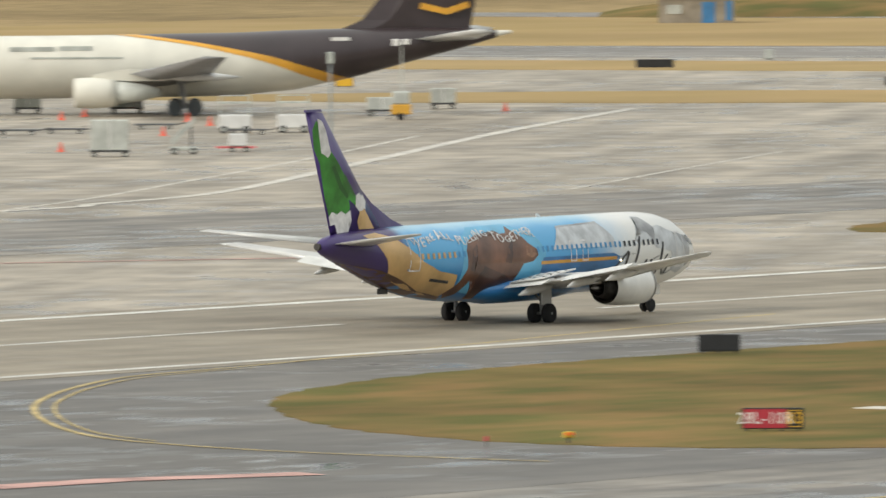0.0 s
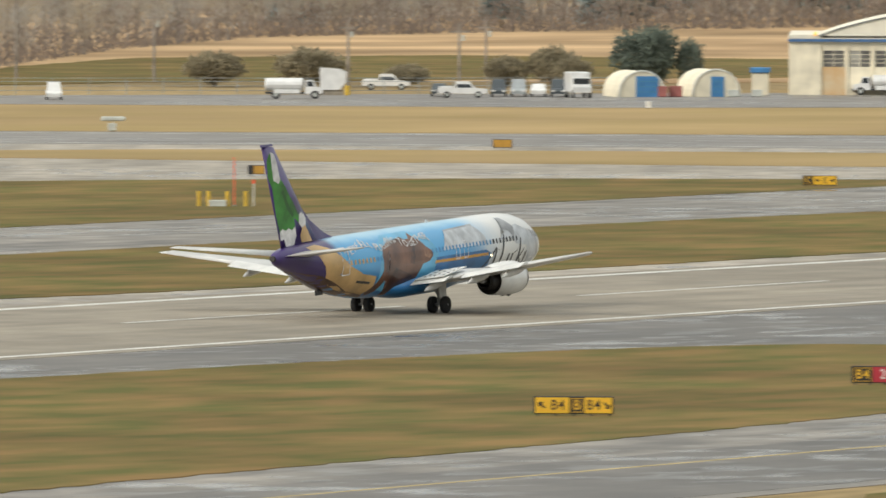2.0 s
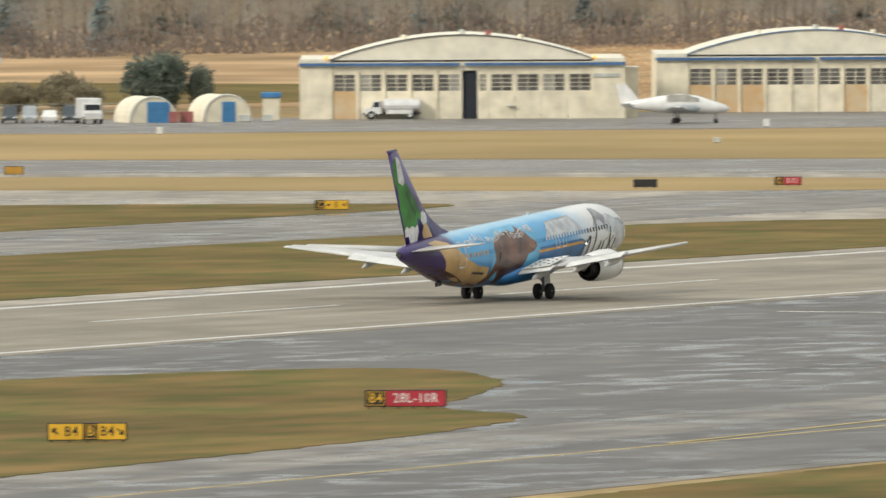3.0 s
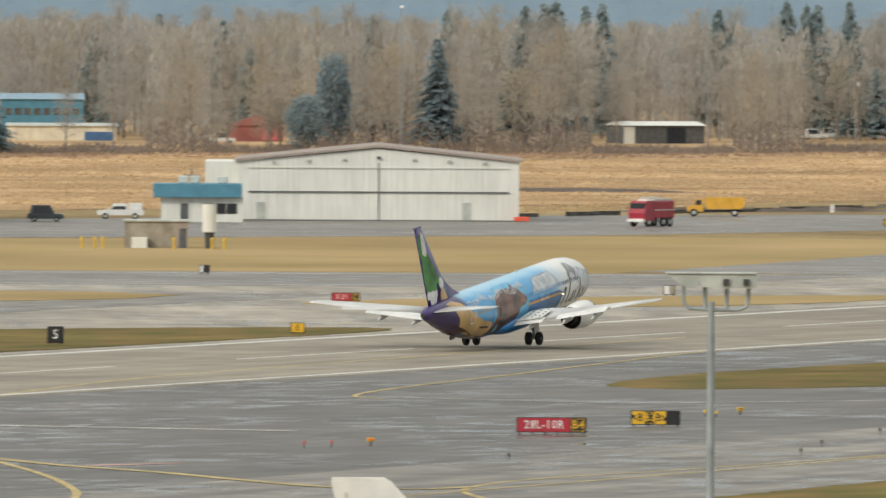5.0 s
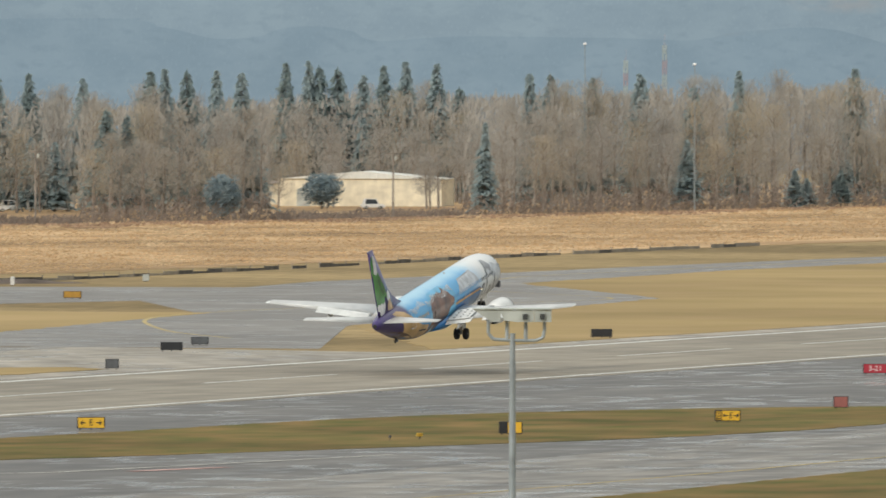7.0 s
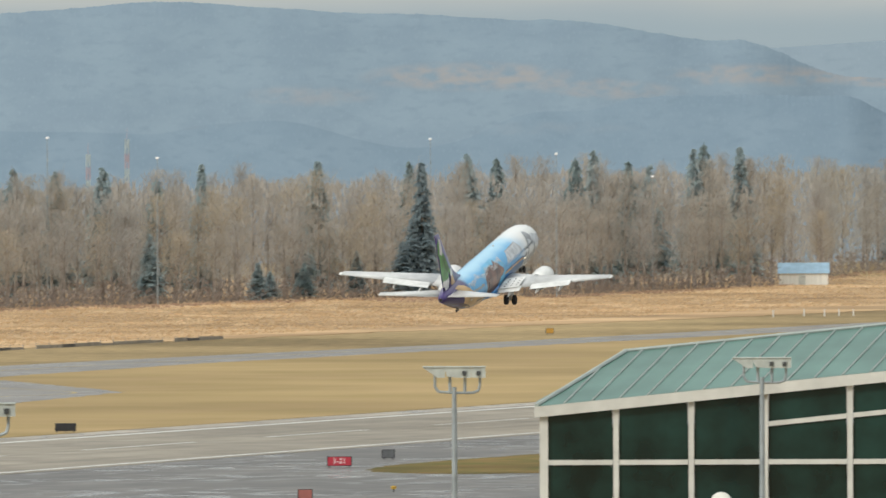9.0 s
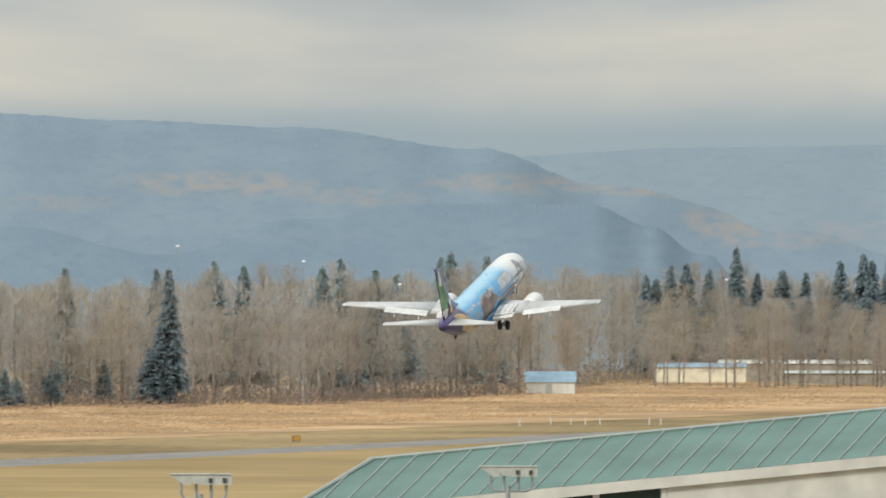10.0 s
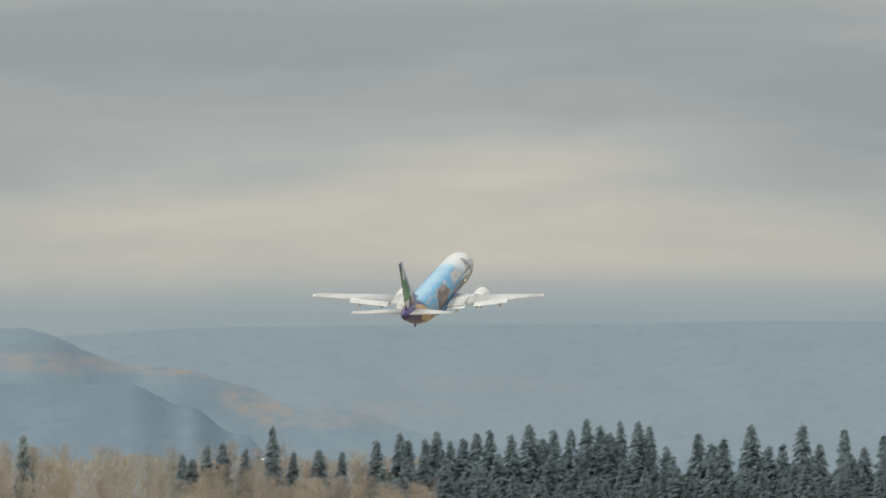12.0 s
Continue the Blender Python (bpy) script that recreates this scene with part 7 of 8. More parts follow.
def tank_truck(x, y, turn, L, tank, cab, label, h=2.3, open_tank=False):
    c = thing("tank_truck", seen(x, y, turn), label, "truck", "service trucks")
    part("chassis", B(-L / 2, L / 2 - 0.3, -0.45, 0.45, 0.55, 0.8), M["leg_metal"], c)
    n = 14
    x0, x1 = -L / 2, L / 2 - 2.2
    if open_tank:
        part("hopper", side_loft([(x0, 1.25), (x0 + 0.5, 0.9), (x1 - 0.3, 0.9), (x1, 1.3), (x1, h), (x0, h)], 1.15), M[tank], c)
    else:
        part("tank", loft(bmesh.new(), [[(q, 1.15 * k * math.cos(2 * math.pi * i / n), 0.85 + (h - 0.85) / 2 + (h - 0.85) / 2 * k * math.sin(2 * math.pi * i / n)) for i in range(n)] for q, k in ((x0, 0.9), (x0 + 0.15, 1), (x1 - 0.15, 1), (x1, 0.9))]), M[tank], c, smooth=False)
        part("locker", B(x0 + 0.9, x1 - 0.3, -1.12, 1.12, 0.6, 1.05, bevel=0.05), M[tank], c)
    k = L / 2
    part("cab", side_loft([(k - 2.0, 0.6), (k - 0.05, 0.6), (k, 1.2), (k - 0.75, 1.35), (k - 1.05, 2.1), (k - 1.95, 2.1)], 1.05, 0.1), M[cab], c)
    part("side_glass", side_loft([(k - 1.75, 1.4), (k - 0.95, 1.4), (k - 1.15, 1.98), (k - 1.75, 1.98)], 1.065, 0.1), M["glass_dark"], c)
    wheels(c, (x0 + 1.2, k - 0.85), 0.95, 0.48)
    part("bumper", B(k - 0.05, k + 0.12, -1.0, 1.0, 0.5, 0.75), M["leg_metal"], c)


tank_truck(-748.3, 1444.7, 0, 6.4, "car_white", "car_white", "white fuel truck parked on the ramp", 2.35)
tank_truck(-703.5, 1503, 180, 6.4, "car_white", "car_white", "white tank truck before the hangar", 2.35)
tank_truck(-606, 1668, 180, 7.0, "truck_yellow", "truck_yellow", "yellow spreader truck on the ramp", 2.35, True)


def fire_truck():
    c = thing("fire_truck", seen(-587, 1594, 235), "dark red airport fire truck on the ramp", "fire truck")
    part("body", B(-2.9, 1.2, -1.2, 1.2, 1.0, 3.0, bevel=0.08), M["truck_red"], c)
    part("cab", side_loft([(1.2, 0.7), (3.0, 0.7), (3.1, 1.6), (2.7, 3.0), (1.2, 3.0)], 1.2, 0.08), M["truck_red"], c)
    part("windscreen", B(2.72, 2.95, -1.05, 1.05, 1.7, 2.75), M["glass_dark"], c)
    part("side_band", B(-2.8, 1.1, -1.215, 1.215, 1.9, 2.02), M["bin_grey"], c)
    part("roof_deck", B(-2.6, 1.0, -1.0, 1.0, 3.0, 3.25, bevel=0.04), M["bin_grey"], c)
    part("light_bar", B(1.5, 1.9, -0.7, 0.7, 3.0, 3.25), M["sign_white"], c)
    part("ladder", rod(rod(bmesh.new(), (-2.4, -0.6, 3.4), (0.8, -0.6, 3.4), 0.06, n=6), (-2.4, -0.9, 3.4), (0.8, -0.9, 3.4), 0.06, n=6), M["sign_white"], c)
    part("bumper", B(3.0, 3.35, -1.15, 1.15, 0.6, 0.95), M["sign_white"], c)
    wheels(c, (-2.0, -0.7, 2.2), 1.05, 0.58)


fire_truck()


def box_van():
    c = thing("step_van", seen(-725, 1469, -80), "white utility truck parked nose-on", "truck", "service trucks")
    part("body", B(-3, 1.3, -1.1, 1.1, 0.6, 2.9, bevel=0.1), M["car_white"], c)
    part("cab", side_loft([(1.3, 0.6), (2.6, 0.6), (2.65, 1.2), (2.0, 1.4), (1.7, 2.3), (1.3, 2.3)], 1.0), M["car_white"], c)
    part("windscreen", B(1.72, 1.95, -0.9, 0.9, 1.5, 2.2), M["glass_dark"], c)
    wheels(c, (-1.8, 1.8), 0.95, 0.45)
    t = thing("storage_tank", seen(-756, 1469), "white upright tank with rounded back", "tank")
    part("shell", loft(bmesh.new(), [[(x, yy, z) for x, z in ((-1.4, 0.6), (0.8, 0.6), (1.5, 1.4), (1.6, 2.6), (0.9, 2.95), (-1.4, 3.1))] for yy in (-1.3, 1.3)]), M["car_white"], t)
    part("plinth", B(-1.3, 1.2, -1.1, 1.1, -0.02, 0.6), M["concrete_wall"], t)
    part("bollard", rod(bmesh.new(), (1.7, -1.6, 0), (1.7, -1.6, 1.1), 0.3, n=8), M["post_yellow"], t)


box_van()


def light_plane(x, y, turn, L, label):
    """Small twin; nose towards local x."""
    p = thing("light_aircraft", seen(x, y, turn), label, "airplane", "parked light aircraft")
    s = L / 10.5
    rings = []
    for q, z, r, rz in ((5.2, 1.35, 0.04, 0.04), (4.8, 1.4, 0.35, 0.36), (3.6, 1.5, 0.6, 0.62), (2.2, 1.75, 0.75, 0.85), (0.5, 1.85, 0.78, 0.92), (-1.5, 1.8, 0.66, 0.74), (-3.5, 1.75, 0.36, 0.44), (-5.0, 1.75, 0.1, 0.15)):
        rings.append([(q * s, r * s * math.cos(a * math.pi / 8), (z + rz * math.sin(a * math.pi / 8)) * s) for a in range(16)])
    part("fuselage", loft(bmesh.new(), rings), M["car_white"], p, smooth=True)
    part("cabin_glass", loft(bmesh.new(), [[(q * s, w * s, 2.05 * s), (q * s, w * 0.8 * s, z * s), (q * s, -w * 0.8 * s, z * s), (q * s, -w * s, 2.05 * s)] for q, w, z in ((2.4, 0.72, 2.35), (1.2, 0.80, 2.7), (-0.6, 0.78, 2.68))]), M["pane_light"], p)
    for k in (-1, 1):
        part("wing", loft(bmesh.new(), [[((1.4 + d) * s, k * yy * s, (zz + e) * s) for d, e in ((0, 0), (-0.3, 0.1), (-c, 0), (-0.3, -0.08))] for yy, zz, c in ((0.5, 1.2, 2.1), (6.2, 1.65, 1.1))]), M["car_white"], p)
        part("engine", loft(bmesh.new(), [[(q * s, (k * 1.9 + r * math.cos(a * math.pi / 5)) * s, (1.42 + r * math.sin(a * math.pi / 5)) * s) for a in range(10)] for q, r in ((2.6, 0.12), (2.3, 0.36), (0.8, 0.4), (-0.6, 0.12))]), M["car_silver"], p, smooth=True)
        part("tailplane", loft(bmesh.new(), [[((-4.1 + d) * s, k * yy * s, (1.9 + e) * s) for d, e in ((0, 0), (-0.2, 0.05), (-c, 0), (-0.2, -0.05))] for yy, c in ((0.1, 1.0), (2.2, 0.6))]), M["car_white"], p)
        part("tyre", rod(bmesh.new(), (0.2 * s, (k * 1.7 - 0.1) * s, 0.28 * s), (0.2 * s, (k * 1.7 + 0.1) * s, 0.28 * s), 0.28 * s, n=10), M["tyre"], p)
        part("leg", rod(bmesh.new(), (0.2 * s, k * 1.7 * s, 0.28 * s), (0.2 * s, k * 1.7 * s, 1.3 * s), 0.07 * s, n=6), M["leg_metal"], p)
    part("fin", loft(bmesh.new(), [[((q + d) * s, 0.06 * e * s, z * s) for d, e in ((0, 0), (-0.4, 1), (-c, 0), (-0.4, -1))] for q, z, c in ((-3.0, 1.9, 2.0), (-4.5, 3.7, 0.95))]), M["car_white"], p)
    part("nose_leg", rod(bmesh.new(), (3.9 * s, 0, 0.2 * s), (3.9 * s, 0, 1.3 * s), 0.06 * s, n=6), M["leg_metal"], p)
    part("tyre", rod(bmesh.new(), (3.9 * s, -0.08, 0.22 * s), (3.9 * s, 0.08, 0.22 * s), 0.22 * s, n=10), M["tyre"], p)


light_plane(-693.2, 1514.2, 182, 9.6, "white light aircraft parked before the hangars")
light_plane(-660.5, 1485, -6, 12.5, "white twin-engine light aircraft on the ramp")


# ---- the parked freighter and its ramp gear ----
def freighter():
    f = thing("cargo_airliner", seen(-662.2, 982.2), "parked white and dark brown cargo airliner", "airplane")
    st = ((-29.5, 3.6, 0.05, 0.05), (-28.6, 3.62, 1.0, 1.1), (-26.5, 3.72, 1.95, 1.95), (-23, 3.82, 2.45, 2.45), (-19, 3.86, 2.56, 2.55), (-8, 3.9, 2.56, 2.55), (4, 4.05, 2.56, 2.55), (9, 4.4, 2.45, 2.4), (14, 5.0, 2.0, 1.92), (19, 5.72, 1.33, 1.28), (23, 6.2, 0.7, 0.7), (25.2, 6.45, 0.25, 0.28))

    def ring(q, n=36):
        for (a, *p), (b, *r) in zip(st, st[1:]):
            if a <= q <= b:
                k = (q - a) / (b - a)
                return [u + (v - u) * k for u, v in zip(p, r)]
        return st[-1][1:]
    # the colour break runs as a curve from the crown to the belly
    for name, k, xa, xb, lift in (("fuselage", "cargo_white", -29.5, 16.0, 0.0),):
        part(name, loft(bmesh.new(), [[(q, r * math.cos(2 * math.pi * i / 36), z + rz * math.sin(2 * math.pi * i / 36)) for i in range(36)] for q in [p[0] for p in st] for z, r, rz in (ring(q),)]), M[k], f, "white fuselage", smooth=True)

    def wrap_band(name, edge0, edge1, k, lift):
        bm = bmesh.new()
        n, m = 28, 30
        rows = []
        for j in range(n + 1):
            a = math.pi * j / n - math.pi / 2          # belly to crown
            row = []
            for i in range(m + 1):
                q = edge0(a) + (edge1(a) - edge0(a)) * i / m
                z, r, rz = ring(max(-29.5, min(25.2, q)))
                row.append((q, r * math.cos(a), z + rz * math.sin(a), lift))
            rows.append(row)
        for s in (-1, 1):
            vs = [[bm.verts.new((q, s * (w + lift * math.cos(math.pi * j / n - math.pi / 2)), z + lift * math.sin(math.pi * j / n - math.pi / 2))) for q, w, z, _ in row] for j, row in enumerate(rows)]
            for a, b in zip(vs, vs[1:]):
                for i in range(m):
                    bm.faces.new((a[i], a[i + 1], b[i + 1], b[i]))
        part(name, bm, M[k], f, "", smooth=True)

    def sweep(a):
        t = (math.sin(a) + 1) / 2          # 0 belly, 1 crown
        return 13.0 - 9.0 * t - 8.4 * t ** 4
    wrap_band("brown_tail_paint", lambda a: sweep(a), lambda a: 25.2, "cargo_brown", 0.02)
    wrap_band("gold_stripe", lambda a: sweep(a) - 1.35, lambda a: sweep(a) + 0.3, "cargo_gold", 0.035)
    part("fin", loft(bmesh.new(), [[(q + d, e * 0.35, z) for d, e in ((0, 0), (0.25 * c, 1), (c, 0), (0.25 * c, -1))] for q, z, c in ((12.0, 6.6, 11.0), (14.3, 7.6, 8.9), (21.3, 16.4, 3.6))]), M["cargo_brown"], f, "dark brown fin")
    part("emblem", loft(bmesh.new(), [[(x, y, z) for x, z in ((19.0, 8.5), (21.2, 8.0), (23.0, 8.6), (22.9, 9.1), (21.1, 8.5), (19.1, 9.0))] for y in (-0.42, 0.42)]), M["cargo_gold"], f, "gold emblem shape")
    part("tail_cone", rod(bmesh.new(), (25.0, 0, 6.45), (26.4, 0, 6.6), 0.28, 0.12, 12), M["cargo_white"], f)
    for s in (-1, 1):
        part("tailplane", loft(bmesh.new(), [[(q + d, s * yy, z + e) for d, e in ((0, 0), (c * 0.3, 0.22), (c, 0), (c * 0.3, -0.22))] for q, yy, z, c in ((18.3, 0.8, 6.0, 5.2), (22.8, 8.0, 6.8, 2.3))]), M["wing_grey"], f, smooth=True)
        # gear grey puts the underside's shade into the whole wing's colour
        part("wing", loft(bmesh.new(), [[(q + d, s * yy, z + e) for d, e in ((0, 0), (c * 0.3, t), (c, 0.05), (c * 0.3, -t))] for q, yy, z, c, t in ((-8.2, 2.0, 2.7, 10.0, 0.7), (-3.4, 10.0, 3.7, 5.7, 0.45), (0.9, 21.5, 5.0, 2.4, 0.15))]), M["gear_grey"], f, "wing in the grey of its shaded underside", smooth=True)
        part("flap_fairing", loft(bmesh.new(), [[(q, s * 8 + r * math.cos(a * math.pi / 4), 3.2 + r * math.sin(a * math.pi / 4)) for a in range(8)] for q, r in ((-2.5, 0.05), (0, 0.35), (2.4, 0.32), (4.4, 0.05))]), M["wing_grey"], f, smooth=True)
        n = part("nacelle", loft(bmesh.new(), [[(q, s * 8.0 + r * math.cos(a * math.pi / 12), 1.95 + r * math.sin(a * math.pi / 12)) for a in range(24)] for q, r in ((-8.8, 1.0), (-9.0, 1.1), (-8.7, 1.2), (-7.5, 1.26), (-6.3, 1.18), (-5.6, 1.05))]), M["cargo_white"], f, "white engine nacelle", smooth=True)
        part("exhaust", loft(bmesh.new(), [[(q, s * 8.0 + r * math.cos(a * math.pi / 10), 1.98 + r * math.sin(a * math.pi / 10)) for a in range(20)] for q, r in ((-5.6, 0.95), (-3.6, 0.7), (-2.0, 0.3))]), M["bin_grey"], n, smooth=True)
        part("pylon", loft(bmesh.new(), [[(q, s * 8.0 + w, z) for w, z in ((-0.2, z0), (0.2, z0), (0.2, z1), (-0.2, z1))] for q, z0, z1 in ((-7.5, 3.1, 3.4), (-4.5, 2.9, 3.9), (-1.5, 2.9, 3.5))]), M["cargo_white"], f)
        leg = part("main_gear", rod(bmesh.new(), (-0.1, s * 4.6, 0.6), (-0.4, s * 4.2, 2.9), 0.24, n=10), M["gear_grey"], f)
        for q in (-0.85, 0.75):
            for k in (-0.45, 0.45):
                part("tyre", rod(bmesh.new(), (q, s * 4.6 + k - 0.2, 0.62), (q, s * 4.6 + k + 0.2, 0.62), 0.62, n=16), M["car_dark"], leg)
    leg = part("nose_gear", rod(bmesh.new(), (-19, 0, 0.5), (-19, 0, 2.0), 0.15, n=8), M["gear_grey"], f)
    for k in (-0.35, 0.35):
        part("tyre", rod(bmesh.new(), (-19, k - 0.15, 0.5), (-19, k + 0.15, 0.5), 0.5, n=14), M["tyre"], leg)
    # the lettering on the side stands as bars
    for x, z, w, h in ((-14.2, 5.2, 3.6, 0.36), (-10.2, 5.25, 2.6, 0.36), (-12.5, 4.6, 7.4, 0.14), (11.8, 5.95, 1.5, 0.28)):
        zc, r, rz = ring(x)
        q = (z - zc) / rz
        part("lettering_bar", B(x, x + w, -(r * math.sqrt(max(0, 1 - q * q)) + 0.05), -(r * math.sqrt(max(0, 1 - q * q)) - 0.25), z, z + h), M["bin_grey" if x < 0 else "sign_white"], f)


freighter()


def ramp_gear():
    def cart(x, y, w, h, k, label, name="container_dolly"):
        c = thing(name, seen(x, y), label, "cargo cart", "ramp carts")
        part("deck", B(-w / 2, w / 2, -0.8, 0.8, 0.38, 0.5), M["leg_metal"], c)
        part("container", B(-w / 2 + 0.08, w / 2 - 0.08, -0.75, 0.75, 0.5, h, bevel=0.05), M[k], c)
        part("edge_rail", B(-0.04, 0.04, -0.765, 0.765, 0.5, h - 0.02), M["sign_white"], c)
        wheels(c, (-w / 2 + 0.35, w / 2 - 0.35), 0.7, 0.2)
    cart(-595.9, 874.0, 2.9, 2.7, "bin_grey", "pale grey cargo container on a dolly")
    cart(-653.1, 1006.5, 2.2, 1.7, "bin_grey", "grey cargo container on a dolly")
    cart(-675.9, 979.5, 2.4, 1.3, "bin_grey", "low grey cargo cart under the freighter")
    cart(-668.5, 983.0, 2.8, 1.3, "bin_grey", "low grey cargo cart under the freighter")
    cart(-645, 985, 2.6, 1.5, "bin_grey", "grey cargo cart behind the freighter")
    for x, y, dz in ((-625.2, 934.1, 0), (-622.0, 937.4, 0)):
        t = thing("ramp_loader", seen(x, y, 180), "white cargo loader truck with raised frame", "loader", "ramp loaders")
        part("body", B(-1.25, 1.25, -0.9, 0.9, 0.35, 1.45, bevel=0.08), M["car_white"], t)
        part("grille", B(-1.0, 1.0, -0.93, -0.9, 0.4, 0.85), M["glass_dark"], t)
        for a in (-1.15, 1.15):
            part("post", rod(bmesh.new(), (a, 0.6, 1.4), (a, 0.6, 2.9), 0.06, n=6), M["bin_grey"], t)
        part("bed", B(-1.3, 1.3, -0.9, 0.9, 2.3, 2.42), M["bin_grey"], t)
        part("rail", rod(bmesh.new(), (-1.15, 0.6, 2.9), (1.15, 0.6, 2.9), 0.05, n=6), M["bin_grey"], t)
        wheels(t, (-0.85, 0.85), 0.8, 0.3)
    b = thing("belt_loader", seen(-595.3, 882.7), "belt loader with raised conveyor on the apron", "loader")
    part("chassis", B(-1.0, 1.0, -0.6, 0.6, 0.3, 0.55, bevel=0.04), M["bin_grey"], b)
    part("conveyor", loft(bmesh.new(), [[(q, yy, z), (q, yy, z + 0.5)] + [(q, -yy, z + 0.5), (q, -yy, z)] for yy in (0.35,) for q, z in ((-0.9, 0.6), (0.75, 2.3))]), M["bin_grey"], b)
    part("strut", rod(bmesh.new(), (0.5, 0, 0.5), (0.55, 0, 2.0), 0.07, n=6), M["leg_metal"], b)
    wheels(b, (-0.7, 0.7), 0.55, 0.25)
    t = thing("ground_cart", seen(-595.1, 889.5), "white ground cart with red frame", "cart")
    part("box", B(-0.65, 0.65, -0.5, 0.5, 0.45, 1.35, bevel=0.05), M["car_white"], t)
    part("frame", B(-1.6, 1.3, -0.4, 0.4, 0.28, 0.42), M["sign_pink"], t)
    wheels(t, (-0.4, 0.6), 0.5, 0.2)
    g = thing("light_tower", seen(-636, 974), "orange generator trailer with tall floodlight mast", "light tower")
    part("trailer", B(-0.8, 0.8, -0.6, 0.6, 0.45, 1.25, bevel=0.08), M["truck_yellow"], g)
    part("mast", rod(bmesh.new(), (0.05, 0, 1.2), (0.05, 0, 6.2), 0.08, 0.05, 8), M["bin_grey"], g)
    part("hood", B(-0.7, 0.7, -0.5, 0.5, 1.25, 2.3, bevel=0.1), M["bin_grey"], g)
    for a in (-0.4, 0.4):
        part("floodlight", B(a - 0.3, a + 0.3, -0.2, 0.1, 5.9 if a < 0 else 6.0, 6.45, bevel=0.04), M["sign_white"], g)
    part("tyre", rod(bmesh.new(), (-0.05, -0.65, 0.3), (-0.05, 0.65, 0.3), 0.3, n=14), M["tyre"], g)
    for k in ((0.7, 0.35), (-1.1, 0.35)):
        part("outrigger", rod(bmesh.new(), (k[0], -0.5, 0.1), (k[0] * 0.6, 0, 0.5), 0.04, n=5), M["leg_metal"], g)
    m = thing("mast_pole", seen(-617, 935), "grey steel mast standing on the apron", "pole")
    part("shaft", rod(bmesh.new(), (0, 0, 0), (0, 0, 6.2), 0.12, 0.08, 8), M["steel"], m)
    part("head", B(-0.25, 0.25, -0.2, 0.2, 5.4, 6.3, bevel=0.05), M["flood"], m)
    for x, y in ((-606.9, 883.8), (-625.5, 924.7), (-648.3, 961.9), (-639.6, 952.1), (-665.2, 972.1), (-660.6, 962.1), (-644.2, 1002.1)):
        c = thing("traffic_cone", seen(x, y), "orange-red traffic cone on the apron", "traffic cone", "traffic cones")
        part("cone", rod(bmesh.new(), (0, 0, 0.04), (0, 0, 0.75), 0.22, 0.04, 10), M["cone_red"], c)
        part("base", B(-0.3, 0.3, -0.3, 0.3, 0, 0.05), M["cone_red"], c)
    for i, (x, y) in enumerate(((-637.6, 922.6), (-636.2, 927.1), (-637.6, 941.5), (-622, 931))):
        d = thing("tow_bar_dolly", seen(x, y), "empty low dolly on the apron", "dolly", "empty dollies")
        part("deck", B(-1.6, 1.6, -0.5, 0.5, 0.32, 0.45, bevel=0.03), M["sign_back"], d)
        wheels(d, (-1.1, 1.1), 0.5, 0.17)
        part("tow_bar", rod(bmesh.new(), (1.6, 0, 0.35), (2.6, 0, 0.55), 0.04, n=5), M["leg_metal"], d)
    s = thing("wind_sock", seen(-760, 1062), "red wind sock on a white stand", "wind sock")
    part("sock", rod(bmesh.new(), (-0.3, 0, 2.6), (-1.4, 0, 3.1), 0.22, 0.12, 8), M["cone_red"], s)
    part("stand", B(-0.3, 0.5, -0.3, 0.3, 1.7, 2.4, bevel=0.05), M["sign_white"], s)
    part("post", rod(bmesh.new(), (0.1, 0, 0), (0.1, 0, 1.8), 0.08, n=6), M["bin_grey"], s)


ramp_gear()


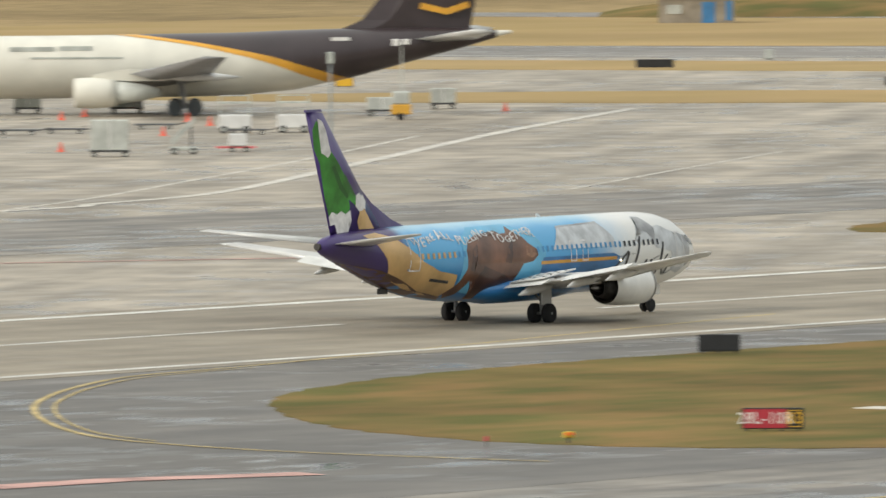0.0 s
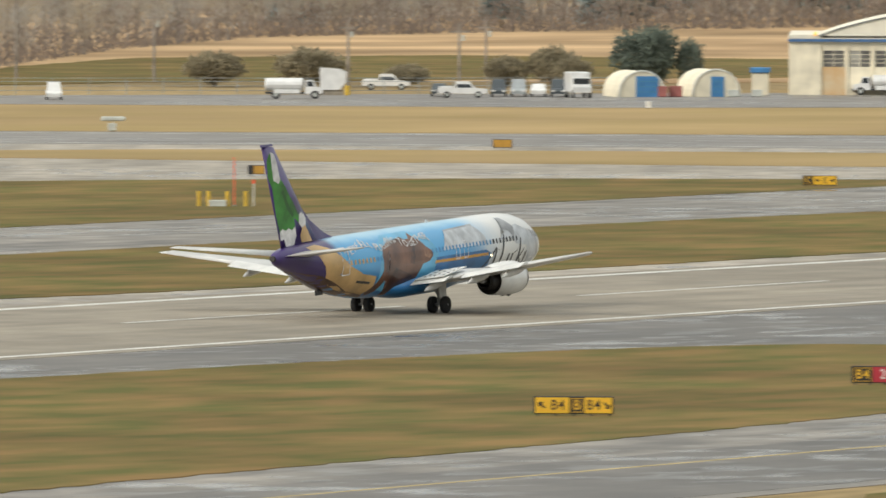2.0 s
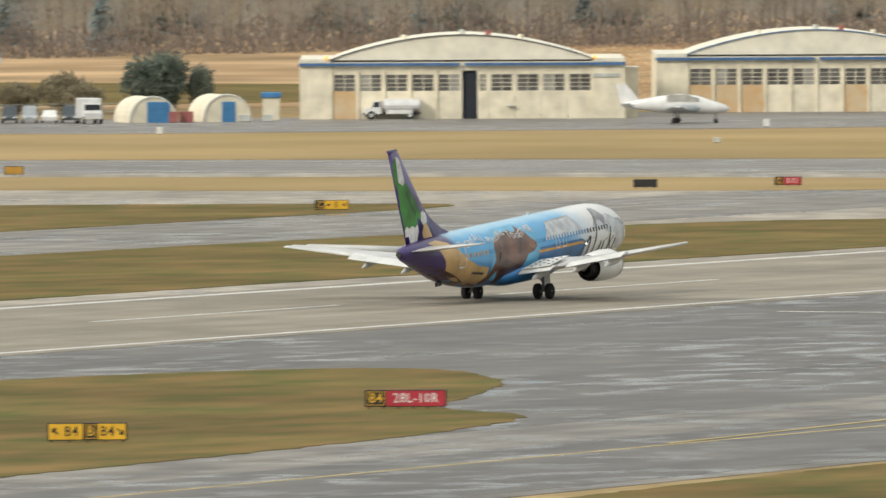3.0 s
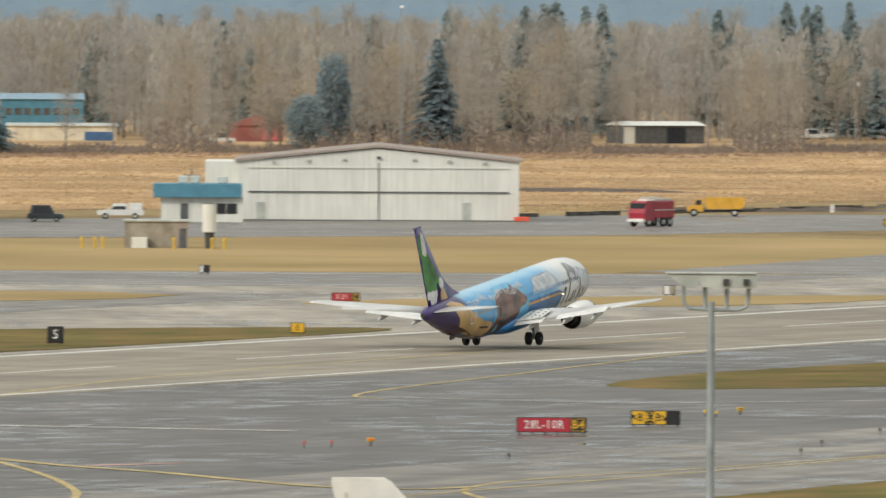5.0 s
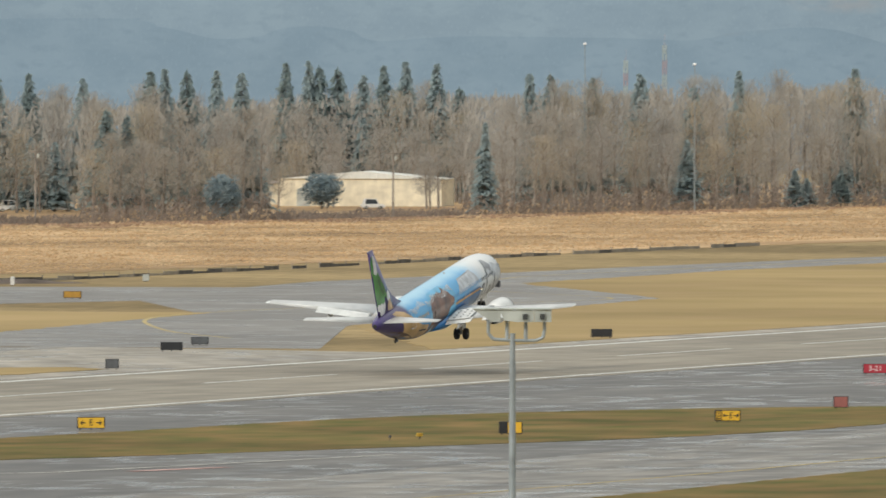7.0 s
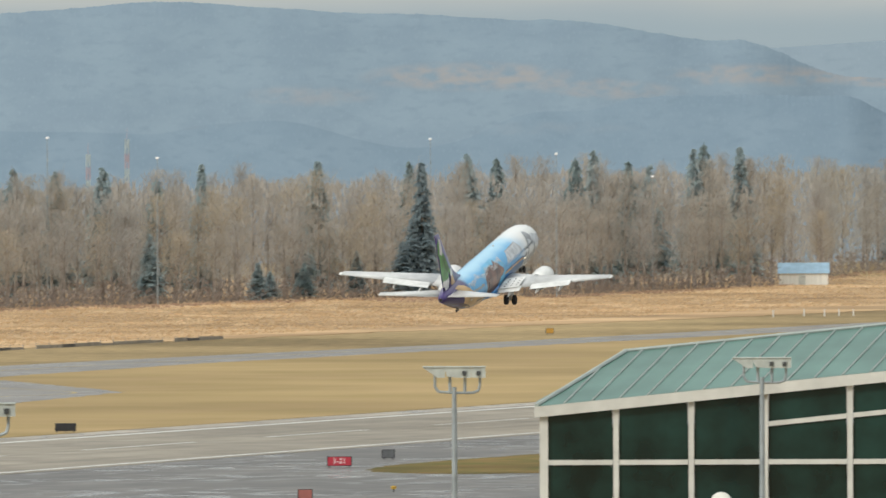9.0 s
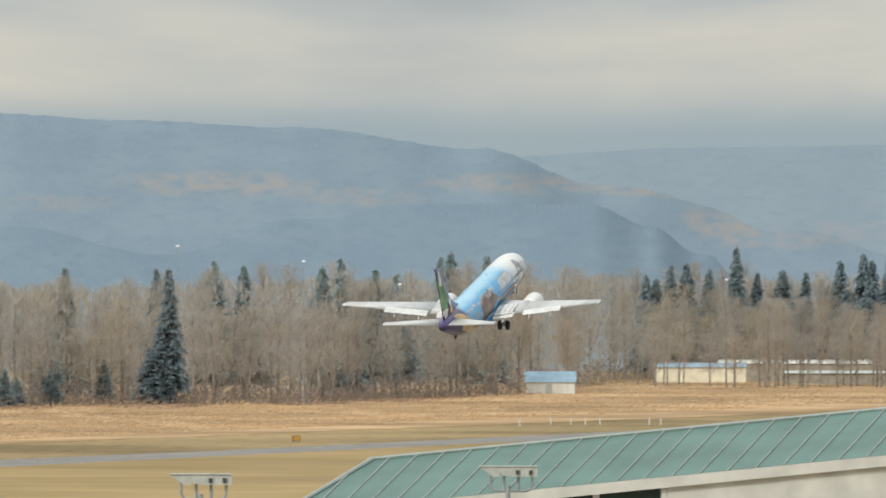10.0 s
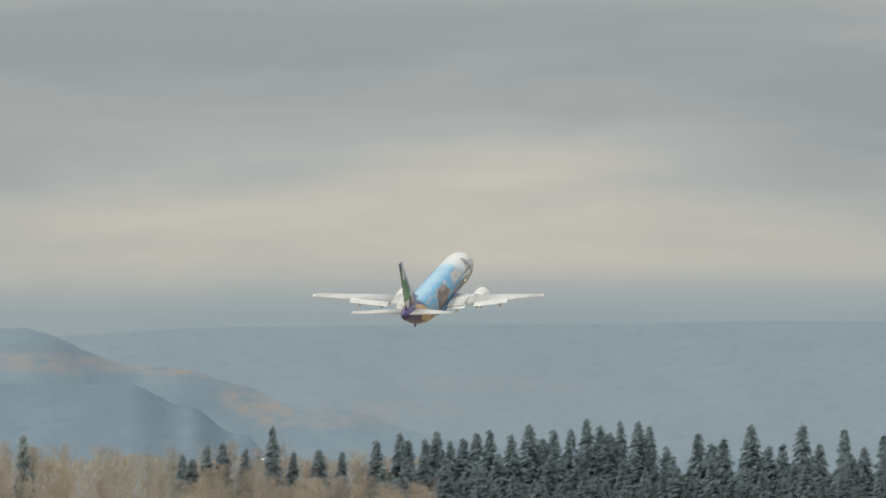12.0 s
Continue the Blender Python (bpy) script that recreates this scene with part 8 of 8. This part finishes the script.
# ---- floodlight masts before the concourse ----
def flood_mast(bearing, dist, top, w, label):
    x, y = at(bearing, dist)
    m = thing("floodlight_mast", pose(x, y, 0, 0, 0, -bearing), label, "floodlight", "floodlight masts")
    part("pole", rod(bmesh.new(), (0, 0, 0), (0, 0, top - 1.9), 0.15, 0.11, 14), M["steel"], m, "grey steel pole", smooth=False)
    part("spigot", rod(bmesh.new(), (0, 0, top - 1.95), (0, 0, top - 0.95), 0.095, n=12), M["steel"], m)
    k = w / 2
    y0 = bmesh.new()
    pts = [(-k * 0.62, 0, top - 0.45), (-k * 0.62, 0, top - 0.95), (-k * 0.5, 0, top - 1.15), (0, 0, top - 1.2), (k * 0.6, 0, top - 1.2), (k * 0.78, 0, top - 1.1), (k * 0.82, 0, top - 0.85), (k * 0.82, 0, top - 0.35)]
    for a, b in zip(pts, pts[1:]):
        rod(y0, a, b, 0.058, n=8)
    part("yoke", y0, M["steel"], m, "bent tube yoke")
    for q in (-k * 0.14, k * 0.34):
        part("stem", rod(bmesh.new(), (q, 0, top - 1.2), (q, 0, top - 0.35), 0.065, n=8), M["steel"], m)
    for i, (a, b, tilt) in enumerate(((-k, -k * 0.3, 0.62), (-k * 0.32, k * 0.12, 0.12), (k * 0.12, k * 0.55, 0.0), (k * 0.56, k, 0.0))):
        bm = loft(bmesh.new(), [[(a + tilt * (1 - z), yy, top - 0.55 + 0.42 * z + 0.05 * (i == 1)), (b, yy, top - 0.55 + 0.42 * z)] + [(b, yy + 0.001, top - 0.15), (a, yy + 0.001, top - 0.12)] for z in (0,) for yy in (-0.35, 0.35)])
        lamp = part("floodlight", bm, M["flood"], m, "pale grey floodlight housing")
        if i > 1:
            part("bracket", B((a + b) / 2 - 0.10, (a + b) / 2 + 0.07, -0.42, -0.35, top - 0.46, top - 0.27), M["flood_dark"], lamp)
        part("visor", B(a - 0.02, b + 0.02, -0.40, 0.42, top - 0.13, top - 0.07, bevel=0.015), M["flood"], lamp)


for b, d, top, w in ((-19.982, 437, 19.95, 2.7), (-17.552, 507, 19.85, 2.7), (-15.68, 620, 19.35, 2.65), (-14.475, 650, 19.25, 2.6)):
    flood_mast(b, d, top, w, "four-head floodlight on a tall grey steel mast")


def concourse():
    b, d = -15.33, 700.0
    x, y = at(b, d)
    c = thing("concourse", pose(x, y, 0, 0, 0, -b), "airport concourse with green seamed roof and dark glass", "building")
    eave = lambda q: 15.95 + 0.098 * q
    bays = (0.0, 3.45, 7.05, 10.6, 14.65, 17.9)
    low, floor = 13.45, 0.0
    for i, (a, e) in enumerate(zip(bays, bays[1:])):
        for z0, z1f in ((10.6, lambda q: low - 0.12), (low + 0.12, lambda q: eave(q) - 0.28)):
            bm = loft(bmesh.new(), [[(q, yy, z0), (q, yy, z1f(q))] + [(q2, yy, z1f(q2)), (q2, yy, z0)] for yy in (0.10, 0.16) for q, q2 in ((a + 0.16, e - 0.16),)])
            part("pane", bm, M["glass_green"], c, "dark green glass")
        if i >= 3:
            bm = loft(bmesh.new(), [[(q, yy, eave(q) - 1.85), (q, yy, eave(q) - 1.62)] + [(q2, yy, eave(q2) - 1.62), (q2, yy, eave(q2) - 1.85)] for yy in (-0.02, 0.1) for q, q2 in ((a + 0.15, e - 0.15),)])
            part("upper_transom", bm, M["terminal_frame"], c)
        part("transom", B(a + 0.15, e - 0.15, -0.03, 0.2, low - 0.12, low + 0.12), M["terminal_frame"], c)
    for i, q in enumerate(bays):
        w = 0.2 if i == 0 else 0.13
        part("mullion", B(q - w, q + w, -0.06, 0.25, 10.0, eave(q) - 0.2), M["terminal_frame"], c)
    part("lower_wall", B(-0.3, 36, 0, 14, 0, 10.6), M["terminal_frame"], c)
    part("inner_wall", B(0.0, 18.0, 4, 14, 10.6, 15.2), M["glass_green"], c)
    bm = loft(bmesh.new(), [[(q, -0.05, 10.6), (q, -0.05, eave(q) - 0.25), (q, 14, eave(q) - 0.25), (q, 14, 10.6)] for q in (18.05, 36)])
    part("plain_wall", bm, M["terminal_frame"], c, "plain cream wall")
    part("side_pane", B(18.9, 30, -0.12, -0.055, 10.6, 14.1), M["glass_green"], c)
    bm = loft(bmesh.new(), [[(q, -0.35, eave(q) - 0.30), (q, -0.35, eave(q) + 0.22), (q, 0.4, eave(q) + 0.22), (q, 0.4, eave(q) - 0.30)] for q in (-0.45, 36.3)])
    part("eave_beam", bm, M["terminal_frame"], c, "cream eave beam")
    # roof: a hip at the near end, leaning back to the ridge
    up, back, lean = 2.45, 7.0, 4.0

    def top(q):
        return (q + lean * 1.0, back, eave(q) + 0.25 + up + 0.00 * q)
    bm = bmesh.new()
    e0, e1 = (-0.35, -0.3, eave(-0.35) + 0.23), (36, -0.3, eave(36) + 0.23)
    r0, r1 = top(0), (33.0, back, eave(29) + 0.25 + up)
    k0, k1 = (-0.35, 14, eave(-0.35) + 0.23), (36, 14, eave(36) + 0.23)
    v = {n: bm.verts.new(p) for n, p in dict(e0=e0, e1=e1, r0=r0, r1=r1, k0=k0, k1=k1).items()}
    for q in (("e0", "e1", "r1", "r0"), ("r0", "r1", "k1", "k0"), ("e0", "r0", "k0"), ("e1", "k1", "r1"), ("e0", "k0", "k1", "e1")):
        bm.faces.new([v[n] for n in q])
    part("roof", bm, M["roof_green"], c, "green standing-seam roof")
    a, b2 = Vector(e0), Vector(e1)
    p, q2 = Vector(r0), Vector(r1)
    nrm = (b2 - a).cross(p - a).normalized()
    if nrm.z < 0:
        nrm = -nrm
    for i in range(1, 28):
        k = i * 1.33 / 36.35
        foot = a.lerp(b2, k)
        head_x = foot.x + 2.5
        if head_x < r0[0]:
            s = (foot.x - a.x + 0.0) / max(0.01, (r0[0] - a.x) - 2.5)
            head = a.lerp(p, min(1, s))
        else:
            head = p.lerp(q2, min(1, (head_x - r0[0]) / (q2.x - p.x)))
        part("seam", rod(bmesh.new(), foot + nrm * 0.03, head + nrm * 0.03, 0.055, n=4), M["seam"], c)
    for s0, s1, r in ((a, p, 0.11), (p, q2, 0.10), (b2, q2, 0.16)):
        part("ridge_cap", rod(bmesh.new(), s0 + nrm * 0.05, s1 + nrm * 0.05, r, n=6), M["seam"], c)
    dome = thing("satellite_dish", pose(x, y, 0, 0, 0, -b) @ pose(8.45, -1.6, 0), "white satellite dish before the glass", "satellite dish")
    part("dish", loft(bmesh.new(), [[(r * math.cos(t * math.pi / 8), -0.3 - 0.2 * (1 - r), 11.55 + r * math.sin(t * math.pi / 8)) for t in range(16)] for r in (0.02, 0.3, 0.48, 0.52)]), M["white_metal"], dome, smooth=True)
    part("mount", rod(bmesh.new(), (0, 0, 0), (0, -0.25, 11.4), 0.08, n=8), M["steel"], dome)


concourse()


def parked_tail(bearing, dist, top, label, tip=1.9):
    """A parked jet whose tail stands above the lower edge of the view; nose to local x."""
    x, y = at(bearing, dist)
    j = thing("parked_airliner", pose(x, y, 0, 0, 0, -bearing), label, "airplane", "parked airliners")
    s = top / 11.1
    body = [[(q * s, r * s * math.cos(a * math.pi / 12), (z + r * 1.05 * math.sin(a * math.pi / 12)) * s) for a in range(24)] for q, z, r in ((0.3, 4.4, 0.1), (2.5, 4.2, 0.85), (6, 3.7, 1.5), (11, 3.25, 1.88), (30, 3.25, 1.88), (33, 3.1, 1.5), (35, 3.0, 0.6), (35.6, 2.95, 0.05))]
    part("fuselage", loft(bmesh.new(), body), M["cowl"], j, smooth=True)
    part("fin", loft(bmesh.new(), [[((q + d) * s, e * 0.12 * s, z * s) for d, e in ((0, 0.2), (0.3 * c, 1), (c, 0), (0.3 * c, -1), (0, -0.2))] for q, z, c in ((1.6, 4.6, 6.2), (0.1, 10.95, tip), (0.15, 11.1, tip - 0.3))]), M["cowl"], j, "plain white fin")
    part("rudder_seam", B(0.55 * s, 0.62 * s, -0.13, 0.13, 9.0 * s, 10.6 * s), M["bin_grey"], j)
    for k in (-1, 1):
        part("tailplane", loft(bmesh.new(), [[((q + d) * s, k * yy * s, (z + e) * s) for d, e in ((0, 0), (c * 0.4, 0.15), (c, 0), (c * 0.4, -0.15))] for q, yy, z, c in ((1.0, 0.5, 4.5, 3.4), (0.2, 6.3, 5.1, 1.2))]), M["wing_grey"], j)
        part("wing", loft(bmesh.new(), [[((q + d) * s, k * yy * s, (z + e) * s) for d, e in ((0, 0), (c * 0.6, 0.3), (c, 0), (c * 0.6, -0.2))] for q, yy, z, c in ((15.5, 1.6, 1.95, 7.0), (14.5, 14.4, 3.7, 1.6))]), M["wing_grey"], j)
        leg = part("main_gear", rod(bmesh.new(), (17.8 * s, k * 2.6 * s, 0.5), (17.8 * s, k * 2.6 * s, 2.0 * s), 0.12, n=8), M["gear_grey"], j)
        part("tyre", rod(bmesh.new(), (17.8 * s, k * 2.6 * s - 0.5, 0.5), (17.8 * s, k * 2.6 * s + 0.5, 0.5), 0.5, n=14), M["tyre"], leg)
    leg = part("nose_gear", rod(bmesh.new(), (31.5 * s, 0, 0.35), (31.5 * s, 0, 1.7 * s), 0.09, n=8), M["gear_grey"], j)
    part("tyre", rod(bmesh.new(), (31.5 * s, -0.25, 0.35), (31.5 * s, 0.25, 0.35), 0.35, n=12), M["tyre"], leg)


parked_tail(-21.48, 500, 11.55, "parked white airliner, only its tail in view", 2.0)
parked_tail(-15.56, 690, 11.95, "parked white airliner beside the concourse", 1.9)


# ---- far masts, aerials and fences ----
def lattice(bearing, dist, top, w, k, label):
    x, y = at(bearing, dist)
    t = thing("lattice_tower", pose(x, y, 0), label, "tower", "far lattice towers")
    n = 8
    for i in range(n):
        z0, z1 = top * i / n, top * (i + 1) / n
        bm = bmesh.new()
        for sx, sy in ((-1, -1), (1, -1), (1, 1), (-1, 1)):
            rod(bm, (sx * w, sy * w, z0), (sx * w, sy * w, z1), 0.11, n=4)
        rod(bm, (-w, -w, z0), (w, -w, z1), 0.07, n=4)
        rod(bm, (w, w, z0), (-w, w, z1), 0.07, n=4)
        # section colours are dulled to include the haze in front of the tower
        part("tower_section", bm, M["tower_red_hazy" if (i % 2 == 0) == (k == 0) else "flood"], t)
    part("spike", rod(bmesh.new(), (0, 0, top), (0, 0, top + 3), 0.08, 0.03, 5), M["tower_red_hazy"], t)


for b, top in ((-16.958, 31), (-17.11, 27), (-14.27, 23)):
    lattice(b, 3850, top, 0.42, 0, "far red and white lattice tower")


def lamp_mast(bearing, dist, top, label="far slender mast with a bright white head"):
    x, y = at(bearing, dist)
    t = thing("lamp_mast", pose(x, y, 0, 0, 0, -bearing), label, "light mast", "far light masts")
    part("pole", rod(bmesh.new(), (0, 0, 0), (0, 0, top), 0.12, 0.07, 6), M["steel"], t)
    part("head", B(-0.28, 0.28, -0.22, 0.22, top - 0.15, top + 0.25, bevel=0.08), M["lamp_head"], t)


for b, d, e in ((-15.277, 2780, -0.03), (-17.27, 2700, 0.04), (-16.84, 2650, -0.04), (-15.77, 2900, 0.03), (-13.62, 3150, -0.10), (-14.9, 2900, -0.12), (-20.0, 2480, -0.05), (-21.2, 2400, -0.11), (-19.75, 2500, 0.02)):
    lamp_mast(b, d, EYE + d * math.tan(radians(e)))


def utility_pole(bearing, dist, h):
    x, y = at(bearing, dist)
    t = thing("utility_pole", pose(x, y, 0, 0, 0, -bearing), "weathered wooden utility pole", "utility pole", "utility poles")
    part("pole", rod(bmesh.new(), (0, 0, 0), (0, 0, h), 0.2, 0.14, 7), M["bark"], t)
    part("crossarm", B(-1.1, 1.1, -0.08, 0.08, h - 1.0, h - 0.8), M["bark"], t)
    part("fitting", B(0.25, 0.6, -0.2, 0.2, h - 2.0, h - 1.3, bevel=0.05), M["bin_grey"], t)


for b, d, h in ((-26.735, 1690, 7.6), (-26.63, 1760, 7.2), (-27.93, 1740, 8.5), (-12.83, 3080, 13), (-12.53, 3120, 15), (-12.12, 3100, 12), (-18.02, 2560, 12), (-19.42, 2460, 13), (-27.17, 1690, 8), (-28.47, 1760, 12), (-31.0, 1690, 9), (-24.52, 1790, 5.2), (-22.02, 1800, 5.2)):
    utility_pole(b, d, h)

x, y = at(-12.475, 3028)
lt = thing("localizer_stand", pose(x, y, 0), "orange and white antenna stand on the field", "aerial")
for i, (z0, z1, k) in enumerate(((0, 1.4, "cone_red"), (1.4, 4.6, "sign_white"), (4.6, 6.6, "cone_red"))):
    for q in (-0.55, 0.55):
        part("leg_section", rod(bmesh.new(), (q, 0, z0), (q, 0, z1), 0.28, n=6), M[k], lt)
part("top_box", B(-1.0, 1.4, -0.6, 0.6, 6.2, 7.2, bevel=0.1), M["cone_red"], lt)


def fences():
    run = [(-622, 1640), (-612, 1717), (-609, 1730), (-614, 1850), (-620, 1970), (-623, 2098)]
    pts = []
    for (ax, ay), (bx, by) in zip(run, run[1:]):
        n = max(1, int(math.hypot(bx - ax, by - ay) / 6.5))
        pts += [(ax + (bx - ax) * i / n, ay + (by - ay) * i / n) for i in range(n)]
    f = thing("field_fence", pose(0, 0, 0), "low dark sheet fence along the field", "fence")
    r = random.Random(5)
    for (ax, ay), (bx, by) in zip(pts, pts[1:]):
        part("post", rod(bmesh.new(), (ax, ay, 0), (ax, ay, 0.8), 0.06, n=5), M["bark"], f)
        if r.random() < 0.86:
            h = r.uniform(0.3, 0.58)
            bm = loft(bmesh.new(), [[(px + o, py, z) for px, py, z in ((ax, ay, 0.05), (bx, by, 0.05), (bx, by, h), (ax, ay, h + 0.05))] for o in (-0.03, 0.03)])
            part("sheet", bm, M["fence_dark" if r.random() < (0.8 if ay < 1900 else 0.45) else "concrete_wall"], f)
    b = thing("soil_bank", pose(0, 0, 0), "long low bank of dark soil on the field", "bank", kind="structure")
    for x0, y0, x1, y1 in ((-742, 1835, -672, 1850), (-628, 1690, -600, 1720)):
        bm = bmesh.new()
        rr = random.Random(int(y0))
        rings = []
        for i in range(25):
            k = i / 24
            hh = (0.5 + 0.5 * rr.random()) * 0.6 * min(1, 6 * k, 6 * (1 - k)) + 0.05
            cx, cy = x0 + (x1 - x0) * k, y0 + (y1 - y0) * k
            rings.append([(cx, cy - 2.2, 0), (cx, cy - 0.8, hh * 0.8), (cx, cy, hh), (cx, cy + 0.9, hh * 0.7), (cx, cy + 2.2, 0)])
        part("heap", loft(bm, rings), M["brush"], b)
    c = thing("chain_fence", pose(0, 0, 0), "grey post and wire fence behind the ramp", "fence")
    line = [(-860, 1408), (-800, 1440), (-752, 1474), (-728, 1496)]
    for (ax, ay), (bx, by) in zip(line, line[1:]):
        n = int(math.hypot(bx - ax, by - ay) / 4)
        for i in range(n):
            px, py = ax + (bx - ax) * i / n, ay + (by - ay) * i / n
            part("post", rod(bmesh.new(), (px, py, 0), (px, py, 1.9), 0.05, n=5), M["steel"], c)
        for z in (0.5, 1.0, 1.5, 1.88):
            part("wire", rod(bmesh.new(), (ax, ay, z), (bx, by, z), 0.03, n=4), M["steel"], c)


fences()


def near_trees():
    dark = make_tree(round_tree(51, 7.6, 3.7, "evergreen"), "dark green bushy tree behind the huts")
    olive = make_tree(round_tree(52, 4.6, 3.1, "shrub"), "olive shrub behind the parked vehicles")
    big = make_tree(round_tree(54, 12.0, 3.3, "needle_dark"), "rounded dark evergreen at the wood's edge")
    for i, (src, x, y, k, kz) in enumerate(((dark, -747, 1530, 1.0, 0.92), (dark, -744.5, 1529, 0.7, 0.98), (dark, -741.2, 1531, 0.45, 0.78), (olive, -757, 1527, 1.0, 1.05), (olive, -762, 1525, 0.9, 0.8), (olive, -781, 1512, 1.4, 1.0), (olive, -792, 1509, 1.2, 0.9),
                                             (olive, -771, 1517, 0.9, 0.6), (olive, -753, 1524, 0.8, 0.8), (big, *at(-21.464, 2412), 0.95, 1.38), (big, *at(-21.574, 2392), 1.0, 0.80), (big, *at(-18.689, 2506), 0.95, 0.66), (big, *at(-18.301, 2690), 1.1, 0.55))):
        m = pose(x, y, 0, 0, 0, i * 67)
        t = copy_thing(src, m)
        t.scale = (k, k, kz)
        tagged(t, group="evergreen trees and shrubs")
    for s in (dark, olive, big):
        for o in (*s.children, s):
            bpy.data.objects.remove(o)


near_trees()


# ---- what moves ----
def motions():
    path = ((0, 625.1, 0.0, 0.3, 0.1), (0.5, 665.6, 0.0, 0.6, 0.0), (1, 706.6, 0.0, 1.0, -0.2), (1.5, 748.5, 0.0, 1.8, -0.4), (2, 790.9, 0.02, 2.6, -0.7), (2.5, 834.5, 0.04, 3.3, -0.8),
            (2.7, 851.5, 0.05, 3.4, -0.8), (3.5, 921.9, 0.07, 4.5, -0.8), (4.3, 994.6, 0.12, 5.6, -0.8), (5, 1059.2, 0.27, 6.2, -1.0), (5.5, 1106.1, 0.53, 7.5, -1.1), (6, 1153.2, 1.0, 8.5, -1.1),
            (6.5, 1201.0, 1.85, 9.5, -0.6), (6.7, 1220.0, 2.25, 9.8, -0.2), (7.5, 1296.8, 4.7, 10.7, 0.8), (8.3, 1375.6, 8.2, 11.6, 1.1), (9, 1445.4, 12.4, 12.8, 0.8), (9.5, 1495.7, 16.05, 13.5, 0.3),
            (10, 1546.6, 20.3, 14.1, -0.6), (10.5, 1597.4, 25.1, 14.5, -1.2), (11, 1648.2, 30.4, 14.6, -1.3), (11.5, 1699.3, 36.3, 14.5, -0.6), (12, 1750.3, 42.6, 14.3, 0.2))
    walk(JET, [(t, pose(-402.3, y, z, p, r, 0)) for t, y, z, p, r in path])
    for leg, s in GEARS:
        x, y, z = leg.location
        walk(leg, [(0, pose(x, y, z)), (9.9, pose(x, y, z)), (10.6, pose(x, y, z, 0, s * 40, 0)), (11.3, pose(x, y, z, 0, s * 84, 0)), (12, pose(x, y, z, 0, s * 84, 0))])
    x, y, z = NOSE_GEAR.location
    walk(NOSE_GEAR, [(0, pose(x, y, z)), (9.4, pose(x, y, z)), (10.0, pose(x, y, z, 40, 0, 0)), (10.9, pose(x, y, z, 88, 0, 0)), (12, pose(x, y, z + 0.3, 88, 0, 0))])


motions()
